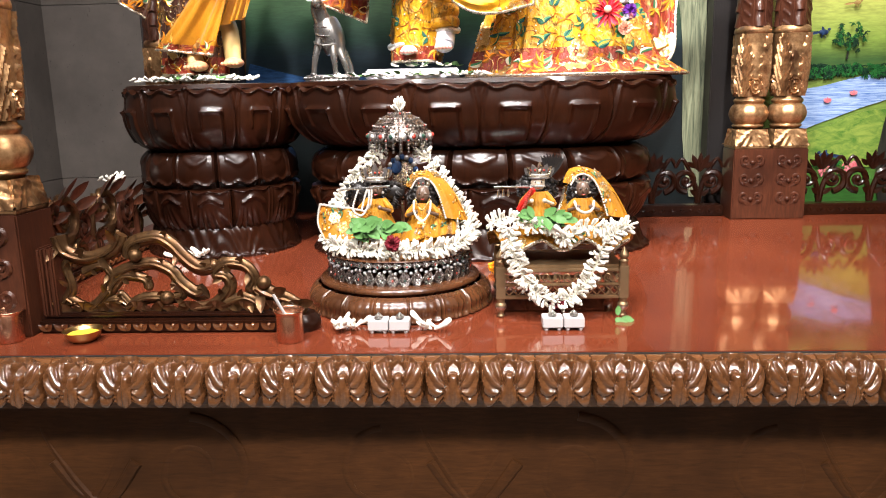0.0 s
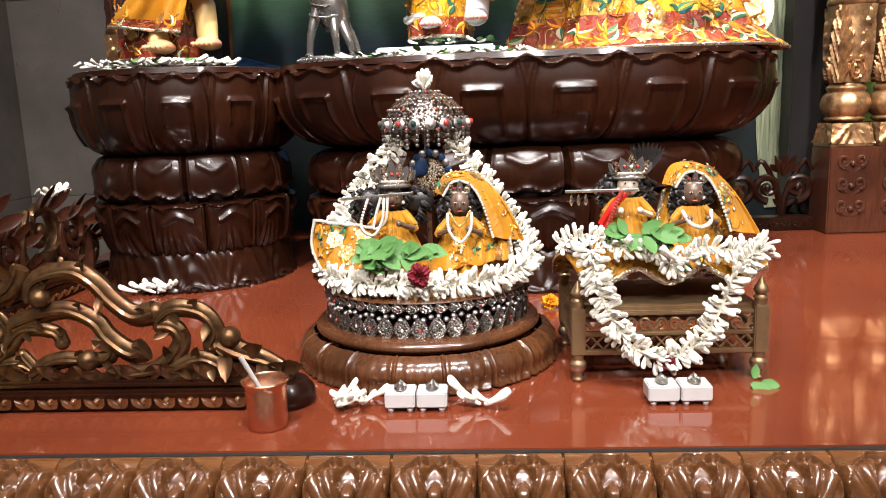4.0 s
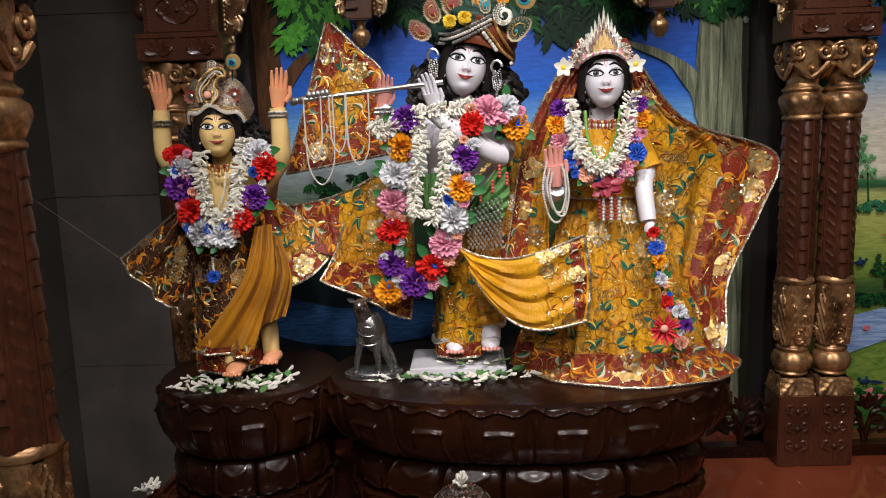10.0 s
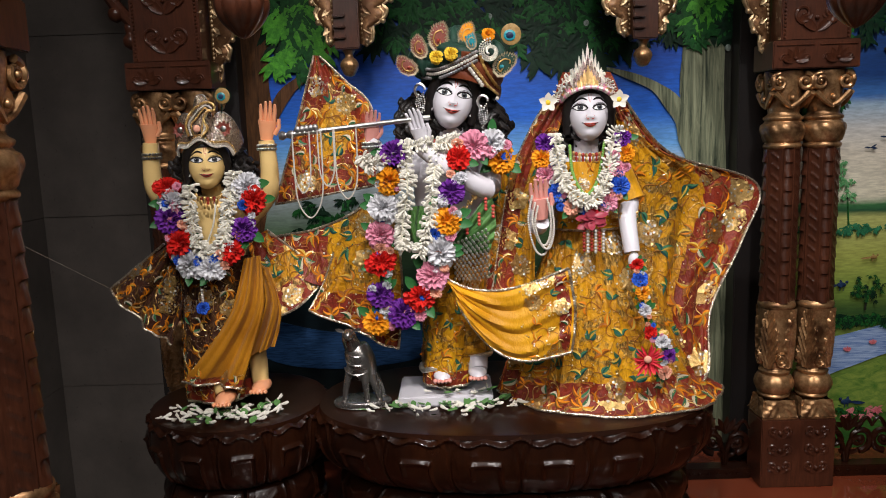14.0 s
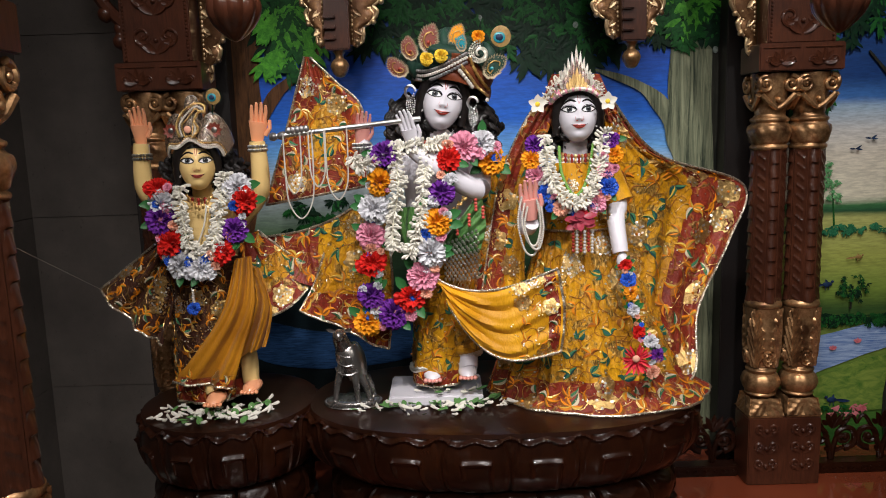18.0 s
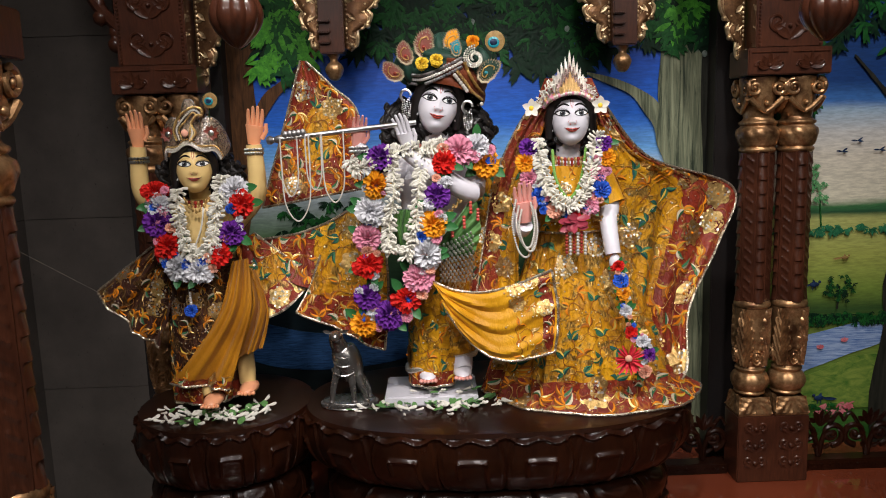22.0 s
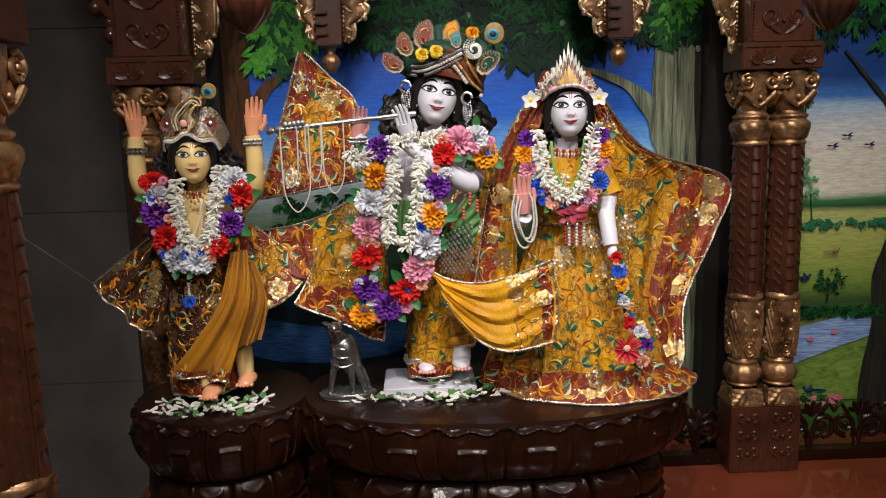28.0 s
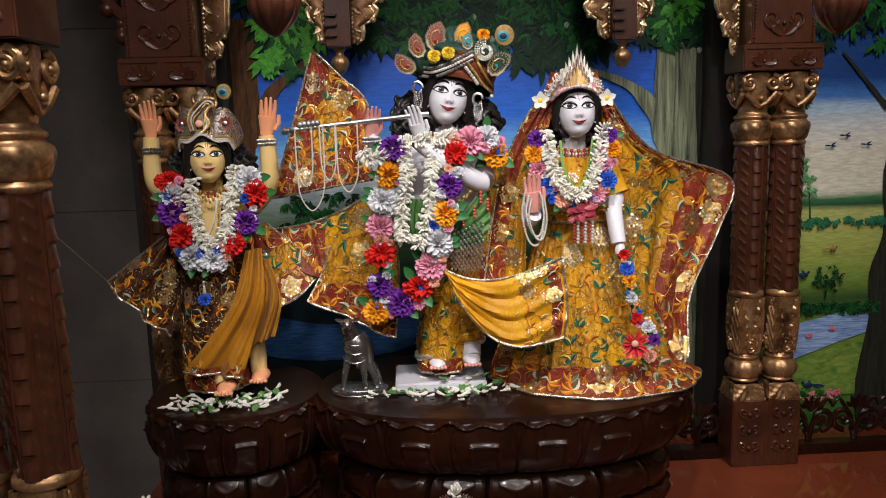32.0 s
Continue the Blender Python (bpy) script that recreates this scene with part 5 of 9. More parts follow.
def head(g, at, size=1.0, yaw=0.0, roll=0.0):
    """A carved head; slots: 0 skin, 2 hair, 3 white and eye glint, 4 dark line, 5 lip and drawn nose shade, 6 iris."""
    m = Matrix.Translation(at) @ Euler((radians(-5), radians(roll), radians(yaw))).to_matrix().to_4x4() @ Matrix.Diagonal((0.9 * size, 0.92 * size, 0.95 * size, 1))
    rx, ry, rz = 0.0545, 0.062, 0.077

    def front(x, z):
        """The face's y at x, z."""
        q = max(0.0, 1 - (x / rx) ** 2 - (z / rz) ** 2)
        low = max(0.0, -z / 0.014)
        fall = max(0.0, (-0.0105 - z) / 0.0095)
        nose = 0.0115 * math.exp(-(abs(x) / (0.0062 + 0.0034 * min(1.2, low))) ** 2.0) * max(0, min(1, (0.03 - z) / 0.042)) * math.exp(-fall ** 3)
        wings = 0.0028 * math.exp(-((abs(x) - 0.0095) / 0.0045) ** 2 - ((z + 0.0125) / 0.0055) ** 2)
        socket = 0.003 * math.exp(-((abs(x) - 0.026) / 0.014) ** 2 - ((z - 0.014) / 0.01) ** 2)
        lips = 0.0045 * math.exp(-(x / 0.017) ** 2 - ((z + 0.0315) / 0.008) ** 2)
        dent = 0.002 * math.exp(-(x / 0.014) ** 2 - ((z + 0.044) / 0.005) ** 2)
        chin = 0.0055 * math.exp(-(x / 0.017) ** 2 - ((z + 0.057) / 0.012) ** 2)
        cheek = 0.0025 * math.exp(-((abs(x) - 0.027) / 0.014) ** 2 - ((z + 0.02) / 0.016) ** 2)
        return -ry * q ** 0.44 - nose - wings + socket - lips + dent - chin - cheek

    def fn(u, v):
        a, b = 2 * math.pi * u, math.pi * (v - 0.5)
        x, y, z = rx * math.sin(a) * math.cos(b), -ry * math.cos(a) * math.cos(b), rz * math.sin(b)
        x *= 1 - 0.17 * max(0, -z / rz) ** 1.4
        z *= 1 - 0.08 * max(0, -z / rz) ** 2
        if y < -0.01:
            y = front(x, z)
        return m @ Vector((x, y, z))

    g.grid(fn, 72, 56, 0, True)
    for s in (-1, 1):
        cx = s * 0.0262
        on = lambda x, z, up: m @ Vector((x, front(x, z) - up, z))
        tilt = lambda w: 0.0022 * w * s
        upper = lambda w: 0.0085 * max(0.0, 1 - abs(w) ** 2.2) ** 0.9
        lower = lambda w: -0.0062 * max(0.0, 1 - abs(w) ** 2.2) ** 0.9

        def eye(u, v):
            w = 2 * u - 1
            x, z = cx + w * 0.0185, 0.0115 + lower(w) + (upper(w) - lower(w)) * v + tilt(w)
            return on(x, z, 0.001)

        g.grid(eye, 16, 6, 3)
        for r, up, slot in ((0.0078, 0.0016, 6), (0.0042, 0.0021, 4)):
            ring = [on(cx + r * math.cos(q), 0.0122 + max(-0.0058, r * math.sin(q)), up) for q in (2 * math.pi * k / 20 for k in range(20))]
            g.add(ring + [on(cx, 0.0122, up)], [(k, (k + 1) % 20, 20) for k in range(20)], slot)
        # white dot set on the iris as a painted glint
        g.ball(on(cx - 0.002, 0.0152, 0.0022), 0.0011 * size, 6, 4, 3)
        steps = [k / 8 - 1 for k in range(17)]
        lid = [on(cx + w * 0.0195, 0.0118 + upper(w) + tilt(w), 0.0014) for w in steps]
        tail = on(cx + s * 0.0262, 0.0155, 0.0006)
        g.tube(lid + [tail] if s > 0 else [tail] + lid, 0.0019 * size, 6, 4)
        g.tube([on(cx + w * 0.019, 0.0112 + lower(w) + tilt(w), 0.001) for w in steps], 0.001 * size, 5, 4)
        g.tube([on(cx + w * 0.0185, 0.0162 + upper(w) * 0.95 + tilt(w), 0.0002) for w in steps], 0.0006 * size, 5, 4)
        brow = [on(s * (0.0085 + 0.0375 * t), 0.0275 + 0.0095 * math.sin(math.pi * min(1, 0.12 + 0.95 * t)) - 0.003 * t * t, 0.0006) for t in (k / 12 for k in range(13))]
        g.tube(brow, lambda t: 0.0025 * size * (0.25 + 0.9 * math.sin(math.pi * (0.1 + 0.8 * t)) * (1.15 - 0.5 * t)), 6, 4)
        g.ball(m @ Vector((s * 0.054, 0.004, -0.002)), tuple(size * r for r in (0.007, 0.011, 0.02)), 12, 8, 0)
        g.ball(m @ Vector((s * 0.055, -0.006, -0.026)), tuple(size * r for r in (0.0055, 0.005, 0.008)), 10, 8, 3)
        roll_line = arc([(0, -0.047, 0.07), (s * 0.03, -0.043, 0.062), (s * 0.051, -0.024, 0.034), (s * 0.059, -0.006, -0.005), (s * 0.06, 0.004, -0.05)], 16)
        g.tube([m @ p for p in roll_line], lambda t: size * (0.009 + 0.006 * math.sin(math.pi * t) + 0.0012 * math.sin(40 * t)), 9, 2)
        for k in range(5):
            g.ball(m @ Vector((s * (0.05 + 0.002 * k), -0.014 + 0.006 * k, 0.038 - 0.012 * k)), 0.01 * size, 8, 6, 2)

    def mouth(u, v):
        """Both lips as one painted form, curved up at the corners."""
        w = 2 * u - 1
        top = 0.0042 * max(0.0, 1 - abs(w) ** 1.7) - 0.0012 * math.exp(-(w / 0.16) ** 2)
        low = -0.0062 * max(0.0, 1 - abs(w) ** 2.0)
        x, z = w * 0.0205, -0.0322 + 0.0055 * w * w + low + (top - low) * v
        return on_face(x, z, 0.0009 + 0.0016 * math.sin(math.pi * min(1, 2.0 * abs(v - 0.6))) * (1 - w * w))

    on_face = lambda x, z, up: m @ Vector((x, front(x, z) - up, z))
    g.grid(mouth, 24, 10, 5)
    # drawn nostrils, and thin lines that put the nose's shading into colour
    for q in (-1, 1):
        g.ball(on_face(q * 0.0062, -0.0178, 0.0002), tuple(size * r for r in (0.0026, 0.0012, 0.0011)), 8, 5, 5)
        g.tube([on_face(q * (0.0095 + 0.0022 * math.sin(t * 0.8)), -0.0165 + 0.0022 * t, 0.0003) for t in range(5)], 0.0004 * size, 4, 5)
    g.tube([on_face(w * 0.0225, -0.0322 + 0.0062 * w * w, 0.0014) for w in (k / 8 - 1 for k in range(17))], lambda t: 0.0008 * size * (0.4 + math.sin(math.pi * t)), 5, 4)
    g.tube([on_face(0.003 * q, z, 0.0004) for q, z in ((-1, 0.05), (-1, 0.034), (0, 0.024), (1, 0.034), (1, 0.05))], 0.0008 * size, 5, 5)
    cap = lambda u, v: m @ Vector((1.1 * rx * math.sin(2 * math.pi * u) * math.cos(math.pi * v / 2), 0.014 - 1.06 * ry * math.cos(2 * math.pi * u) * math.cos(math.pi * v / 2), 0.018 + 0.98 * rz * math.sin(math.pi * v / 2) + 0.03 * math.cos(2 * math.pi * u)))
    g.grid(cap, 40, 12, 2, True)


def hand(g, wrist, tip, normal, size=1.0, slot=1):
    """A flat open hand from wrist to fingertips, its palm towards normal."""
    w, t, n = Vector(wrist), Vector(tip), Vector(normal).normalized()
    way = (t - w).normalized()
    side = way.cross(n).normalized()
    length = (t - w).length
    palm_end = w + way * length * 0.5
    g.tube([w + (palm_end - w) * k / 6 for k in range(7)], lambda q: length * (0.15 + 0.1 * q), 12, slot, 0.45, up=n)
    for k in range(4):
        off = (k - 1.5) * length * 0.108
        ln = length * (0.42, 0.5, 0.52, 0.46)[k]
        a = palm_end + side * off - way * length * 0.05
        g.tube([a, a + way * ln * 0.35 + n * 0.002, a + way * ln * 0.7 + n * 0.004 + side * off * 0.12, a + way * ln + n * 0.009 + side * off * 0.1], lambda q: length * 0.06 * (1 - 0.42 * q * q), 10, slot)
        g.ball(a + way * ln + n * 0.009 + side * off * 0.1, length * 0.036, 8, 6, slot)
    for s in (1,):
        a = w + way * length * 0.18 + side * s * length * 0.2
        g.tube([a, a + way * length * 0.2 + side * s * length * 0.1, a + way * length * 0.4 + side * s * length * 0.08], lambda q: length * 0.065 * (1 - 0.3 * q), 8, slot)


def curls(g, centre, spread, count, r, seed, slot=2):
    """Locks of hair: short coiled ropes inside a rounded mass."""
    rnd = random.Random(seed)
    c = Vector(centre)
    g.ball(c, tuple(s * 0.85 for s in spread), 20, 12, slot)
    for _ in range(count):
        d = Vector((rnd.gauss(0, 1), rnd.gauss(0, 1), rnd.gauss(0, 1))).normalized()
        p = c + Vector((d.x * spread[0], d.y * spread[1], d.z * spread[2]))
        q = rnd.random() * 6.3
        g.tube([p + Vector((math.cos(q + k) * r * 0.9, math.sin(q + k) * r * 0.4, -k * r * 0.55)) for k in (q2 * 0.6 for q2 in range(10))], lambda t: r * (0.75 - 0.4 * t), 8, slot)


# flute player
g = G()
head(g, (0.006, 2.03, 2.14), 1.0, 2, 12)
curls(g, (0.01, 2.1, 2.11), (0.1, 0.06, 0.09), 110, 0.013, 1)
curls(g, (-0.085, 2.08, 2.1), (0.045, 0.05, 0.065), 70, 0.012, 2)
curls(g, (0.09, 2.09, 2.08), (0.055, 0.05, 0.06), 70, 0.012, 3)
g.tube(arc([(0.004, 2.06, 2.08), (0.002, 2.065, 2.04), (0.0, 2.07, 2.02)], 6), lambda t: 0.032 + 0.01 * t, 16)
g.tube(arc([(0, 2.07, 2.035), (0, 2.07, 1.99), (-0.002, 2.065, 1.9), (0.005, 2.06, 1.8), (0.01, 2.06, 1.74)], 20), lambda t: (0.045 + 0.055 * min(1, t * 4)) * (1 - 0.25 * max(0, t - 0.25)), 24, 0, 0.62, up=(0, 1, 0))
g.tube(arc([(-0.085, 2.06, 2.0), (-0.13, 2.02, 1.965), (-0.15, 1.96, 1.99), (-0.190, 1.950, 2.053)], 14), lambda t: 0.03 - 0.012 * t, 12)
hand(g, (-0.190, 1.945, 2.047), (-0.175, 1.930, 2.123), (0, -1, 0), slot=1)
g.tube(arc([(0.085, 2.06, 2.0), (0.085, 1.98, 1.93), (0.0, 1.94, 1.98), (-0.072, 1.940, 2.036)], 14), lambda t: 0.03 - 0.01 * t, 12)
hand(g, (-0.066, 1.940, 2.035), (-0.086, 1.922, 2.122), (-0.5, -1, 0.1), slot=0)
for line in ([(-0.03, 2.05, 1.62), (-0.039, 2.030, 1.481), (-0.040, 2.020, 1.462)], [(0.05, 2.04, 1.6), (0.047, 2.020, 1.503), (0.050, 2.000, 1.473)]):
    g.tube(arc(line, 10), lambda t: 0.036 - 0.012 * t, 12)
for at in ((-0.040, 2.000, 1.461), (0.048, 1.990, 1.469)):
    g.ball((at[0], at[1], at[2] + 0.003), (0.024, 0.045, 0.014), 16, 8, 0)
    for k in range(5):
        g.ball((at[0] - 0.018 + 0.009 * k, at[1] - 0.042 + 0.002 * abs(k - 2), at[2] - 0.002), (0.0055, 0.01, 0.0055), 8, 6, 1)
solid("deity_statue", g, [MARBLE, PALM_PINK, HAIR, EYE_WHITE, EYE_DARK, LIP, EYE_GREY], "white marble flute-playing deity statue standing on a marble slab", "statue", "deities on the altar")
slab_ob = solid("marble_base", G().box(-0.152, 0.085, 1.965, 2.13, 1.3905, 1.418, 0, 0.004), MARBLE, "white marble slab under the flute player's feet", "base")

# consort
g = G()
head(g, (0.334, 2.03, 2.098), 0.96, -5, 0)
curls(g, (0.336, 2.085, 2.09), (0.075, 0.05, 0.075), 90, 0.012, 5)
g.tube([(0.334, 2.06, 2.04), (0.334, 2.065, 1.99)], 0.031, 16)
g.tube(arc([(0.333, 2.07, 1.995), (0.333, 2.065, 1.96), (0.333, 2.06, 1.88), (0.335, 2.06, 1.8)], 16), lambda t: (0.04 + 0.045 * min(1, t * 4)) * (1 - 0.2 * t), 24, 0, 0.65, up=(0, 1, 0))
g.tube(arc([(0.27, 2.06, 1.97), (0.22, 2.01, 1.9), (0.2, 1.96, 1.84), (0.206, 1.930, 1.852)], 14), lambda t: 0.028 - 0.008 * t, 12)
hand(g, (0.205, 1.925, 1.858), (0.194, 1.910, 1.957), (0.1, -1, 0), slot=1)
g.tube(arc([(0.4, 2.06, 1.97), (0.432, 2.03, 1.89), (0.418, 1.980, 1.847), (0.423, 1.950, 1.769)], 14), lambda t: 0.027 - 0.008 * t, 12)
g.ball((0.426, 1.945, 1.750), (0.014, 0.012, 0.022), 10, 8, 0)
g.tube([(0.335, 2.07, 1.8), (0.335, 2.08, 1.41)], lambda t: 0.07 + 0.05 * t, 16)
solid("deity_statue", g, [MARBLE, PALM_PINK, HAIR, EYE_WHITE, EYE_DARK, LIP, EYE_GREY], "white marble consort statue with one palm raised in blessing", "statue", "deities on the altar")

# golden deity with raised arms
g = G()
head(g, (-0.6, 2.018, 2.006), 0.88, 15, 0)
for s in (-1, 1):
    curls(g, (-0.6 + s * 0.07, 2.07, 1.99), (0.032, 0.035, 0.045), 60, 0.01, 7 + s)
curls(g, (-0.6, 2.09, 2.01), (0.07, 0.04, 0.07), 70, 0.011, 6)
g.tube([(-0.603, 2.055, 1.96), (-0.604, 2.06, 1.92)], 0.027, 16)
g.tube(arc([(-0.604, 2.07, 1.925), (-0.604, 2.06, 1.88), (-0.603, 2.055, 1.8), (-0.603, 2.06, 1.7)], 16), lambda t: (0.04 + 0.055 * min(1, t * 4)) * (1 - 0.25 * t), 24, 0, 0.65, up=(0, 1, 0))
for wrist, tip, elbow in (((-0.738, 2.030, 2.064), (-0.736, 2.020, 2.154), (-0.742, 2.030, 1.954)), ((-0.453, 2.030, 2.061), (-0.438, 2.020, 2.155), (-0.452, 2.030, 1.954))):
    s = -1 if wrist[0] < -0.6 else 1
    g.tube(arc([(-0.604 + s * 0.08, 2.06, 1.87), (elbow[0] - s * 0.02, 2.05, elbow[2] - 0.035), (elbow[0], 2.035, elbow[2] + 0.01), (wrist[0], 2.03, wrist[2])], 22), lambda t: 0.031 - 0.012 * t, 14)
    hand(g, wrist, tip, (0, -1, 0), slot=1)
for line in ([(-0.57, 2.05, 1.55), (-0.521, 2.040, 1.536), (-0.510, 2.030, 1.449)], [(-0.62, 2.03, 1.5), (-0.607, 2.000, 1.477), (-0.590, 1.980, 1.439)]):
    g.tube(arc(line, 10), lambda t: 0.029 - 0.008 * t, 14)
for at in ((-0.577, 1.950, 1.435), (-0.502, 2.010, 1.444)):
    g.ball((at[0], at[1], max(at[2], 1.405)), (0.024, 0.045, 0.014), 16, 8, 1)
    for k in range(5):
        g.ball((at[0] - 0.018 + 0.009 * k, at[1] - 0.042 + 0.002 * abs(k - 2), max(at[2], 1.405) - 0.004), (0.0055, 0.01, 0.0055), 8, 6, 1)
solid("deity_statue", g, [SKIN_GOLD, PALM, HAIR, EYE_WHITE, EYE_DARK, LIP, EYE_GREY], "yellow-painted deity statue with both arms raised", "statue", "deities on the altar")

# ---- embroidered clothes ----
def embroidered(name, base_dark, base_light, line, gold, crease=0.85, bare=0.56):
    """Silk with crumpled folds, a stitched web of curling vines and patches of gold thread."""
    n = Net(name)
    cloth = n.ramp(n.noise(7, 4), [(0.3, base_dark), (0.7, base_light)])
    weave = n.noise(420, 2)
    vine = n.noise(17, 1.5, 0.4, (1, 1, 1), 1.8)
    vines = n.ramp(vine, [(0.43, (0, 0, 0)), (0.455, (1, 1, 1)), (0.475, (1, 1, 1)), (0.5, (0, 0, 0))])
    cloth = n.mix(n.mix(0.45, vines, (0, 0, 0)), cloth, line)
    patch = n.noise(13, 2, 0.5, (1, 1, 1), 2.2)
    worked = n.ramp(patch, [(bare, (0, 0, 0)), (bare + 0.025, (1, 1, 1))])
    stitch = n.noise(260, 2, 0.5, (1, 1, 0.4))
    cloth = n.mix(worked, cloth, n.ramp(stitch, [(0.36, tuple(0.3 * c for c in gold)), (0.62, gold)]))
    fine = n.noise(90, 4, 0.6)
    # dark flecks put the shade of small crevices into the cloth's colour
    cloth = n.mix(0.35, cloth, n.ramp(fine, [(0.38, (0.22, 0.15, 0.1)), (0.58, (1, 1, 1))]), "MULTIPLY")
    crumple = n.noise(26, 5, 0.6, (1.3, 1, 0.6), 0.5)
    n.bump(n.mix(0.14, crumple, n.mix(0.6, stitch, vines)), crease, 0.016)
    m = n.finish(cloth, 0.46, 0, 0, 0.35, weave, 0.02)
    n.link(n.scaled(worked, 0.0, 0.7), n.b.inputs["Metallic"])
    return m


YELLOW = embroidered("yellow_embroidery", (0.4, 0.16, 0.002), (0.72, 0.36, 0.006), (0.2, 0.07, 0.008), (0.62, 0.36, 0.08))
MAROON = embroidered("maroon_embroidery", (0.15, 0.013, 0.006), (0.27, 0.032, 0.011), (0.4, 0.15, 0.02), (0.5, 0.27, 0.09), 0.85, 0.62)
BROWN = embroidered("brown_brocade", (0.03, 0.009, 0.005), (0.075, 0.022, 0.01), (0.16, 0.075, 0.018), (0.26, 0.14, 0.05))


def satin(name, dark, light, sheen=0.08):
    n = Net(name)
    fold, thread = n.noise(8, 4), n.noise(500, 2, 0.5, (1, 1, 0.2))
    n.bump(n.noise(24, 5, 0.6, (1.4, 1, 0.5), 0.6), 0.5, 0.01)
    return n.finish(n.mix(0.25, n.ramp(fold, [(0.3, dark), (0.7, light)]), n.ramp(thread, [(0.35, (0.5, 0.45, 0.4)), (0.65, (1, 1, 1))]), "MULTIPLY"), 0.5, 0, 0, 0.25, fold, sheen)


SATIN = satin("yellow_satin", (0.44, 0.19, 0.003), (0.74, 0.37, 0.007))
VELVET = satin("mustard_velvet", (0.27, 0.11, 0.003), (0.46, 0.2, 0.006))
SATIN_OCHRE = satin("ochre_satin", (0.27, 0.1, 0.003), (0.48, 0.2, 0.007))
GREEN_CLOTH = satin("green_cloth", (0.045, 0.13, 0.03), (0.1, 0.24, 0.06))
DARK_GREEN = satin("dark_green_velvet", (0.005, 0.025, 0.016), (0.014, 0.055, 0.035))
RUST = satin("rust_velvet", (0.12, 0.025, 0.008), (0.2, 0.05, 0.014))
TRIM = simple("silver_trim", (0.3, 0.24, 0.17), (0.75, 0.66, 0.52), 260, 0.26, 0.85, bump=0.9, depth=0.002)


def sequins(name, dark, light, rough=0.22):
    n = Net(name)
    sp = n.noise(700, 2)
    n.bump(sp, 0.9, 0.0012)
    return n.finish(n.mix(n.island(), n.ramp(sp, [(0.35, dark), (0.65, light)]), light), rough, 0.9, 0, None)


def beadwork(name, stops, scale=420, metal=0.6):
    """Close-set beads and stones of several colours, each one a small dome."""
    n = Net(name)
    cells = n.node("TexVoronoi", Scale=scale)
    n.link(n.co, cells.inputs["Vector"])
    hue = n.node("SeparateColor")
    n.link(cells.outputs["Color"], hue.inputs[0])
    patch = n.noise(60, 3, 0.5, (1, 1, 1), 1.0)
    pick = n.mix(0.55, hue.outputs[0], patch)
    c = n.ramp(pick, stops, True)
    c = n.mix(n.ramp(cells.outputs["Distance"], [(0.3, (0, 0, 0)), (0.75, (1, 1, 1))]), c, (0.03, 0.02, 0.015))
    n.bump(n.ramp(cells.outputs["Distance"], [(0.0, (1, 1, 1)), (0.8, (0, 0, 0))]), 0.8, 0.0012)
    return n.finish(c, 0.24, metal, 0.2, None)


SEQUIN = sequins("gold_sequins", (0.36, 0.2, 0.06), (0.78, 0.53, 0.21), 0.32)
SEQUIN_SILVER = sequins("silver_sequins", (0.45, 0.4, 0.33), (0.88, 0.83, 0.74), 0.3)
THREADS = [simple("silk_" + n, d, l, 300, 0.6, 0.0, bump=0.5, vary="island", spec=0.2) for n, d, l in (("green", (0.02, 0.1, 0.05), (0.06, 0.2, 0.09)), ("orange", (0.6, 0.15, 0.005), (0.8, 0.29, 0.012)), ("yellow", (0.5, 0.3, 0.03), (0.7, 0.46, 0.08)), ("teal", (0.008, 0.05, 0.05), (0.02, 0.11, 0.1)), ("cream", (0.5, 0.42, 0.28), (0.7, 0.62, 0.46)), ("russet", (0.2, 0.06, 0.008), (0.36, 0.13, 0.02)))]


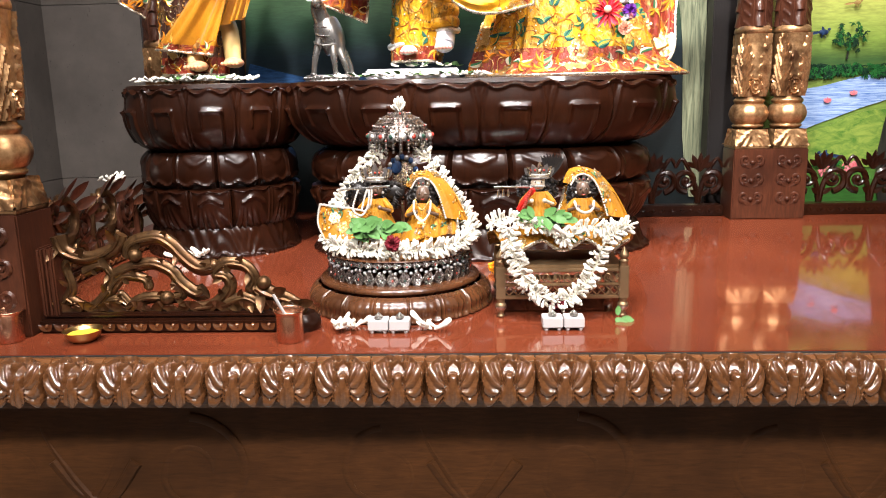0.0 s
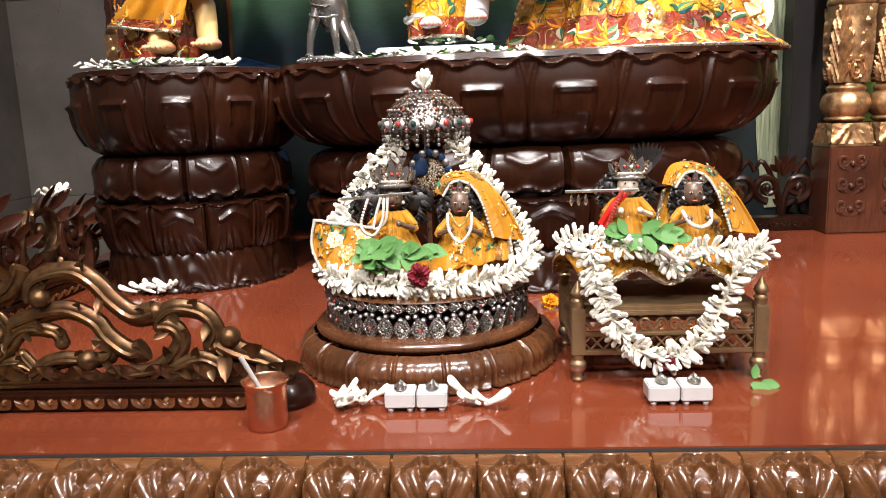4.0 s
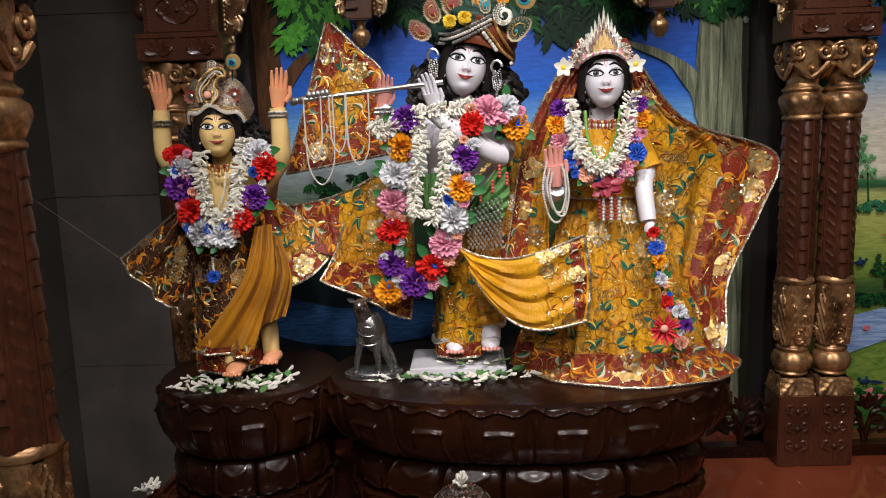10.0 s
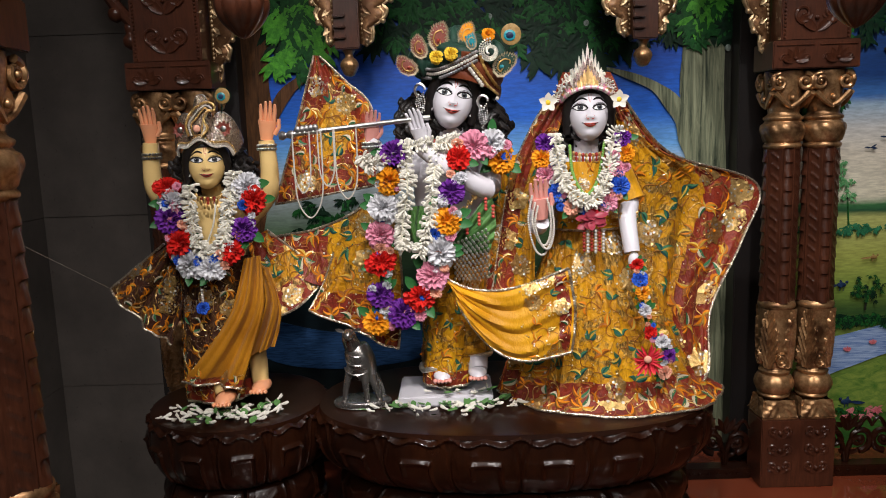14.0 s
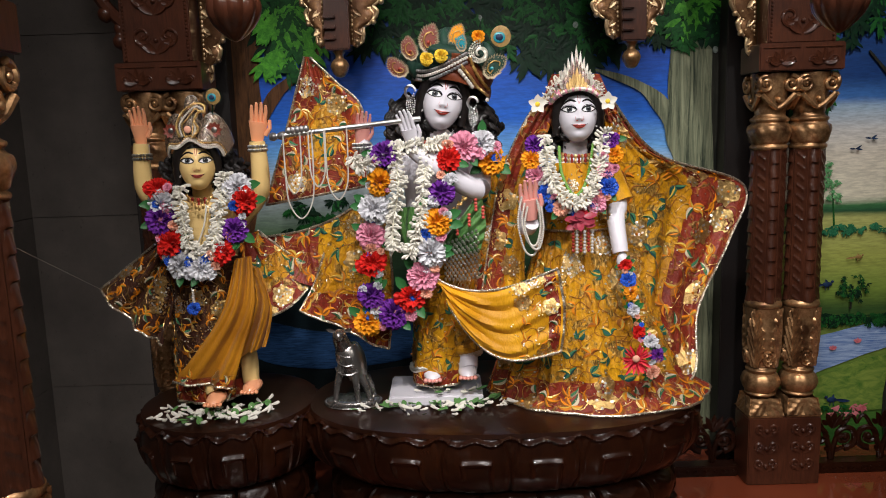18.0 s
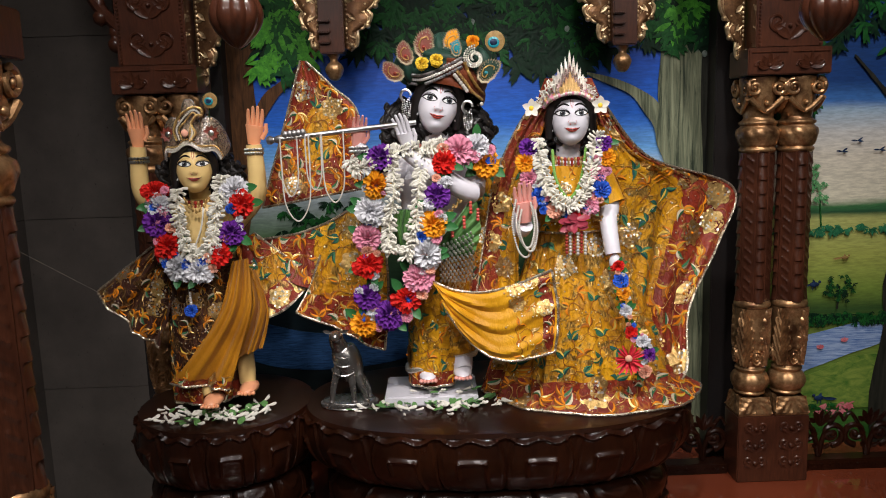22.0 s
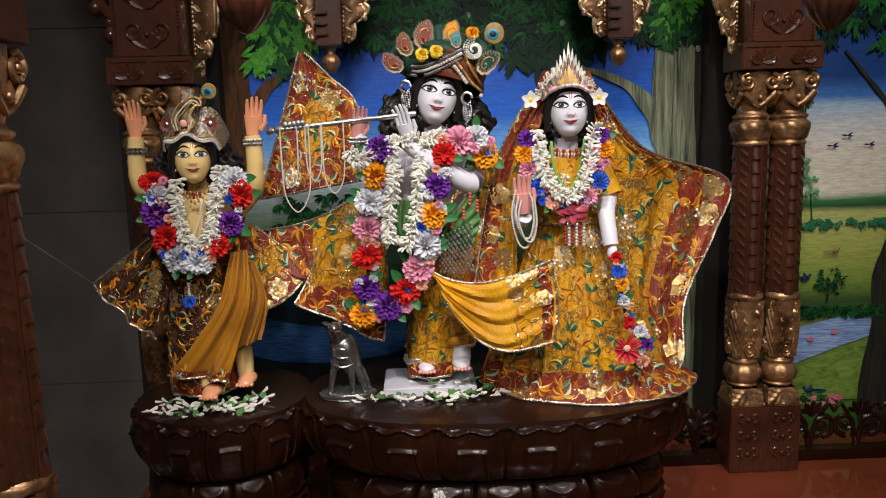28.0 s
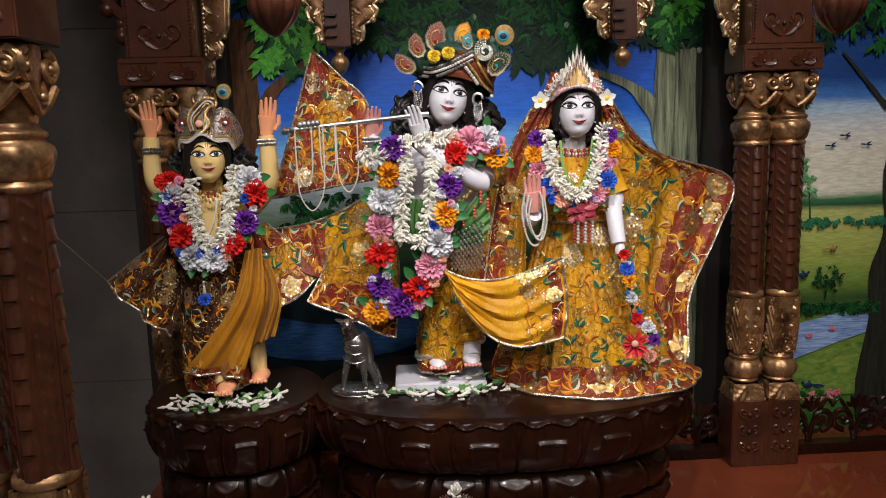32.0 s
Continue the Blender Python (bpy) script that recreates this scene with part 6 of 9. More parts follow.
def motifs(surface, count, seed, size=0.03, lift=0.003, zone=None, blooms=0.35, warm=None):
    """Embroidery that follows a surface: scalloped sequin blossoms, flame-shaped leaves and vines."""
    rnd = random.Random(seed)
    count, size = int(count * 1.9), size * 0.98
    g = G()
    done = []
    tries = 0
    while len(done) < count and tries < count * 14:
        tries += 1
        u, v = rnd.uniform(0.05, 0.95), rnd.uniform(0.04, 0.96)
        if zone and not zone(u, v):
            continue
        p = Vector(surface(u, v))
        flower = rnd.random() < blooms
        reach = size * (0.95 if flower else 0.72)
        if any((p - q).length < (reach + r) * 0.82 for q, r in done):
            continue
        e = 0.012
        du = (Vector(surface(min(u + e, 1), v)) - Vector(surface(max(u - e, 0), v))) / (min(u + e, 1) - max(u - e, 0))
        dv = (Vector(surface(u, min(v + e, 1))) - Vector(surface(u, max(v - e, 0)))) / (min(v + e, 1) - max(v - e, 0))
        n = du.cross(dv)
        if n.length < 1e-9:
            continue
        done.append((p, reach))
        n.normalize()
        if n.y > 0:
            n = -n
        a = du.normalized()
        b = n.cross(a)
        dva, dvb, dul = dv.dot(a), dv.dot(b), du.length
        turn = rnd.random() * 6.28
        ct, st = math.cos(turn), math.sin(turn)

        def at(x, y, up=0.0):
            """The point of the cloth x, y metres from the motif's middle, raised by up."""
            x, y = x * ct - y * st, x * st + y * ct
            t = y / dvb if abs(dvb) > 1e-6 else 0
            q = Vector(surface(min(max(u + (x - t * dva) / dul, 0.004), 0.996), min(max(v + t, 0.004), 0.996)))
            return q + n * (lift + up)

        def blade(x0, y0, ang, length, width, bend, slots):
            """A leaf of two tones, split along a bent spine."""
            verts, k = [], 6
            for i in range(k + 1):
                s = i / k
                ang2 = ang + bend * (s - 0.2)
                cx, cy = x0 + length * s * math.cos(ang2), y0 + length * s * math.sin(ang2)
                w = width * 0.5 * math.sin(math.pi * (0.06 + 0.94 * s) ** 0.75)
                nx, ny = -math.sin(ang2 + bend * 0.5), math.cos(ang2 + bend * 0.5)
                verts += [at(cx + nx * w, cy + ny * w), at(cx, cy, 0.0014), at(cx - nx * w, cy - ny * w)]
            for j in (0, 1):
                g.add(verts, [(3 * i + j, 3 * i + j + 1, 3 * i + j + 4, 3 * i + j + 3) for i in range(k)], slots[j])

        dark = bool(warm and warm(u, v))
        if flower:
            lobes, slot = rnd.choice((5, 6, 7)), (0 if rnd.random() < 0.82 else 1)
            m = lobes * 5
            lobe = lambda q: 0.72 + 0.28 * abs(math.cos(lobes * q / 2))
            ring = [at(size * 0.95 * lobe(q) * math.cos(q), size * 0.95 * lobe(q) * math.sin(q)) for q in (2 * math.pi * i / m for i in range(m))]
            g.add(ring + [at(0, 0, 0.001)], [(i, (i + 1) % m, m) for i in range(m)], 0)
            for k in range(46):
                q = k * 2.39996
                r1 = size * 0.92 * ((k + 0.5) / 46) ** 0.5 * lobe(q)
                c = at(r1 * math.cos(q), r1 * math.sin(q), 0.0014)
                nn = (n + a * rnd.uniform(-0.32, 0.32) + b * rnd.uniform(-0.32, 0.32)).normalized()
                e1 = nn.cross(b).normalized() * (size * 0.105)
                e2 = nn.cross(e1)
                g.add([c + e1 * math.cos(t) + e2 * math.sin(t) for t in (0, 1.05, 2.1, 3.14, 4.19, 5.24)], [(0, 1, 2, 3, 4, 5)], slot if rnd.random() < 0.8 else 1 - slot)
            g.ball(at(0, 0, 0.0035), size * 0.1, 6, 4, 3)
        elif dark:
            for k, ang in enumerate((0.0, 0.7, -0.75, 2.4)):
                slots = rnd.choice(((3, 7), (7, 3), (3, 4), (0, 3)))
                blade(0, 0, ang, size * (1.0 - 0.18 * abs(ang) ** 0.5), size * 0.3, rnd.choice((-0.9, 0.9)), slots)
            if rnd.random() < 0.55:
                blade(0, 0, 3.6, size * 0.9, size * 0.36, 0.7, (2, 6))
        else:
            kind = rnd.random()
            slots = (2, 5) if kind < 0.4 else ((0, 3) if kind < 0.72 else (3, 7))
            for ang, ln in ((0.0, 1.0), (1.0, 0.72), (-1.05, 0.72)):
                blade(0, 0, ang, size * ln, size * 0.32, rnd.choice((-0.7, 0.7)), slots if ang else (slots[0], 4))
        for _ in range(4):
            q, r0 = rnd.random() * 6.28, size * rnd.uniform(0.9, 1.5)
            mx, my = r0 * math.cos(q), r0 * math.sin(q)
            d = rnd.uniform(0.0014, 0.0026)
            g.add([at(mx + d * math.cos(t), my + d * math.sin(t), 0.0008) for t in (0.2, 1.25, 2.3, 3.35, 4.4, 5.45)] + [at(mx, my, 0.0022)], [(i, (i + 1) % 6, 6) for i in range(6)], rnd.choice((0, 1, 1)))
        if not flower:
            bend = rnd.choice((-1, 1))
            line = [at(-size * 0.24 * k, bend * size * 0.32 * math.sin(k * 0.8)) for k in range(6)]
            g.tube(line, size * 0.035, 4, 7 if not dark else 0)
    return g


MOTIF_MATS = [SEQUIN, SEQUIN_SILVER] + THREADS


def drape(left, right, folds=4, amp=0.01, phase=0.0, sag=0.0, belly=0.0):
    """A hanging surface between two edges, each given by a few points from top to bottom."""
    a, b = arc(left, 60), arc(right, 60)

    def fn(u, v):
        i = v * 60
        j = min(int(i), 59)
        p, q = a[j].lerp(a[j + 1], i - j), b[j].lerp(b[j + 1], i - j)
        c = p.lerp(q, u)
        w = math.sin(math.pi * u)
        c.y += amp * math.sin(2 * math.pi * folds * u + phase + 1.5 * v) * (0.35 + 0.65 * v) - belly * w
        c.y += 0.5 * amp * math.sin(2 * math.pi * folds * 1.7 * u * (1 + 0.3 * u) + 4 * v) * math.sin(2.3 * v + 3 * u)
        c.z -= sag * w
        return c

    return fn


def garment(owner, fn, mats, nu=60, nv=50, thick=0.003, bands=(), name="fabric", label="", edges="lrb", count=0, seed=1, size=0.03, zone=None, blooms=0.35):
    """Cloth under its thing: fabric, trimmed edges and raised embroidery. bands: (test(u, v), slot)."""
    g = G().sheet(fn, nu, nv, 0, thick)
    k = 0
    for j in range(nv):
        for i in range(nu):
            for test, slot in bands:
                if test((i + 0.5) / nu, (j + 0.5) / nv):
                    g.s[k] = slot
                    g.s[nu * nv + k] = slot
            k += 1
    part(name, g, mats, owner, label)
    lines = {"l": [fn(0, s / 60) for s in range(61)], "r": [fn(1, s / 60) for s in range(61)], "b": [fn(s / 60, 1) for s in range(61)], "t": [fn(s / 60, 0) for s in range(61)]}
    for e in edges:
        part("trim", G().tube([Vector(p) + Vector((0, -0.002, 0)) for p in lines[e]], 0.0034, 6), TRIM, owner, "sparkling silver edging")
    def base(u, v):
        """Whether the cloth there is one of the dark ones."""
        slot = 0
        for test, k in bands:
            if test(u, v):
                slot = k
        return mats[slot] in (MAROON, BROWN)

    if count:
        part("embroidery", motifs(fn, count, seed, size, thick * 0.5 + 0.0015, zone, blooms, base), MOTIF_MATS, owner, kind="stuff")


def wrap(cx, cy, top, base, a0, a1, folds=9, depth=0.045):
    """A skirt-like surface round an upright line: top and base are (x, y offset, z, half width, half depth)."""
    def fn(u, v):
        ang = radians(a0 + (a1 - a0) * u)
        e = v ** 0.85
        x, y, z, w, d = [p + (q - p) * e for p, q in zip(top, base)]
        f = 1 + depth * math.sin(folds * ang + 2 * v) * v + 0.4 * depth * math.sin(folds * 2.7 * ang)
        return Vector((cx + x + w * f * math.sin(ang), cy + y - d * f * math.cos(ang), z))

    return fn


# consort: skirt, bodice, veil
skirt = thing("skirt", "yellow embroidered skirt with a maroon hem worn by the consort", "skirt", at=(0.35, 2.06, 1.4))
fn = wrap(0.335, 2.07, (0, 0, 1.84, 0.075, 0.07), (0.035, 0.0, 1.395, 0.255, 0.175), -125, 125, 13, 0.065)
garment(skirt, fn, [YELLOW, MAROON], 130, 60, 0.003, [(lambda u, v: v > 0.84, 1)], "fabric", "", "b", 150, 5, 0.034, None, 0.3)
bodice = thing("bodice", "yellow silk bodice of the consort statue", "bodice", at=(0.333, 2.05, 1.85))
fn = wrap(0.333, 2.06, (0, 0, 1.985, 0.07, 0.05), (0, 0, 1.82, 0.082, 0.075), -150, 150, 6, 0.02)
garment(bodice, fn, [SATIN], 50, 20, 0.003, (), "fabric", "", "b", 20, 8, 0.02)
for at, at2 in (((0.405, 2.05, 1.975), (0.438, 2.02, 1.885)),):
    part("sleeve", G().tube([at, Vector(at).lerp(Vector(at2), 0.5), at2], 0.032, 16), SATIN, bodice)

veil = thing("veil", "embroidered maroon and yellow veil spread wide over the consort", "veil", at=(0.6, 2.12, 1.4))
fn = drape([(0.392, 2.050, 2.135), (0.421, 2.060, 2.032), (0.455, 2.080, 1.877), (0.477, 2.080, 1.689), (0.486, 2.050, 1.519), (0.474, 2.000, 1.402)], [(0.421, 2.060, 2.141), (0.550, 2.100, 1.997), (0.799, 2.170, 1.906), (0.752, 2.140, 1.759), (0.654, 2.080, 1.595), (0.632, 2.030, 1.447), (0.563, 1.990, 1.389)], 2.5, 0.012, 0.6)
garment(veil, fn, [YELLOW, MAROON], 70, 70, 0.003, [(lambda u, v: u > 0.52 + 0.06 * math.sin(7 * v), 1), (lambda u, v: v < 0.12 or v > 0.86, 1)], "fabric", "", "rt", 95, 15, 0.04, None, 0.42)
fn = drape([(0.319, 2.060, 2.185), (0.242, 2.050, 2.133), (0.187, 2.060, 2.047), (0.142, 2.080, 1.929), (0.113, 2.080, 1.773), (0.090, 2.060, 1.646)], [(0.317, 2.050, 2.171), (0.275, 2.050, 2.092), (0.236, 2.050, 1.984), (0.210, 2.040, 1.874), (0.199, 2.020, 1.751), (0.198, 2.000, 1.656)], 1.5, 0.01, 2.0)
garment(veil, fn, [MAROON, YELLOW], 34, 60, 0.003, [(lambda u, v: u > 0.5 and v > 0.35, 1)], "fabric", "", "l", 55, 19, 0.032, None, 0.5)
fn = drape([(0.284, 2.100, 2.205), (0.262, 2.100, 2.135), (0.263, 2.120, 2.009)], [(0.402, 2.100, 2.201), (0.430, 2.100, 2.129), (0.442, 2.120, 2.003)], 2, 0.01, 0)
garment(veil, fn, [MAROON], 20, 14, 0.003, (), "hood", "", "", 0)
# train of the veil on the pedestal
fn = wrap(0.4, 2.06, (0, 0, 1.44, 0.2, 0.14), (0.0, 0.0, 1.394, 0.275, 0.2), -120, 120, 8, 0.02)
garment(veil, fn, [MAROON], 90, 16, 0.003, (), "train", "", "b", 46, 23, 0.042, None, 0.35)

# yellow scarf between the two
scarf = thing("scarf", "yellow satin scarf with an embroidered end swept across the couple", "scarf", at=(0.15, 1.9, 1.6))
fn = drape([(-0.033, 1.930, 1.732), (-0.011, 1.910, 1.709), (0.004, 1.900, 1.670)], [(0.259, 1.870, 1.750), (0.273, 1.865, 1.650), (0.264, 1.860, 1.555)], 0, 0, 0, 0.0)
def scarf_fn(u, v, f=fn):
    p = f(u, v)
    p.z -= 0.085 * math.sin(math.pi * u ** 0.85) * (0.55 + 0.45 * v) * (1 - 0.25 * u)
    p.y += (0.006 * math.sin(v * 19 + 3 * u) + 0.003 * math.sin(v * 41 + 5 * u + 2 * math.sin(9 * u))) * (1 - 0.45 * u) - 0.02 * math.sin(math.pi * u)
    return p
garment(scarf, scarf_fn, [SATIN, MAROON], 70, 30, 0.003, [(lambda u, v: 0.87 < u < 0.97, 1)], "fabric", "", "brt", 40, 31, 0.024, lambda u, v: u > 0.66, 0.45)

# flute player: shawl, dhoti, sash
shawl = thing("shawl", "maroon and yellow embroidered shawl flying behind the flute player", "shawl", at=(-0.25, 2.12, 1.5))
fn = drape([(-0.342, 2.130, 2.270), (-0.383, 2.130, 2.143), (-0.425, 2.130, 2.017), (-0.463, 2.120, 1.895)], [(-0.328, 2.130, 2.267), (-0.264, 2.130, 2.203), (-0.198, 2.120, 2.126), (-0.193, 2.100, 1.939)], 1.5, 0.01, 0.4)
garment(shawl, fn, [MAROON, YELLOW], 60, 70, 0.003, [(lambda u, v: ((u - 0.55) / 0.22) ** 2 + ((v - 0.62) / 0.2) ** 2 < 1, 1)], "fabric", "", "lrb", 70, 41, 0.033, None, 0.2)
fn = drape([(-0.467, 2.100, 1.814), (-0.478, 2.100, 1.773), (-0.445, 2.080, 1.731)], [(-0.145, 2.070, 1.942), (-0.149, 2.050, 1.800), (-0.167, 2.030, 1.689)], 1.5, 0.012, 1.0, 0.03)
garment(shawl, fn, [MAROON, YELLOW], 50, 30, 0.003, [(lambda u, v: u > 0.45, 1)], "fabric", "", "lt", 40, 43, 0.034, None, 0.25)
fn = drape([(-0.308, 2.060, 1.774), (-0.340, 2.050, 1.690), (-0.373, 2.040, 1.632)], [(-0.139, 2.020, 1.832), (-0.133, 2.000, 1.694), (-0.148, 1.990, 1.534)], 1.5, 0.012, 2.0)
garment(shawl, fn, [YELLOW, MAROON], 44, 44, 0.003, [(lambda u, v: v > 0.6, 1)], "fabric", "", "brl", 44, 47, 0.036, None, 0.3)
fn = drape([(0.082, 2.100, 1.959), (0.096, 2.090, 1.816), (0.060, 2.070, 1.674)], [(0.176, 2.100, 2.012), (0.177, 2.080, 1.785), (0.186, 2.050, 1.616)], 1.5, 0.008, 0)
garment(shawl, fn, [YELLOW, MAROON], 24, 40, 0.003, [(lambda u, v: v > 0.75, 1)], "fabric", "", "", 24, 51, 0.03)

dhoti = thing("dhoti", "yellow embroidered wrap round the flute player's legs", "dhoti", at=(0, 2.03, 1.42))
fn = wrap(0.0, 2.05, (0.01, 0, 1.8, 0.085, 0.07), (-0.028, -0.01, 1.437, 0.062, 0.06), -160, 160, 7, 0.05)
garment(dhoti, fn, [YELLOW, MAROON], 70, 50, 0.003, [(lambda u, v: v > 0.88, 1)], "fabric", "", "b", 50, 55, 0.028, None, 0.3)
part("second_leg", G().tube(arc([(0.06, 2.05, 1.66), (0.039, 2.030, 1.582), (0.048, 2.020, 1.514)], 14), lambda t: 0.06 - 0.02 * t + 0.003 * math.sin(t * 30), 20), YELLOW, dhoti)
for at in ((-0.058, 2.010, 1.476), (0.048, 2.000, 1.514)):
    part("anklet", G().tube([(at[0] + 0.036 * math.cos(a), 2.03 + 0.036 * math.sin(a), at[2] + 0.004 * math.sin(3 * a)) for a in (k * math.pi / 12 for k in range(24))], 0.007, 8, 0, 1.0, True), SEQUIN_SILVER, dhoti)

sash = thing("sash", "pleated green sash with red tassels and silver netting", "sash", at=(0.03, 1.96, 1.8))
fn = drape([(-0.015, 1.965, 1.794), (-0.009, 1.965, 1.766), (-0.000, 1.965, 1.780)], [(0.090, 1.980, 1.924), (0.101, 1.970, 1.844), (0.083, 1.970, 1.776)], 0, 0)
def sash_fn(u, v, f=fn):
    p = f(u, v)
    p.y += 0.005 * math.sin(v * 34) - 0.015 * math.sin(math.pi * u)
    return p
garment(sash, sash_fn, [GREEN_CLOTH], 24, 60, 0.003, (), "fabric", "", "")
fn = drape([(-0.109, 1.950, 1.893), (-0.106, 1.945, 1.853), (-0.091, 1.950, 1.785)], [(-0.051, 1.950, 1.898), (-0.066, 1.945, 1.839), (-0.073, 1.950, 1.784)], 2.5, 0.008, 1)
garment(sash, fn, [GREEN_CLOTH], 24, 24, 0.003, (), "knot", "", "")
g = G()
for i in range(9):
    for j in range(13):
        x, y, z = (0.000, 1.952, 1.802)
        g.ball((x + 0.0095 * i + (0.0047 if j % 2 else 0), y - 0.012 * math.sin(i / 8 * 3.1), z - 0.0095 * j * (0.75 + 0.25 * i / 8) + 0.004 * i), (0.0036, 0.0036, 0.0045), 6, 4)
part("silver_net", g, SILVER, sash, "net of small silver drops", kind="stuff")
for at in ((0.077, 1.950, 1.907), (0.060, 1.940, 1.873), (0.031, 1.940, 1.852), (0.094, 1.950, 1.889)):
    g = G()
    for k in range(4):
        g.ball((at[0], at[1], at[2] - 0.008 * k), 0.0045, 8, 6)
    part("tassel", g, LIP, sash)
g = G()
for k in range(40):
    p = Vector((0.001, 1.940, 1.867)).lerp(Vector((0.073, 1.960, 1.942)), k / 39)
    g.ball(p + Vector((0, 0, -0.012 * abs(math.sin(k * 0.5)))), 0.0036, 6, 4)
part("bead_string", g, SEQUIN, sash, kind="stuff")

# golden deity: shawl, skirt, yellow drape
robe = thing("shawl", "dark brocade shawl with flaring ends on the golden deity", "shawl", at=(-0.62, 2.1, 1.6))
fn = drape([(-0.739, 2.060, 1.809), (-0.818, 2.070, 1.752), (-0.901, 2.080, 1.692)], [(-0.679, 2.020, 1.806), (-0.683, 2.010, 1.680), (-0.719, 2.000, 1.559)], 2.2, 0.014, 0.4, 0.012)
garment(robe, fn, [BROWN], 50, 44, 0.003, [(lambda u, v: False, 0)], "fabric", "", "lb", 40, 61, 0.03, None, 0.25)
fn = drape([(-0.519, 2.030, 1.814), (-0.497, 2.020, 1.701), (-0.467, 2.010, 1.616)], [(-0.473, 2.050, 1.838), (-0.385, 2.080, 1.759), (-0.304, 2.100, 1.750)], 1.2, 0.012, 0)
def flare(u, v, f=fn):
    p = f(u, v)
    p.z -= 0.03 * math.sin(math.pi * u) * v
    return p
garment(robe, flare, [MAROON, YELLOW], 50, 44, 0.003, [(lambda u, v: 0.3 < v < 0.6, 1)], "fabric", "", "br", 50, 63, 0.032, None, 0.3)
skirt2 = thing("skirt", "dark brown brocade skirt worn by the golden deity", "skirt", at=(-0.6, 2.05, 1.42))
fn = wrap(-0.602, 2.05, (0, 0, 1.78, 0.09, 0.075), (-0.018, 0, 1.415, 0.085, 0.075), -170, 170, 8, 0.06)
garment(skirt2, fn, [BROWN, MAROON], 70, 50, 0.003, [(lambda u, v: v > 0.85, 1)], "fabric", "", "b", 46, 67, 0.026, None, 0.35)
pleats = thing("pleated_drape", "pleated ochre satin drape falling across the brown skirt", "drape", at=(-0.58, 1.95, 1.5))
fn = drape([(-0.51, 1.965, 1.78), (-0.545, 1.945, 1.66), (-0.62, 1.94, 1.55), (-0.685, 1.95, 1.478)], [(-0.472, 1.975, 1.785), (-0.468, 1.955, 1.67), (-0.5, 1.95, 1.56), (-0.535, 1.95, 1.462)], 1.7, 0.012, 0.3)
garment(pleats, fn, [SATIN_OCHRE, MAROON], 90, 60, 0.003, [(lambda u, v: v > 0.9, 1)], "fabric", "", "b", 14, 65, 0.024, lambda u, v: v > 0.88, 0.5)
fn = drape([(-0.495, 1.985, 1.765), (-0.478, 1.975, 1.681), (-0.53, 1.97, 1.53)], [(-0.46, 1.995, 1.75), (-0.435, 1.985, 1.645), (-0.455, 1.985, 1.555)], 2.4, 0.014, 0.3)
garment(pleats, fn, [SATIN_OCHRE], 50, 40, 0.003, (), "side_fold", "", "")

# ---- flowers ----
def petal_mat(name, dark, light, rough=0.6):
    n = Net(name)
    f, v = n.noise(60, 3), n.noise(300, 3, 0.6, (1, 1, 0.3))
    c = n.mix(n.island(), n.ramp(f, [(0.3, dark), (0.7, light)]), n.ramp(f, [(0.3, light), (0.7, dark)]))
    n.bump(v, 0.2, 0.0006)
    return n.finish(c, rough, 0, 0, 0.25, f, 0.03, 0.0)


WHITE_PETAL = petal_mat("white_petal", (0.56, 0.53, 0.45), (0.76, 0.74, 0.67))
CREAM_PETAL = petal_mat("cream_petal", (0.5, 0.47, 0.34), (0.72, 0.7, 0.58))
LEAF_GREEN = petal_mat("garland_leaf", (0.012, 0.075, 0.02), (0.04, 0.17, 0.045), 0.4)
BASIL_GREEN = petal_mat("basil_leaf", (0.045, 0.13, 0.03), (0.12, 0.26, 0.08), 0.5)
BLOOMS = {
    "red": petal_mat("red_petal", (0.42, 0.005, 0.004), (0.72, 0.018, 0.01)),
    "purple": petal_mat("purple_petal", (0.06, 0.008, 0.15), (0.2, 0.03, 0.36)),
    "orange": petal_mat("orange_petal", (0.66, 0.2, 0.004), (0.84, 0.4, 0.012)),
    "white": petal_mat("white_silk_petal", (0.5, 0.5, 0.53), (0.72, 0.72, 0.75)),
    "pink": petal_mat("pink_petal", (0.56, 0.16, 0.26), (0.78, 0.38, 0.48)),
    "blue": petal_mat("blue_petal", (0.01, 0.05, 0.4), (0.04, 0.16, 0.65)),
    "peach": petal_mat("peach_petal", (0.65, 0.27, 0.18), (0.8, 0.45, 0.32)),
    "crimson": petal_mat("crimson_petal", (0.1, 0.005, 0.012), (0.24, 0.014, 0.026)),
    "yellow": petal_mat("yellow_petal", (0.66, 0.42, 0.02), (0.82, 0.6, 0.06)),
    "magenta": petal_mat("magenta_petal", (0.55, 0.012, 0.03), (0.8, 0.06, 0.09)),
}


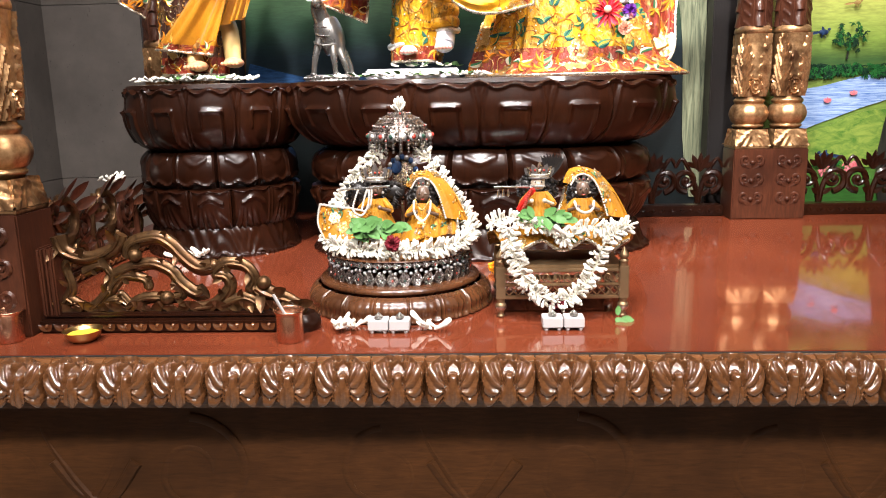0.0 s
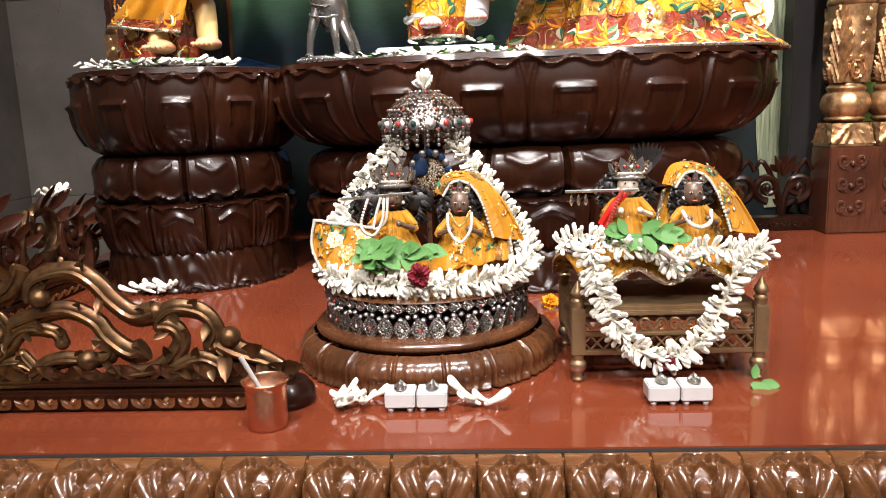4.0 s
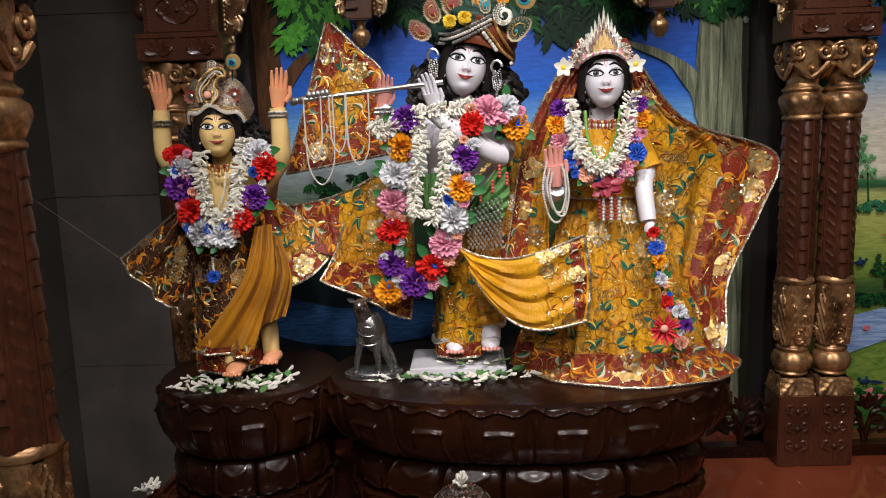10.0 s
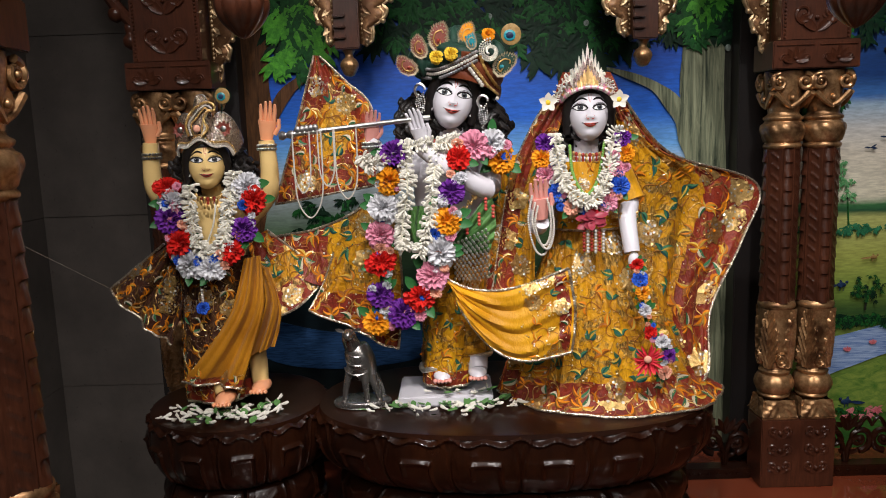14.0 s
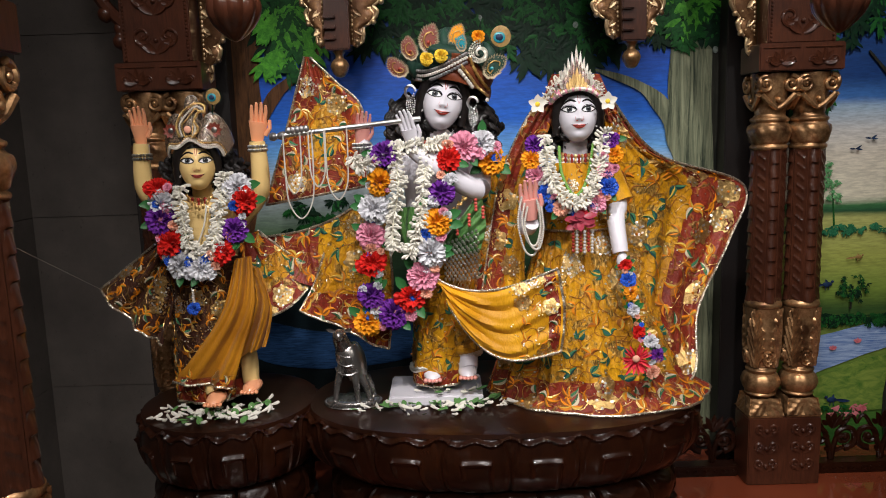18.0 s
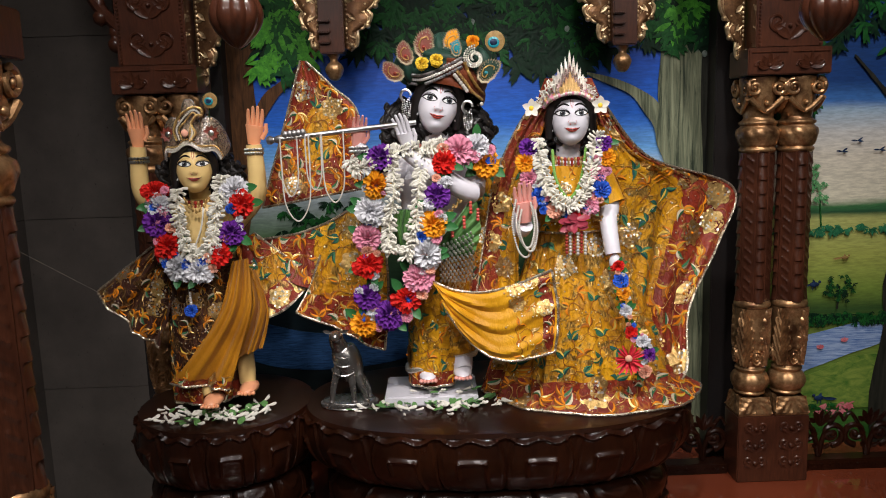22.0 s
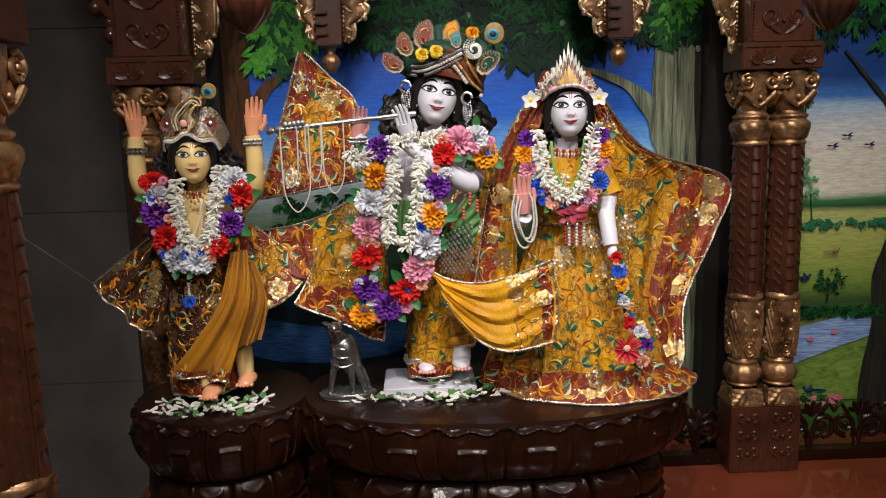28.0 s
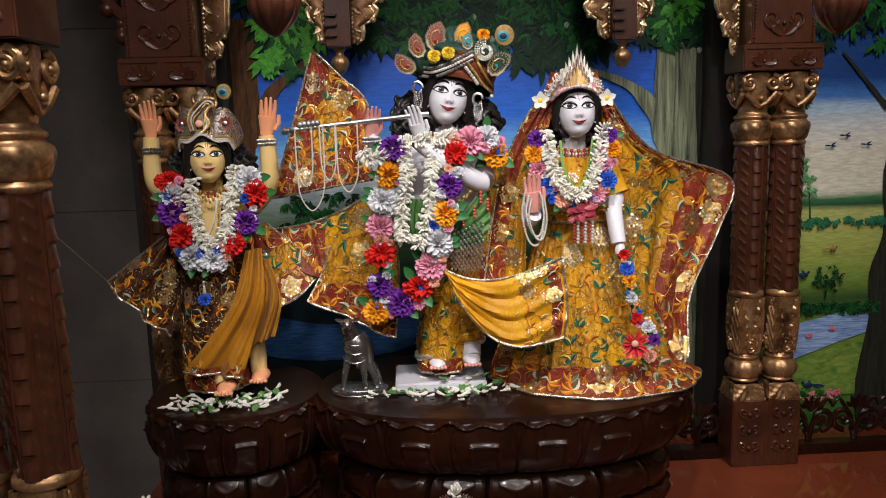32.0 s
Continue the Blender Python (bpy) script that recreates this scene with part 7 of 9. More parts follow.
def bloom_mesh(colour, kind="ruffled"):
    """A silk flower of unit radius that faces +z."""
    rnd = random.Random(len(colour) * 7 + len(kind))
    g = G()
    if kind == "ruffled":
        layers = ((0.0, 9, 1.0, -0.1), (0.4, 9, 1.0, 0.28), (0.15, 9, 0.97, 0.6), (0.5, 8, 0.9, 0.9), (0.2, 6, 0.82, 1.15), (0.6, 4, 0.74, 1.4))
    else:
        layers = ((0.0, 16, 1.0, 0.05), (0.24, 16, 0.9, 0.25), (0.1, 13, 0.66, 0.55), (0.5, 10, 0.42, 0.9))
    for shift, count, full, rise in layers:
        for k in range(count):
            a = 2 * math.pi * (k + shift) / count + rnd.uniform(-0.28, 0.28)
            tilt = rise + rnd.uniform(-0.3, 0.3)
            ln = full * rnd.uniform(0.72, 1.1)
            d = Vector((math.cos(a) * math.cos(tilt), math.sin(a) * math.cos(tilt), 0.75 * math.sin(tilt)))
            n = Vector((-math.cos(a) * math.sin(tilt), -math.sin(a) * math.sin(tilt), math.cos(tilt)))
            s = d.cross(n).normalized()
            wide = (0.42 if kind == "ruffled" else 0.13) * ln

            def fn(u, v):
                q = 2 * u - 1
                w = q * wide * (0.12 + 0.88 * v ** 0.8)
                if kind == "ruffled":
                    tip = 1 - 0.16 * q * q + 0.05 * math.sin(u * 21 + 2 * k)
                    return d * (ln * v * tip) + s * w + n * (0.12 * math.sin(u * 15 + k) * v * v - 0.1 * v * v)
                return d * (ln * v * (1 - 0.3 * q * q)) + s * w * (1 - 0.4 * v * v) + n * (0.1 * v * v + 0.05 * abs(q))

            g.grid(fn, 8 if kind == "ruffled" else 3, 3)
    return g.data("flower_" + colour + "_" + kind, BLOOMS[colour], 60)


MESHES = {}


def bloom(colour, kind="ruffled"):
    if (colour, kind) not in MESHES:
        MESHES[colour, kind] = bloom_mesh(colour, kind)
    return MESHES[colour, kind]


def bud_mesh():
    """A tuberose bud: a plump pale tube, gently bent, with lobes closed at its tip, along +z, unit long."""
    prof = [(0.001, 0), (0.07, 0.03), (0.09, 0.22), (0.125, 0.5), (0.155, 0.75), (0.12, 0.93), (0.05, 1.0), (0.001, 1.0)]
    g = G().lathe(mesh_profile(prof, 14), seg=10, shape=lambda a, r, z: r * (1 + 0.3 * math.cos(3 * a) * max(0, z)))
    g.v = [(x + 0.16 * z * z, y * 0.8, z) for x, y, z in g.v]
    return g.data("floret", WHITE_PETAL, 60)


BUD = bud_mesh()
LEAF = G().leaf((0, 0, 0), (1, 0, 0.1), (0, 0, 1), 1.0, 0.55, 0, 0.15, 6).data("leaf", LEAF_GREEN, 60)
BASIL = G().leaf((0, 0, 0), (1, 0, 0.1), (0, 0, 1), 1.0, 0.6, 0, 0.2, 6).data("basil_leaf", BASIL_GREEN, 60)


def white_garland(label, line, step, size, seed, per=3, group="white flower garlands"):
    """Tuberose florets strung round a cord."""
    rnd = random.Random(seed)
    coarse = arc(line, 120)
    run = sum((q - p).length for p, q in zip(coarse, coarse[1:]))
    n = max(6, int(run / step))
    pts = arc(line, n)
    mid = pts[n // 2]
    gar = thing("garland", label, "garland", group, at=tuple(round(c, 3) for c in mid))
    part("cord", G().tube(pts, size * 0.12, 5), CREAM_PETAL, gar)
    for i, p in enumerate(pts):
        d = (pts[min(i + 1, n)] - pts[max(i - 1, 0)]).normalized()
        side = d.cross(Vector((0, -1, 0.2))).normalized()
        up = side.cross(d)
        for k in range(per):
            a = radians(rnd.uniform(-18, 48) if rnd.random() < 0.8 else rnd.uniform(40, 90))
            if (k + i) % 2:
                a = math.pi - a
            out = side * math.cos(a) + up * math.sin(a) + d * rnd.uniform(-0.65, 0.75)
            place("floret", BUD, gar, frame_at(p + d * rnd.uniform(-0.002, 0.002), d, out, size * rnd.uniform(0.7, 1.2)))
    return gar


def silk_garland(label, spots, seed, radius=0.026, leaves=2):
    """Large silk flowers with leaves; spots: (place, colour)."""
    rnd = random.Random(seed)
    gar = thing("garland", label, "garland", "silk flower garlands", at=spots[0][0])
    part("cord", G().tube(arc([Vector(p) + Vector((0, 0.012, 0)) for p, c in spots], 80), 0.004, 6), LEAF_GREEN, gar)
    for i, (p, colour) in enumerate(spots):
        p = Vector(p)
        face = Vector((rnd.uniform(-0.25, 0.25), -1, rnd.uniform(-0.1, 0.35)))
        place("flower", bloom(colour), gar, frame_at(p, (1, 0, rnd.uniform(-1, 1)), face, radius * rnd.uniform(0.92, 1.12)), colour + " silk flower")
        for k in range(leaves):
            a = rnd.random() * 6.28
            place("leaf", LEAF, gar, frame_at(p + Vector((math.cos(a) * radius * 0.5, 0.006, math.sin(a) * radius * 0.5)), (math.cos(a), -0.2, math.sin(a)), (0, -1, 0.2), radius * rnd.uniform(0.9, 1.25)))
        if i + 1 < len(spots):
            q = p.lerp(Vector(spots[i + 1][0]), 0.5)
            for k in range(3):
                c = rnd.choice(("white", "peach", "blue", "pink"))
                off = Vector((rnd.uniform(-1, 1), -0.2, rnd.uniform(-1, 1))) * radius * 0.7
                place("small_flower", bloom(c), gar, frame_at(q + off, (1, 0, 0), (rnd.uniform(-0.4, 0.4), -1, rnd.uniform(-0.3, 0.5)), radius * rnd.uniform(0.28, 0.45)))
    return gar


silk_garland("long garland of red, purple, orange, white and pink silk flowers", [((-0.135, 1.930, 2.023), "purple"), ((-0.146, 1.925, 1.959), "orange"), ((-0.162, 1.925, 1.897), "white"), ((-0.174, 1.925, 1.831), "pink"), ((-0.174, 1.920, 1.768), "red"), ((-0.180, 1.920, 1.691), "purple"), ((-0.190, 1.920, 1.627), "orange"), ((-0.127, 1.915, 1.646), "purple"), ((-0.084, 1.910, 1.684), "red"), ((-0.052, 1.910, 1.734), "pink"), ((-0.032, 1.905, 1.790), "white"), ((-0.015, 1.905, 1.864), "orange"), ((-0.004, 1.910, 1.932), "purple"), ((0.014, 1.920, 2.005), "red"), ((0.051, 1.940, 2.030), "pink"), ((0.094, 1.960, 2.039), "white"), ((0.115, 1.970, 2.001), "orange")], 1, 0.036)
silk_garland("garland of red, white and purple silk flowers on golden deity", [((-0.684, 1.970, 1.956), "red"), ((-0.674, 1.960, 1.923), "white"), ((-0.678, 1.955, 1.883), "purple"), ((-0.657, 1.945, 1.825), "red"), ((-0.634, 1.940, 1.773), "white"), ((-0.582, 1.935, 1.764), "white"), ((-0.532, 1.940, 1.800), "red"), ((-0.500, 1.945, 1.855), "purple"), ((-0.475, 1.955, 1.920), "red"), ((-0.491, 1.965, 1.954), "white")], 2, 0.035)
silk_garland("garland of small mixed silk flowers on the consort's chest", [((0.220, 1.960, 2.033), "purple"), ((0.211, 1.950, 1.999), "orange"), ((0.220, 1.945, 1.959), "pink"), ((0.245, 1.940, 1.916), "blue"), ((0.281, 1.935, 1.885), "peach"), ((0.322, 1.930, 1.862), "magenta"), ((0.362, 1.935, 1.893), "pink"), ((0.389, 1.940, 1.928), "blue"), ((0.387, 1.945, 1.970), "pink"), ((0.406, 1.950, 2.005), "orange"), ((0.399, 1.960, 2.040), "purple")], 3, 0.025)
silk_garland("narrow garland of beads and flowers down the consort's side", [((0.422, 1.900, 1.748), "red"), ((0.429, 1.895, 1.715), "blue"), ((0.434, 1.890, 1.684), "orange"), ((0.439, 1.885, 1.641), "white"), ((0.450, 1.880, 1.592), "red"), ((0.477, 1.875, 1.569), "white"), ((0.491, 1.870, 1.536), "purple"), ((0.480, 1.865, 1.497), "peach")], 4, 0.0175, 5)
big = thing("gerbera", "large magenta gerbera pinned to the consort's hem", "flower", at=(0.437, 1.850, 1.534))
place("petals", bloom("magenta", "daisy"), big, frame_at((0.437, 1.850, 1.534), (1, 0, 0), (0, -1, 0.1), 0.042))
part("heart", G().ball((0.434, 1.838, 1.538), (0.009, 0.005, 0.009), 10, 6), BLOOMS["peach"], big)

for line, seed in (([(-0.110, 1.930, 2.022), (-0.104, 1.915, 1.948), (-0.121, 1.905, 1.845), (-0.117, 1.900, 1.800)], 1), ([(-0.029, 1.935, 2.035), (-0.044, 1.915, 1.959), (-0.058, 1.900, 1.857), (-0.083, 1.895, 1.787)], 2), ([(-0.124, 1.930, 2.028), (-0.071, 1.925, 2.039), (-0.013, 1.930, 2.041), (0.015, 1.945, 2.046)], 3), ([(-0.208, 1.925, 2.018), (-0.189, 1.920, 1.996), (-0.144, 1.930, 2.013)], 4)):
    white_garland("white tuberose garland hanging down the flute player's chest", line, 0.0044, 0.0205, seed, 4)
for line, seed in (([(-0.628, 1.965, 1.959), (-0.626, 1.950, 1.896), (-0.611, 1.940, 1.823), (-0.592, 1.935, 1.803)], 5), ([(-0.521, 1.970, 1.990), (-0.531, 1.950, 1.920), (-0.541, 1.940, 1.854), (-0.562, 1.935, 1.804)], 6)):
    white_garland("white tuberose garland on the golden deity's chest", line, 0.0044, 0.0205, seed, 4)
white_garland("white tuberose garland round the consort's neck", [(0.243, 1.965, 2.054), (0.246, 1.945, 2.000), (0.263, 1.930, 1.935), (0.307, 1.920, 1.893), (0.350, 1.930, 1.926), (0.370, 1.945, 1.996), (0.387, 1.965, 2.058)], 0.0046, 0.0205, 7, 4)


def bead_string(label, line, r, mat, n, cat="necklace"):
    t = thing("bead_necklace", label, cat, "strings of beads", at=tuple(line[0]))
    g = G()
    for p in arc(line, n):
        g.ball(p, r, 7, 5)
    part("bead_strand", g, mat, t, kind="stuff")
    return t


PEARL = simple("pearl", (0.5, 0.46, 0.4), (0.7, 0.66, 0.6), 60, 0.18, 0.2, coat=0.4)
GREEN_BEAD = simple("green_bead", (0.1, 0.25, 0.05), (0.22, 0.4, 0.1), 60, 0.25)
RUBY = simple("ruby_bead", (0.2, 0.02, 0.02), (0.36, 0.05, 0.03), 90, 0.2)
bead_string("string of green beads on the consort's yellow bodice", [(0.278, 1.960, 2.025), (0.282, 1.940, 1.960), (0.309, 1.930, 1.912), (0.339, 1.940, 1.945), (0.359, 1.960, 2.029)], 0.0042, GREEN_BEAD, 60)
for k in range(3):
    bead_string("triple string of white pearls hung over the raised hand", [(0.182, 1.905, 1.914), (0.172, 1.900, 1.857), (0.187, 1.900, 1.791), (0.210, 1.900, 1.781), (0.226, 1.900, 1.835), (0.217, 1.905, 1.906)][0:6] if k == 0 else [(x + 0.006 * k, y - 0.004 * k, z - 0.008 * k) for x, y, z in ((0.182, 1.905, 1.907), (0.175, 1.900, 1.863), (0.190, 1.900, 1.817), (0.208, 1.900, 1.812), (0.218, 1.900, 1.855), (0.214, 1.905, 1.906))], 0.0029, PEARL, 62)
bead_string("string of dark green stones on the golden deity's chest", [(-0.627, 1.985, 1.898), (-0.621, 1.975, 1.858), (-0.606, 1.965, 1.810), (-0.589, 1.963, 1.800), (-0.574, 1.965, 1.814), (-0.565, 1.975, 1.856), (-0.561, 1.985, 1.902)], 0.0046, DARK_GREEN, 26)
for cx, z, s in ((0.334, 2.012, 1.0), (0.002, 2.05, 1.05), (-0.603, 1.935, 0.92)):
    choker = thing("choker", "jewelled choker of red stones and gold close round the neck", "necklace", "chokers", at=(cx, 2.03, z))
    for k in range(15):
        a = radians(-75 + 10.7 * k)
        at = (cx + 0.045 * s * math.sin(a), 2.06 - 0.052 * s * math.cos(a), z - 0.012 * math.cos(a))
        part("stone", G().ball(at, (0.0045, 0.004, 0.006), 6, 5), RUBY if k % 2 else SEQUIN, choker)
        part("drop", G().lathe([(0.001, -0.018), (0.004, -0.012), (0.002, -0.004), (0.001, 0)], at, 6), RUBY if k % 2 else SEQUIN, choker)
for at, r in (((-0.738, 2.030, 2.032), 0.021), ((-0.453, 2.030, 2.045), 0.021), ((-0.187, 1.945, 2.043), 0.02), ((0.416, 2.000, 1.855), 0.03)):
    b = thing("bracelet", "silver beaded bracelet on the statue's wrist", "bracelet", "bracelets", at=at)
    for dz in (-0.005, 0.004):
        g = G()
        for k in range(18):
            a = 2 * math.pi * k / 18
            g.ball((at[0] + r * math.cos(a), at[1] + r * math.sin(a), at[2] + dz), 0.0042, 6, 4)
        part("bead_band", g, SILVER if r < 0.022 else SEQUIN, b, kind="stuff")
sacred = thing("sacred_thread", "white cord across the golden deity's bare chest", "cord", at=(-0.6, 1.98, 1.85))
part("cord", G().tube(arc([(-0.574, 1.985, 1.925), (-0.582, 1.975, 1.865), (-0.606, 1.980, 1.810)], 14), 0.0022, 6), WHITE_PETAL, sacred)
pend = thing("pendant_drops", "row of small gold drops on the golden deity's chest", "necklace", at=(-0.6, 1.98, 1.9))
for k in range(9):
    p = arc([(-0.621, 1.985, 1.933), (-0.592, 1.980, 1.905), (-0.557, 1.985, 1.934)], 8)[k]
    part("gold_drop", G().ball(p, (0.004, 0.003, 0.007), 8, 6), SEQUIN, pend)

# flute with hanging strings
flute = thing("flute", "silver flute with a chased end held by the flute player", "flute", at=(-0.204, 1.920, 2.086))
a, b = Vector((-0.388, 1.930, 2.071)), Vector((-0.047, 1.930, 2.102))
part("tube", G().tube([a.lerp(b, k / 12) for k in range(13)], 0.0062, 14), SILVER, flute)
part("end_knob", G().tube([a.lerp(b, k / 40 - 0.03) for k in range(5)], lambda t: 0.0085 + 0.003 * math.sin(9 * t), 14), TARNISH, flute)
for k in range(5):
    p = a.lerp(b, 0.1 + 0.03 * k) + Vector((0, -0.004, 0.009))
    part("filigree", G().ball(p, (0.008, 0.005, 0.009), 8, 6), TARNISH, flute)
for x0, x1, dip in ((515, 566, 0.2), (560, 588, 0.13), (590, 629, 0.165), (515, 545, 0.14)):
    p, q = Vector((-0.359, 1.918, 2.077)), Vector((-0.217, 1.918, 2.088))
    e0, e1 = p.lerp(q, (x0 - 520) / 110), p.lerp(q, (x1 - 520) / 110)
    low = e0.lerp(e1, 0.5) - Vector((0, 0, dip))
    down = Vector((0, 0, -dip * 0.8))
    part("hanging_string", G().tube(arc([e0, e0 + down * 0.5, e0.lerp(e1, 0.08) + down, low, e0.lerp(e1, 0.92) + down, e1 + down * 0.5, e1], 48), 0.0018, 7), PEARL, flute, "looped string of white beads")

# ---- head-dresses ----
from mathutils.bvhtree import BVHTree

TURQUOISE = simple("turquoise", (0.01, 0.16, 0.2), (0.03, 0.3, 0.36), 80, 0.25)
JEWEL_RED = simple("red_cloth_motif", (0.1, 0.014, 0.01), (0.26, 0.05, 0.025), 260, 0.45, bump=0.5)


def bead_edge(g, pts, r, slot=0):
    for p in pts:
        g.ball(p, r, 6, 4, slot)


def paisley(owner, at, size, turn, mat, tilt=0.0):
    """A flat embroidered paisley: pointed fan with a braided rim, a coloured field and a curled line."""
    c = Vector(at)
    ux = Vector((math.cos(turn), 0, math.sin(turn)))
    uz = Vector((-math.sin(turn), 0, math.cos(turn)))
    rim = []
    for k in range(40):
        a = 2 * math.pi * k / 40
        tip = max(0, math.cos((a - math.pi / 2) / 2)) ** 7
        r = size * (0.62 + 0.55 * tip + 0.035 * math.cos(9 * a))
        rim.append(c + ux * (math.cos(a) * r * 0.8 + 0.28 * size * tip ** 2) + uz * (math.sin(a) * r))
    k = len(rim)
    front, mid, back = Vector((0, -0.003, 0)), Vector((0, -0.006, 0)), Vector((0, 0.003, 0))
    body = G().add([p + front for p in rim] + [c + mid] + [p + back for p in rim], [(i, (i + 1) % k, k) for i in range(k)] + [(i, k + 1 + i, k + 1 + (i + 1) % k, (i + 1) % k) for i in range(k)])
    part("paisley", body, mat, owner)
    g = G()
    for p in rim:
        g.leaf(c + (p - c) * 0.86 + front, (p - c).normalized(), (0, -1, 0), size * 0.26, size * 0.12, 0, 0.2, 2)
    bead_edge(g, [c + (p - c) * 0.8 + mid * 0.8 for p in rim[::2]], size * 0.05)
    part("braid_rim", g, BRAID, owner, "cream and gold braided rim", kind="stuff")
    curl = [c + (p - c) * 0.55 + mid for p in rim[6:34]] + [c + ux * size * 0.1 + mid]
    part("curl", G().tube(curl, size * 0.05, 5), LEAF_GOLD, owner)
    part("stone", G().ball(c + mid * 1.1, (size * 0.13, 0.003, size * 0.13), 8, 6), TURQUOISE if mat is not JEWEL_RED else RUBY, owner)


BRAID = simple("cream_braid", (0.12, 0.085, 0.045), (0.4, 0.32, 0.2), 300, 0.42, 0.35, bump=0.6)
LEAF_GOLD = simple("gold_cord", (0.35, 0.2, 0.05), (0.6, 0.38, 0.12), 200, 0.35, 0.6, bump=0.4)
turban = thing("turban", "dark green and rust turban with pearl strings and jewelled paisleys", "turban", at=(0.02, 2.05, 2.19))
HUB = Vector((0.028, 2.050, 2.218))


def swath(u, v):
    """The wound cloth: u round the head from the brow, v from the lower edge to the crown."""
    a = 2 * math.pi * u
    low = -0.042 + 0.012 * math.cos(a) - 0.02 * math.sin(a) - 0.012 * math.sin(a) ** 2
    wind = 5.5 * v + 0.55 * math.sin(a + 0.9) + 0.25 * math.sin(2 * a)
    fold = abs(math.sin(math.pi * wind)) ** 0.6
    b = 0.5 * math.pi * v
    r = (math.cos(b) ** 0.55) * (0.9 + 0.16 * math.sin(math.pi * min(1, v * 1.15))) * (0.955 + 0.07 * fold) + 0.012 * math.sin(9 * a + 14 * v)
    z = low + (0.082 - low) * math.sin(b) ** 0.9
    return HUB + Vector((0.106 * r * math.sin(a) + 0.06 * z, -0.092 * r * math.cos(a), z))


g = G().grid(swath, 96, 60, 0, True)
for k in range(len(g.f)):
    u, v = (k % 96) / 96, (k // 96) / 60
    if 0.0 <= u < 0.24 and v < 0.34 - 0.9 * u + 0.02 * math.sin(40 * u) or 0.94 < u and v < 0.3 * (u - 0.94) / 0.06:
        g.s[k] = 1
part("wrap", g, [DARK_GREEN, RUST], turban, "wound dark green and rust cloth")
for at, r in (((-0.062, 2.02, 2.235), 0.034), ((0.022, 2.015, 2.268), 0.038), ((0.104, 2.02, 2.235), 0.036)):
    g = G()
    g.grid(lambda u, v: Vector(at) + Vector((math.sin(2 * math.pi * u) * math.cos(math.pi * (v - 0.5)), -math.cos(2 * math.pi * u) * math.cos(math.pi * (v - 0.5)), 1.15 * math.sin(math.pi * (v - 0.5)))) * (r * (1 + 0.1 * math.sin(10 * math.pi * u + 5 * v))), 60, 24, 0, True)
    part("puff", g, DARK_GREEN, turban, "gathered puff of dark green cloth")
CLOTH = BVHTree.FromPolygons([swath(i / 64, j / 40) for j in range(41) for i in range(64)], [(j * 64 + i, j * 64 + (i + 1) % 64, (j + 1) * 64 + (i + 1) % 64, (j + 1) * 64 + i) for j in range(40) for i in range(64)])


def strung(line, n, r):
    """Beads that lie on the front of the turban's cloth along a line."""
    g = G()
    for p in arc(line, n):
        hit = CLOTH.ray_cast(Vector((p.x, 1.7, p.z)), Vector((0, 1, 0)))[0]
        g.ball((p.x, (hit.y if hit else p.y) - r * 0.7, p.z), r, 8, 6)
    return g


for dz, mat in ((0.0, TARNISH), (0.0105, PEARL), (0.02, TARNISH)):
    line = [Vector(p) + Vector((0, 0, dz)) for p in ((-0.069, 1.980, 2.200), (-0.032, 1.965, 2.192), (0.012, 1.960, 2.204), (0.064, 1.960, 2.228))]
    part("pearl_string", strung(line, 26, 0.0042), mat, turban, kind="stuff")
for dz, r, mat in ((0.0, 0.0052, PEARL), (0.012, 0.004, SEQUIN)):
    line = [Vector(p) + Vector((0.3 * dz, 0, dz)) for p in ((0.048, 1.960, 2.209), (0.069, 1.960, 2.183), (0.088, 1.965, 2.158), (0.111, 1.980, 2.141))]
    part("pearl_string", strung(line, 13 if dz == 0 else 18, r), mat, turban, kind="stuff")
cord = [Vector((p.x, (CLOTH.ray_cast(Vector((p.x, 1.7, p.z)), Vector((0, 1, 0)))[0] or p).y - 0.004, p.z)) for p in arc([(0.072, 1.960, 2.239), (0.085, 1.960, 2.208), (0.102, 1.970, 2.183), (0.120, 1.980, 2.166)], 20)]
part("gold_cord", G().tube(cord, lambda t: 0.0038 + 0.001 * math.sin(50 * t), 7), LEAF_GOLD, turban)
for at, s, turn, mat in (((-0.094, 1.985, 2.219), 0.03, 1.1, JEWEL_RED), ((-0.067, 1.985, 2.259), 0.029, 0.5, JEWEL_RED), ((-0.023, 1.985, 2.278), 0.036, 0.05, JEWEL_RED), ((0.042, 1.975, 2.282), 0.03, 0.0, BLOOMS["orange"]), ((0.053, 1.962, 2.267), 0.02, 0.2, TURQUOISE), ((0.124, 1.985, 2.214), 0.034, -0.6, DARK_GREEN)):
    paisley(turban, at, s, turn, mat)
g = G()
for q in range(3):
    bead_edge(g, spiral((0.096, 1.962, 2.248), 0.029 - 0.006 * q, 0.006, 90, 1.4, (1, 0, 0), (0, 0, 1), 40 - 6 * q), 0.0026)
part("silver_swirl", g, SEQUIN_SILVER, turban, "silver beaded swirl", kind="stuff")
for at, c in (((-0.029, 1.955, 2.239), "yellow"), ((0.005, 1.950, 2.245), "yellow"), ((0.093, 1.975, 2.288), "orange")):
    place("marigold", bloom(c), turban, frame_at(at, (1, 0, 0), (0, -1, 0.3), 0.017), "fluffy marigold")
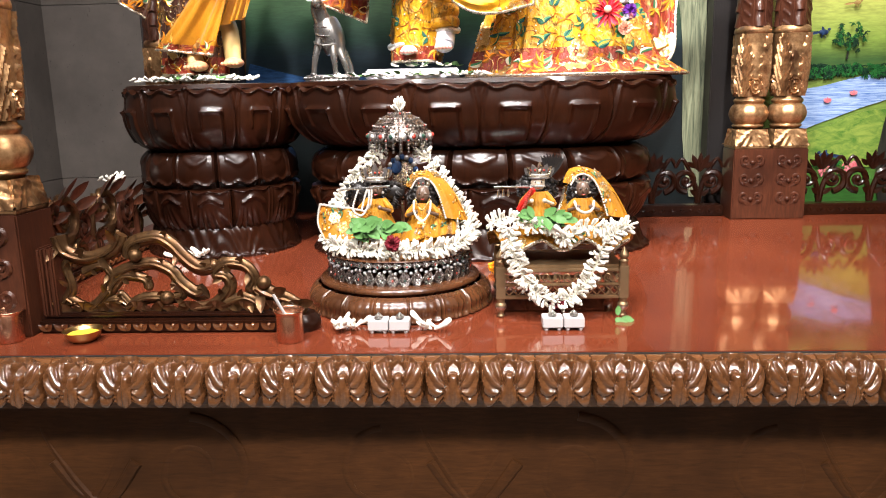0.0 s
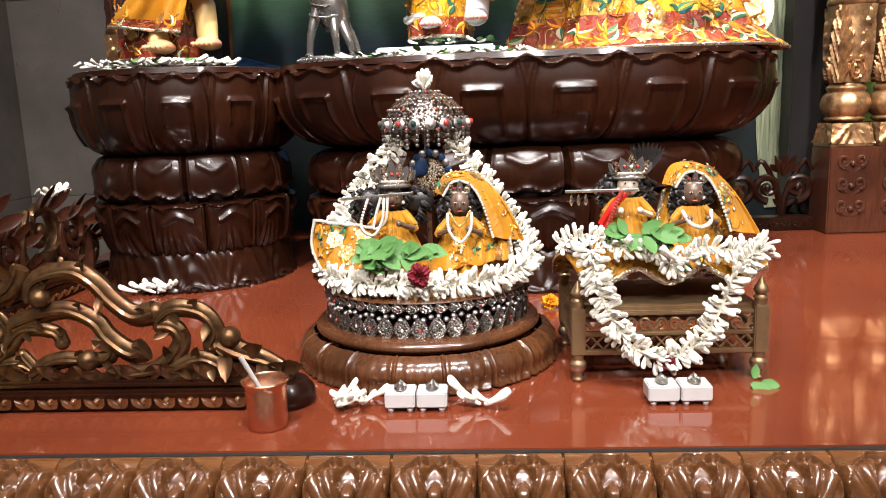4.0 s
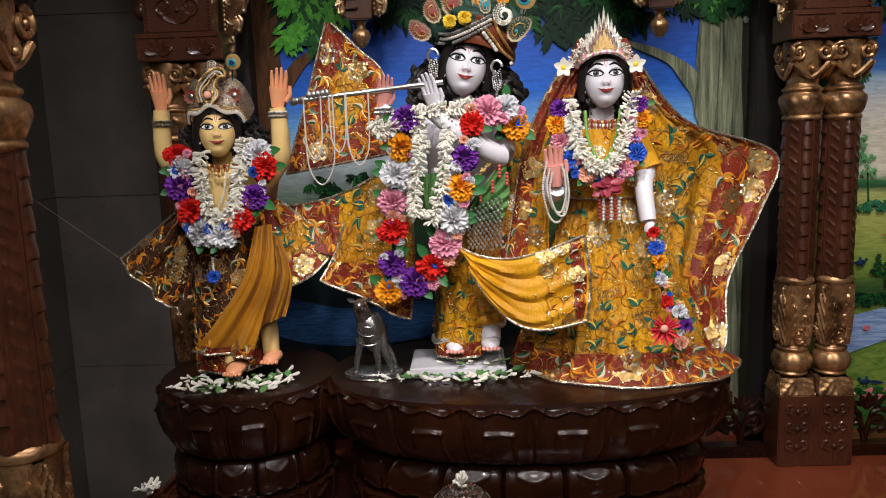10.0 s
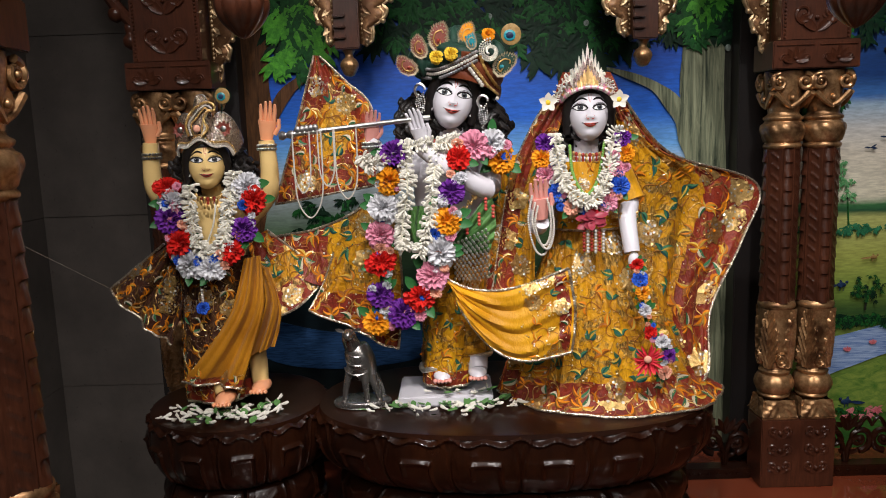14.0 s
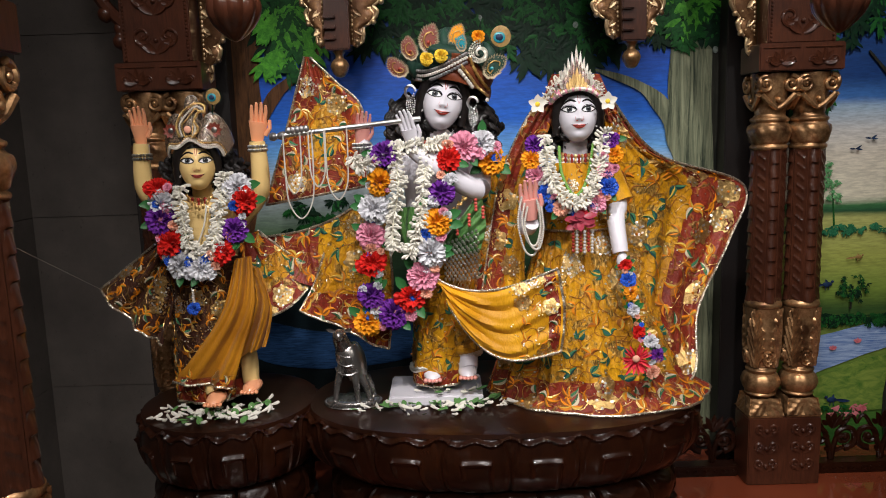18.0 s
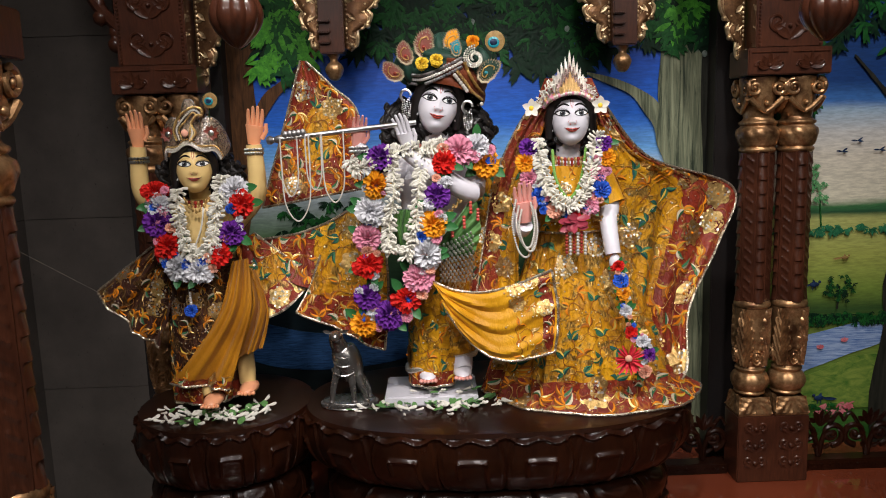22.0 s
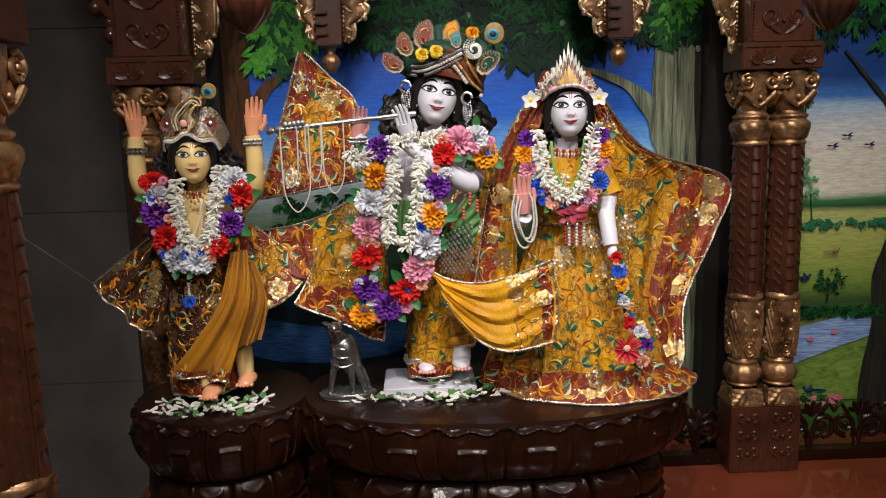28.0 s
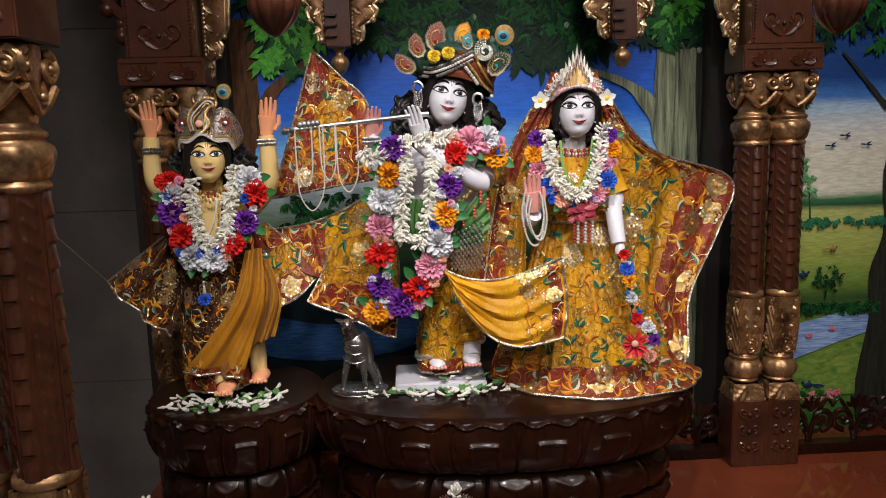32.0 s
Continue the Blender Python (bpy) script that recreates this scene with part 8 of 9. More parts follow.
def feather(owner, at, s):
    c = Vector(at)
    part("feather_eye", G().ball(c, (s, 0.002, s * 1.05), 20, 10), FAWN, owner, "brown peacock feather eye")
    part("feather_ring", G().ball(c + Vector((-s * 0.15, -0.0025, -s * 0.1)), (s * 0.6, 0.002, s * 0.55), 16, 8), TURQUOISE, owner)
    part("feather_core", G().ball(c + Vector((-s * 0.15, -0.004, -s * 0.1)), (s * 0.38, 0.002, s * 0.32), 14, 8), BIRD, owner)
    g = G()
    for k in range(60):
        a = 2 * math.pi * k / 60
        g.leaf(c + Vector((math.cos(a) * s * 0.9, 0.001, math.sin(a) * s * 0.9)), (math.cos(a), 0, math.sin(a)), (0, -1, 0), s * 0.35, s * 0.06, 0, 0.05, 2)
    g.tube([c, c + Vector((-0.01, 0.01, -0.06))], 0.0015, 5)
    part("feather_fringe", g, LEAF_PAINTS[2], owner, kind="stuff")
feather(turban, (0.148, 2.000, 2.289), 0.024)
for at in ((-0.070, 1.970, 2.140), (0.077, 1.975, 2.109)):
    e = thing("earring", "long silver earring with hanging chains", "earring", "silver earrings", at=at)
    part("hook", G().tube([(at[0] + 0.012 * math.cos(a), at[1], at[2] + 0.026 + 0.014 * math.sin(a)) for a in (k * 0.5 for k in range(10))], 0.0034, 7), SILVER, e)
    for k in range(5):
        x = at[0] - 0.009 + 0.0045 * k
        g = G()
        for q in range(9):
            g.ball((x + 0.0012 * math.sin(q + k), at[1], at[2] + 0.012 - 0.0052 * q + 0.004 * abs(k - 2)), 0.0019, 6, 4)
        part("chain", g, SILVER, e)


def crown(label, at, w, h, mats, rows, seed, points=9):
    """A stiff jewelled crown: curved panel of filigree with a beaded band and rising points."""
    rnd = random.Random(seed)
    c = thing("crown", label, "crown", "crowns", at=at)
    x, y, z = at

    def panel(u, v):
        a = radians(-72 + 144 * u)
        top = h * (0.34 + 0.4 * math.exp(-(a / 0.4) ** 2) + 0.03 * math.cos(u * 14 * math.pi))
        return Vector((x + w * math.sin(a), y - w * math.cos(a) * 0.95 + 0.015 * v, z + 0.02 - 0.045 * (1 - math.cos(a)) + top * v))

    part("panel", G().sheet(panel, 40, 16, 0, 0.004), mats[0], c)
    for row in range(rows):
        v = row / (rows - 1)
        n = 30 - 2 * (row % 2)
        g, g2 = G(), G()
        for k in range(n):
            p = panel((k + 0.5) / n, v) + Vector((0, -0.004, 0))
            (g if (k + row) % 3 else g2).ball(p, 0.0042 if row else 0.0055, 6, 5)
        part("bead_band", g, mats[1], c, kind="stuff")
        part("stone_band", g2, mats[2 + row % 2], c, kind="stuff")
    for k in range(26):
        u, v = rnd.uniform(0.1, 0.9), rnd.uniform(0.15, 0.85)
        p = panel(u, v) + Vector((0, -0.004, 0))
        g = G()
        for q in range(6):
            a = q * math.pi / 3
            g.leaf(p, (math.cos(a), 0, math.sin(a)), (0, -1, 0), 0.011, 0.006, 0, 0.3, 2)
        part("filigree", g, mats[1 + k % 3], c, kind="stuff")
    for k in range(points):
        u = (k + 0.5) / 9
        p = panel(u, 1)
        part("point", G().lathe([(0.0055, -0.006), (0.006, 0), (0.003, 0.012), (0.001, 0.02)], tuple(p), 8), mats[1], c)
    return c


CROWN_BEADS = beadwork("crown_beads", [(0.0, (0.4, 0.29, 0.18)), (0.4, (0.5, 0.43, 0.34)), (0.52, (0.34, 0.14, 0.14)), (0.56, (0.52, 0.43, 0.32)), (0.66, (0.45, 0.3, 0.13))], 420)
PINK_BEADS = beadwork("pink_beads", [(0.0, (0.6, 0.3, 0.3)), (0.45, (0.66, 0.5, 0.46)), (0.55, (0.5, 0.34, 0.16)), (0.65, (0.7, 0.62, 0.56))], 420)
c1 = thing("crown", "tall silver and gold beaded crown with a paisley crest", "crown", "crowns", at=(-0.6, 1.97, 2.06))


def crest(u, v):
    """The stiff front of the crown: a low band, two round ears and a tall pointed middle."""
    a = radians(-80 + 160 * u)
    w = abs(math.sin(a))
    top = 0.112 * math.exp(-(a / 0.34) ** 4) + 0.001
    ear = 0.078 * max(0.0, 1 - ((w - 0.62) / 0.4) ** 2) ** 0.5
    return Vector((-0.597 + 0.067 * math.sin(a) * (1 + 0.26 * math.sin(v * 1.6) * w), 2.022 - 0.052 * math.cos(a) + 0.03 * v, 2.06 - 0.036 * (1 - math.cos(a)) + 0.006 * math.cos(6 * a) * (1 - v) + max(top, ear, 0.03) * v))


part("front", G().sheet(crest, 90, 24, 0, 0.005), CROWN_BEADS, c1, "beaded silver front")
edge = [crest(k / 70, 1) for k in range(71)]
part("top_edge", G().tube(edge, 0.0028, 7), TARNISH, c1)
for row, (v, r, mat) in enumerate(((0.02, 0.0032, PEARL), (0.1, 0.0036, SEQUIN_SILVER), (0.2, 0.0026, SEQUIN))):
    g = G()
    for k in range(44):
        g.ball(crest((k + 0.5) / 44, v * (0.6 + 0.4 * abs(2 * k / 43 - 1))) + Vector((0, -0.004, 0)), r, 6, 4)
    part("bead_band", g, mat, c1, kind="stuff")
for side in (-1, 1):
    c = crest(0.5 + side * 0.27, 0.55) + Vector((0, -0.006, 0))
    g = G()
    for k in range(9):
        q = 2 * math.pi * k / 9
        g.leaf(c, (math.cos(q), -0.1, math.sin(q)), (0, -1, 0), 0.02, 0.011, 0, 0.1, 3)
    part("ear_rosette", g, JEWEL_RED, c1)
    part("ear_stone", G().ball(c + Vector((0, -0.003, 0)), (0.0075, 0.003, 0.0075), 12, 8), SILVER, c1)
for dr, r, mat in ((0.0, 0.0036, SEQUIN), (-0.007, 0.0026, PEARL), (-0.013, 0.0024, SEQUIN)):
    line = [(x, y + 0.018, z + 0.004) for x, y, z in arc([(-0.622 - dr, 1.95, 2.075), (-0.628 - dr, 1.955, 2.1), (-0.614 - dr, 1.96, 2.13 + dr), (-0.584, 1.962, 2.15 + dr), (-0.562 + dr, 1.962, 2.146 + dr), (-0.56 + dr, 1.96, 2.132), (-0.574, 1.958, 2.13), (-0.585, 1.953, 2.11), (-0.575 + dr, 1.948, 2.09), (-0.588, 1.945, 2.072 - dr * 0.5)], 60)]
    g = G()
    bead_edge(g, line, r)
    part("swirl", g, mat, c1, "beaded paisley swirl", kind="stuff")
part("red_flower", G().ball((-0.6, 1.964, 2.094), (0.009, 0.004, 0.009), 12, 8), BLOOMS["peach"], c1)
feather(c1, (-0.544, 2.000, 2.170), 0.018)
c2 = crown("pointed tiara of pink stones and gold filigree", ((0.327, 2.030, 2.156)[0], 2.035, (0.316, 1.970, 2.140)[2]), 0.064, 0.05, [SEQUIN, SEQUIN_SILVER, BLOOMS["pink"], SEQUIN], 4, 5, 7)
for row, (half, tall, low, y, mat) in enumerate(((5, 0.09, 0.0, 1.974, SEQUIN_SILVER), (4, 0.066, -0.004, 1.97, PINK_BEADS), (3, 0.046, -0.008, 1.966, SEQUIN))):
    for k in range(-half, half + 1):
        base = (0.322 + 0.0064 * k, y + 0.0015 * abs(k), 2.172 + low - 0.0022 * abs(k))
        part("spire", G().leaf(base, (0.05 * k, 0, 1), (0, -1, 0), tall * (1 - 0.78 * abs(k) / (half + 1)), 0.0095, 0, 0.03, 5), mat, c2)
white_garland("white flowers bound round the consort's tiara", [(0.249, 2.000, 2.131), (0.267, 1.990, 2.171), (0.293, 1.985, 2.195)], 0.006, 0.0115, 31)
white_garland("white flowers bound round the consort's tiara", [(0.352, 1.985, 2.193), (0.379, 1.990, 2.165), (0.401, 2.000, 2.123)], 0.006, 0.0115, 32)
for at in ((0.228, 1.965, 2.127), (0.393, 1.965, 2.129)):
    f = thing("frangipani", "white frangipani blossom with a yellow heart at the temple", "flower", "frangipani blossoms", at=at)
    for k in range(5):
        a = k * 2 * math.pi / 5 + 0.3
        part("petal", G().leaf((at[0], at[1] - 0.004, at[2]), (math.cos(a), -0.15, math.sin(a)), (0, -1, 0), 0.024, 0.017, 0, 0.12, 5), WHITE_PETAL, f)
    part("heart", G().ball((at[0], at[1] - 0.006, at[2]), (0.006, 0.003, 0.006), 8, 6), BLOOMS["yellow"], f)
sash2 = thing("waist_bow", "crimson ribbon bow with bead tassels on the consort's waist", "bow", at=(0.322, 1.920, 1.850))
CRIMSON = simple("crimson_ribbon", (0.16, 0.008, 0.02), (0.36, 0.03, 0.06), 160, 0.4, bump=0.5, sheen=0.3)
rnd = random.Random(91)
for k in range(16):
    a = radians(rnd.choice((170, 185, 200, 345, 0, 15, 250, 270, 290)) + rnd.uniform(-12, 12))
    root = Vector((0.319, 1.918, 1.854)) + Vector((rnd.uniform(-0.014, 0.014), -0.002 * (k % 3), rnd.uniform(-0.014, 0.016)))
    part("loop", G().leaf(root, (math.cos(a), rnd.uniform(-0.5, 0.1), math.sin(a) * 0.8), (rnd.uniform(-0.5, 0.5), -1, rnd.uniform(0, 0.8)), rnd.uniform(0.022, 0.036), 0.017, 0, rnd.uniform(0.15, 0.5), 6), CRIMSON, sash2)
for k in range(6):
    p = Vector((0.303, 1.915, 1.831)) + Vector((0.009 * k, 0, -0.004 * (k % 2)))
    g = G()
    for q in range(7):
        g.ball(p + Vector((0, 0, -0.008 * q)), 0.0042, 6, 5)
    part("bead_tassel", g, PEARL if k % 2 else RUBY, sash2)
drop = thing("blue_pendant", "small blue flower pendant on the golden deity's skirt", "pendant", at=(-0.615, 1.950, 1.670))
place("flower", bloom("blue"), drop, frame_at((-0.615, 1.950, 1.663), (1, 0, 0), (0, -1, 0.1), 0.016))
g = G()
for q in range(6):
    g.ball(Vector((-0.615, 1.952, 1.677)) + Vector((0, 0, 0.006 * q)), 0.004, 6, 5)
part("bead_stem", g, PEARL, drop)

# ---- small cast cow beside the flute player ----
cow = thing("cow_figure", "small tarnished silver cow figure on an oval base", "figurine", at=(-0.26, 2.0, 1.392))
x, z = -0.245, 1.392
g = G().lathe(mesh_profile([(0.001, 0.016), (0.06, 0.016), (0.072, 0.012), (0.072, 0.004), (0.076, 0.0)], 12), (0, 0, 0), 40)
g.v = [(x + a * 0.95, 2.0 + b * 0.6, z + c) for a, b, c in g.v]
for k in range(36):
    q = 2 * math.pi * k / 36
    g.ball((x + 0.071 * math.cos(q), 2.0 + 0.045 * math.sin(q), z + 0.008), 0.0034, 6, 4)
g.tube(arc([(x - 0.012, 2.0, z + 0.152), (x - 0.004, 2.0, z + 0.128), (x + 0.006, 2.0, z + 0.1), (x + 0.014, 2.0, z + 0.07)], 14), lambda t: 0.022 + 0.014 * math.sin(math.pi * (0.15 + 0.8 * t)), 18)
for dx, dy, h, out in ((-0.03, -0.022, 0.12, -0.012), (0.012, -0.026, 0.11, 0.004), (0.034, -0.016, 0.085, 0.012), (0.04, 0.012, 0.085, 0.012)):
    g.tube(arc([(x + dx + out, 2.0 + dy, z + 0.014), (x + dx + out * 0.4, 2.0 + dy * 1.15, z + h * 0.5), (x + dx * 0.6, 2.0 + dy * 0.6, z + h)], 8), lambda t: 0.0065 + 0.008 * t * t, 10)
    g.ball((x + dx + out, 2.0 + dy - 0.003, z + 0.017), (0.009, 0.011, 0.005), 8, 6)
g.tube(arc([(x - 0.01, 1.995, z + 0.14), (x - 0.022, 1.985, z + 0.17), (x - 0.024, 1.975, z + 0.192)], 8), lambda t: 0.024 - 0.008 * t, 14)
g.ball((x - 0.022, 1.962, z + 0.19), (0.014, 0.024, 0.015), 12, 8)
for k in range(3):
    g.tube([(x - 0.006 + (0.033 - 0.004 * k) * math.sin(q), 1.992 - (0.032 - 0.003 * k) * math.cos(q), z + 0.1 + 0.022 * k - 0.012 * math.cos(q)) for q in (t * 0.25 - 1.5 for t in range(13))], 0.0022, 5)
for side in (-1, 1):
    g.leaf((x - 0.022 + side * 0.012, 1.97, z + 0.198), (side, 0, 0.3), (0, -1, 0), 0.022, 0.01, 0, 0.1)
g.tube(arc([(x + 0.018, 2.02, z + 0.08), (x + 0.04, 2.03, z + 0.06), (x + 0.046, 2.025, z + 0.03)], 8), 0.003, 6)
part("body", g, simple("dark_pewter", (0.14, 0.13, 0.125), (0.42, 0.4, 0.38), 60, 0.26, 0.9, bump=0.3), cow)

# ---- loose petals and leaves on the pedestals ----
def scatter(name, label, cat, spots, seed, mat_mesh, size):
    rnd = random.Random(seed)
    t = thing(name, label, cat, at=spots[0][:3])
    for (x, y, z, sx, sy, n) in spots:
        for _ in range(n):
            a = rnd.random() * 6.28
            mesh = rnd.choice(mat_mesh)
            p = (x + rnd.gauss(0, sx), y + rnd.gauss(0, sy), z + 0.006 + rnd.random() * 0.004)
            if mesh is BUD:
                place("floret", mesh, t, frame_at(p, (0, 0, 1), (math.cos(a), math.sin(a), 0.08), size * rnd.uniform(0.8, 1.3)))
            else:
                place("leaf", mesh, t, frame_at(p, (math.cos(a), math.sin(a), 0.1), (rnd.uniform(-0.2, 0.2), rnd.uniform(-0.2, 0.2), 1), size * rnd.uniform(0.9, 1.3)))
    return t


Z = 1.392
scatter("petal_offering", "white petals and green leaves strewn round the golden deity's feet", "petals", [(-0.56, 1.92, Z, 0.045, 0.025, 64), (-0.66, 1.94, Z, 0.035, 0.028, 26), (-0.5, 1.965, Z, 0.035, 0.02, 22)], 3, [BUD, BUD, BUD, BASIL], 0.025)
scatter("petal_offering", "white petals and basil leaves strewn before the marble slab", "petals", [(-0.02, 1.935, Z, 0.065, 0.018, 40), (0.09, 1.95, Z, 0.035, 0.018, 26), (-0.15, 1.945, Z, 0.035, 0.016, 16)], 5, [BUD, BUD, BASIL], 0.025)
scatter("petal_offering", "white florets and leaves on the marble slab at the feet", "petals", [(-0.03, 1.985, 1.417, 0.03, 0.008, 10), (0.05, 1.985, 1.417, 0.02, 0.008, 8)], 9, [BUD, BASIL], 0.022)

# ---- small round throne with its dolls ----
SX, SY = -0.029, 1.476
stool = thing("round_throne", "small round carved wooden throne with a silver fringe", "throne", at=(SX, SY, TOP))
part("base_petals", lotus_tier(SX, SY, 0.176, 0.176, 1.0, [(0.98, TOP), (1.02, 0.953), (1.0, 0.962), (1.01, 0.975), (0.97, 0.988), (0.9, 0.996)], 26, 18, "bell", 0, 560), WOOD_STOOL, stool, "turned base ringed with carved petals")
part("step_ring", G().lathe(mesh_profile([(0.15, 0.994), (0.158, 1.0), (0.155, 1.008), (0.14, 1.012), (0.13, 1.014)], 14), (SX, SY, 0), 64), WOOD_STOOL, stool)
part("neck", G().lathe([(0.132, 1.01), (0.126, 1.016), (0.125, 1.04), (0.132, 1.046)], (SX, SY, 0), 64), WOOD, stool)
part("top_disc", G().lathe(mesh_profile([(0.13, 1.042), (0.137, 1.046), (0.138, 1.054), (0.132, 1.059), (0.001, 1.0595)], 16), (SX, SY, 0), 64), WOOD_STOOL, stool, "polished disc")
FRINGE = beadwork("silver_pave", [(0.0, (0.4, 0.38, 0.36)), (0.45, (0.7, 0.67, 0.63)), (0.6, (0.3, 0.27, 0.25))], 520, 0.85)
for n_drop, radius, top_z, long, wide in ((40, 0.139, 1.034, 0.03, 0.0205), (50, 0.1405, 1.0535, 0.013, 0.0165)):
    g = G()
    g.leaf((0, 0, 0.004), (0, 0, -1), (0, -1, 0), long, wide, 0, 0.04, 7)
    g.tube([(wide * 0.5 * math.sin(math.pi * q) * (1 if k else -1), -0.001 - 0.001 * q, 0.003 - (long - 0.001) * q) for k in (0, 1) for q in (t / 6 for t in (range(7) if k == 0 else range(6, -1, -1)))], 0.0011, 5)
    g.ball((0, -0.004, -long * 0.38), (wide * 0.09, 0.0015, wide * 0.12), 6, 5, 1)
    meshes = [g.data("fringe_drop", [FRINGE, m], 50) for m in (RUBY, DARK_GREEN, PEARL)]
    for k in range(n_drop):
        a = 2 * math.pi * k / n_drop
        place("fringe_drop", meshes[k % 3], stool, frame_at((SX + radius * math.cos(a), SY + radius * math.sin(a), top_z), (-math.sin(a), math.cos(a), 0), (0, 0, 1)))
g = G()
for k in range(90):
    a = 2 * math.pi * k / 90
    g.ball((SX + 0.1385 * math.cos(a), SY + 0.1385 * math.sin(a), 1.038 + 0.0028 * math.sin(k * 2.1)), (0.0042, 0.0042, 0.0036), 6, 4)
    g.ball((SX + 0.139 * math.cos(a), SY + 0.139 * math.sin(a), 1.05), 0.0024, 5, 4)
part("bead_band", g, TARNISH, stool, "band of dull silver beads", kind="stuff")

DOLL_SKIN = simple("doll_face", (0.05, 0.03, 0.022), (0.16, 0.1, 0.07), 160, 0.3)
DOLL_PALE = simple("doll_face_pale", (0.5, 0.4, 0.3), (0.62, 0.52, 0.42), 60, 0.3)


def doll(label, at, h, skin, lean=0.0, hair=1.0):
    """A small dressed doll: one plain mesh with a head, hair, arms and a spread robe."""
    x, y, z = at
    g = G()
    hx, hz = x + lean * h, z + h * 0.82
    g.ball((hx, y, hz), (h * 0.135, h * 0.13, h * 0.17), 18, 14, 0)
    g.ball((hx, y - h * 0.13, hz - h * 0.02), (h * 0.025, h * 0.035, h * 0.045), 8, 6, 0)
    for s in (-1, 1):
        g.ball((hx + s * h * 0.055, y - h * 0.115, hz + h * 0.025), (h * 0.026, h * 0.012, h * 0.014), 8, 6, 3)
        g.ball((hx + s * h * 0.055, y - h * 0.128, hz + h * 0.026), h * 0.014, 6, 5, 1)
        g.ball((hx + s * h * 0.13, y - h * 0.02, hz - h * 0.06), h * 0.03, 6, 5, 3)
    g.ball((hx, y - h * 0.118, hz - h * 0.085), (h * 0.04, h * 0.016, h * 0.014), 8, 6, 4)
    curls(g, (hx, y + h * 0.12, hz + h * 0.03), (h * 0.22, h * 0.13, h * 0.2), 40, h * 0.045, int(h * 1000), 1)
    for s in (-1, 1):
        curls(g, (hx + s * h * 0.26 * hair, y + h * 0.1, hz - h * 0.06), (h * 0.2 * hair, h * 0.12, h * 0.2), 40, h * 0.04, int(h * 900) + s, 1)
    robe_fn = wrap(x, y, (lean * h, 0, z + h * 0.66, h * 0.14, h * 0.1), (0, 0, z - h * 0.2, h * 0.5, h * 0.4), -180, 180, 7, 0.07)
    g.grid(lambda u, v: robe_fn(u, v), 110, 24, 2)
    for s in (-1, 1):
        arm = arc([(x + lean * h + s * h * 0.13, y, z + h * 0.62), (x + s * h * 0.3, y - h * 0.12, z + h * 0.44), (x + s * h * 0.12, y - h * 0.3, z + h * 0.52)], 12)
        g.tube(arm[:8], lambda t: h * (0.07 - 0.015 * t), 10, 2)
        g.tube(arm[7:], h * 0.035, 8, 0)
        g.ball(arm[-1], h * 0.045, 8, 6, 0)
    g.tube([(x + lean * h * 0.6 + h * 0.19 * math.sin(a), y - h * 0.16 * math.cos(a), z + h * 0.42) for a in (k * math.pi / 12 for k in range(24))], h * 0.022, 6, 3, 1.0, True)
    for k in range(40):
        p = robe_fn(0.25 + 0.5 * k / 39, 0.97)
        g.ball(p, h * 0.022, 5, 4, 3)
    return solid("doll", g, [skin, HAIR, VELVET, PEARL, LIP], label, "doll", "small dressed dolls")


def small_crown(at, s, label, fan=0):
    """A little silver tiara: a band with leaf points, or a tall fan of petals with stones."""
    c = thing("tiara", label, "tiara", "small tiaras", at=at)
    x, y, z = at
    part("band", G().lathe([(s, 0), (s * 1.05, s * 0.3), (s * 0.9, s * 0.6)], at, 20), SEQUIN_SILVER, c)
    if fan:
        for k in range(fan):
            a = radians(-62 + 124 * k / (fan - 1))
            base = (x + s * 0.9 * math.sin(a), y - s * 0.9 * math.cos(a), z + s * 0.35)
            petal = part("petal", G().leaf(base, (math.sin(a), -0.1, 1.0), (0, -1, 0), s * (1.5 - 0.5 * abs(math.sin(a))), s * 0.62, 0, 0.05, 5), CROWN_BEADS if k % 2 else TARNISH, c)
            part("stone", G().ball((base[0] + s * 0.35 * math.sin(a), base[1] - 0.002, base[2] + s * 0.55), s * 0.13, 6, 5), RUBY if k % 3 else PEARL, petal)
        for q in range(2):
            g = G()
            for k in range(22):
                a = radians(-80 + 160 * k / 21)
                g.ball((x + s * 1.08 * math.sin(a), y - s * 1.08 * math.cos(a), z + s * (0.1 + 0.35 * q)), s * 0.1, 5, 4)
            part("bead_line", g, PEARL if q else TARNISH, c, kind="stuff")
    else:
        for k in range(9):
            a = 2 * math.pi * k / 9
            part("point", G().leaf((x + s * math.cos(a), y + s * math.sin(a), z + s * 0.5), (0.2 * math.cos(a), 0.2 * math.sin(a), 1), (math.cos(a), math.sin(a), 0), s * 1.2, s * 0.6, 0, 0.1, 4), SEQUIN_SILVER if k % 2 else SEQUIN, c)
    return c


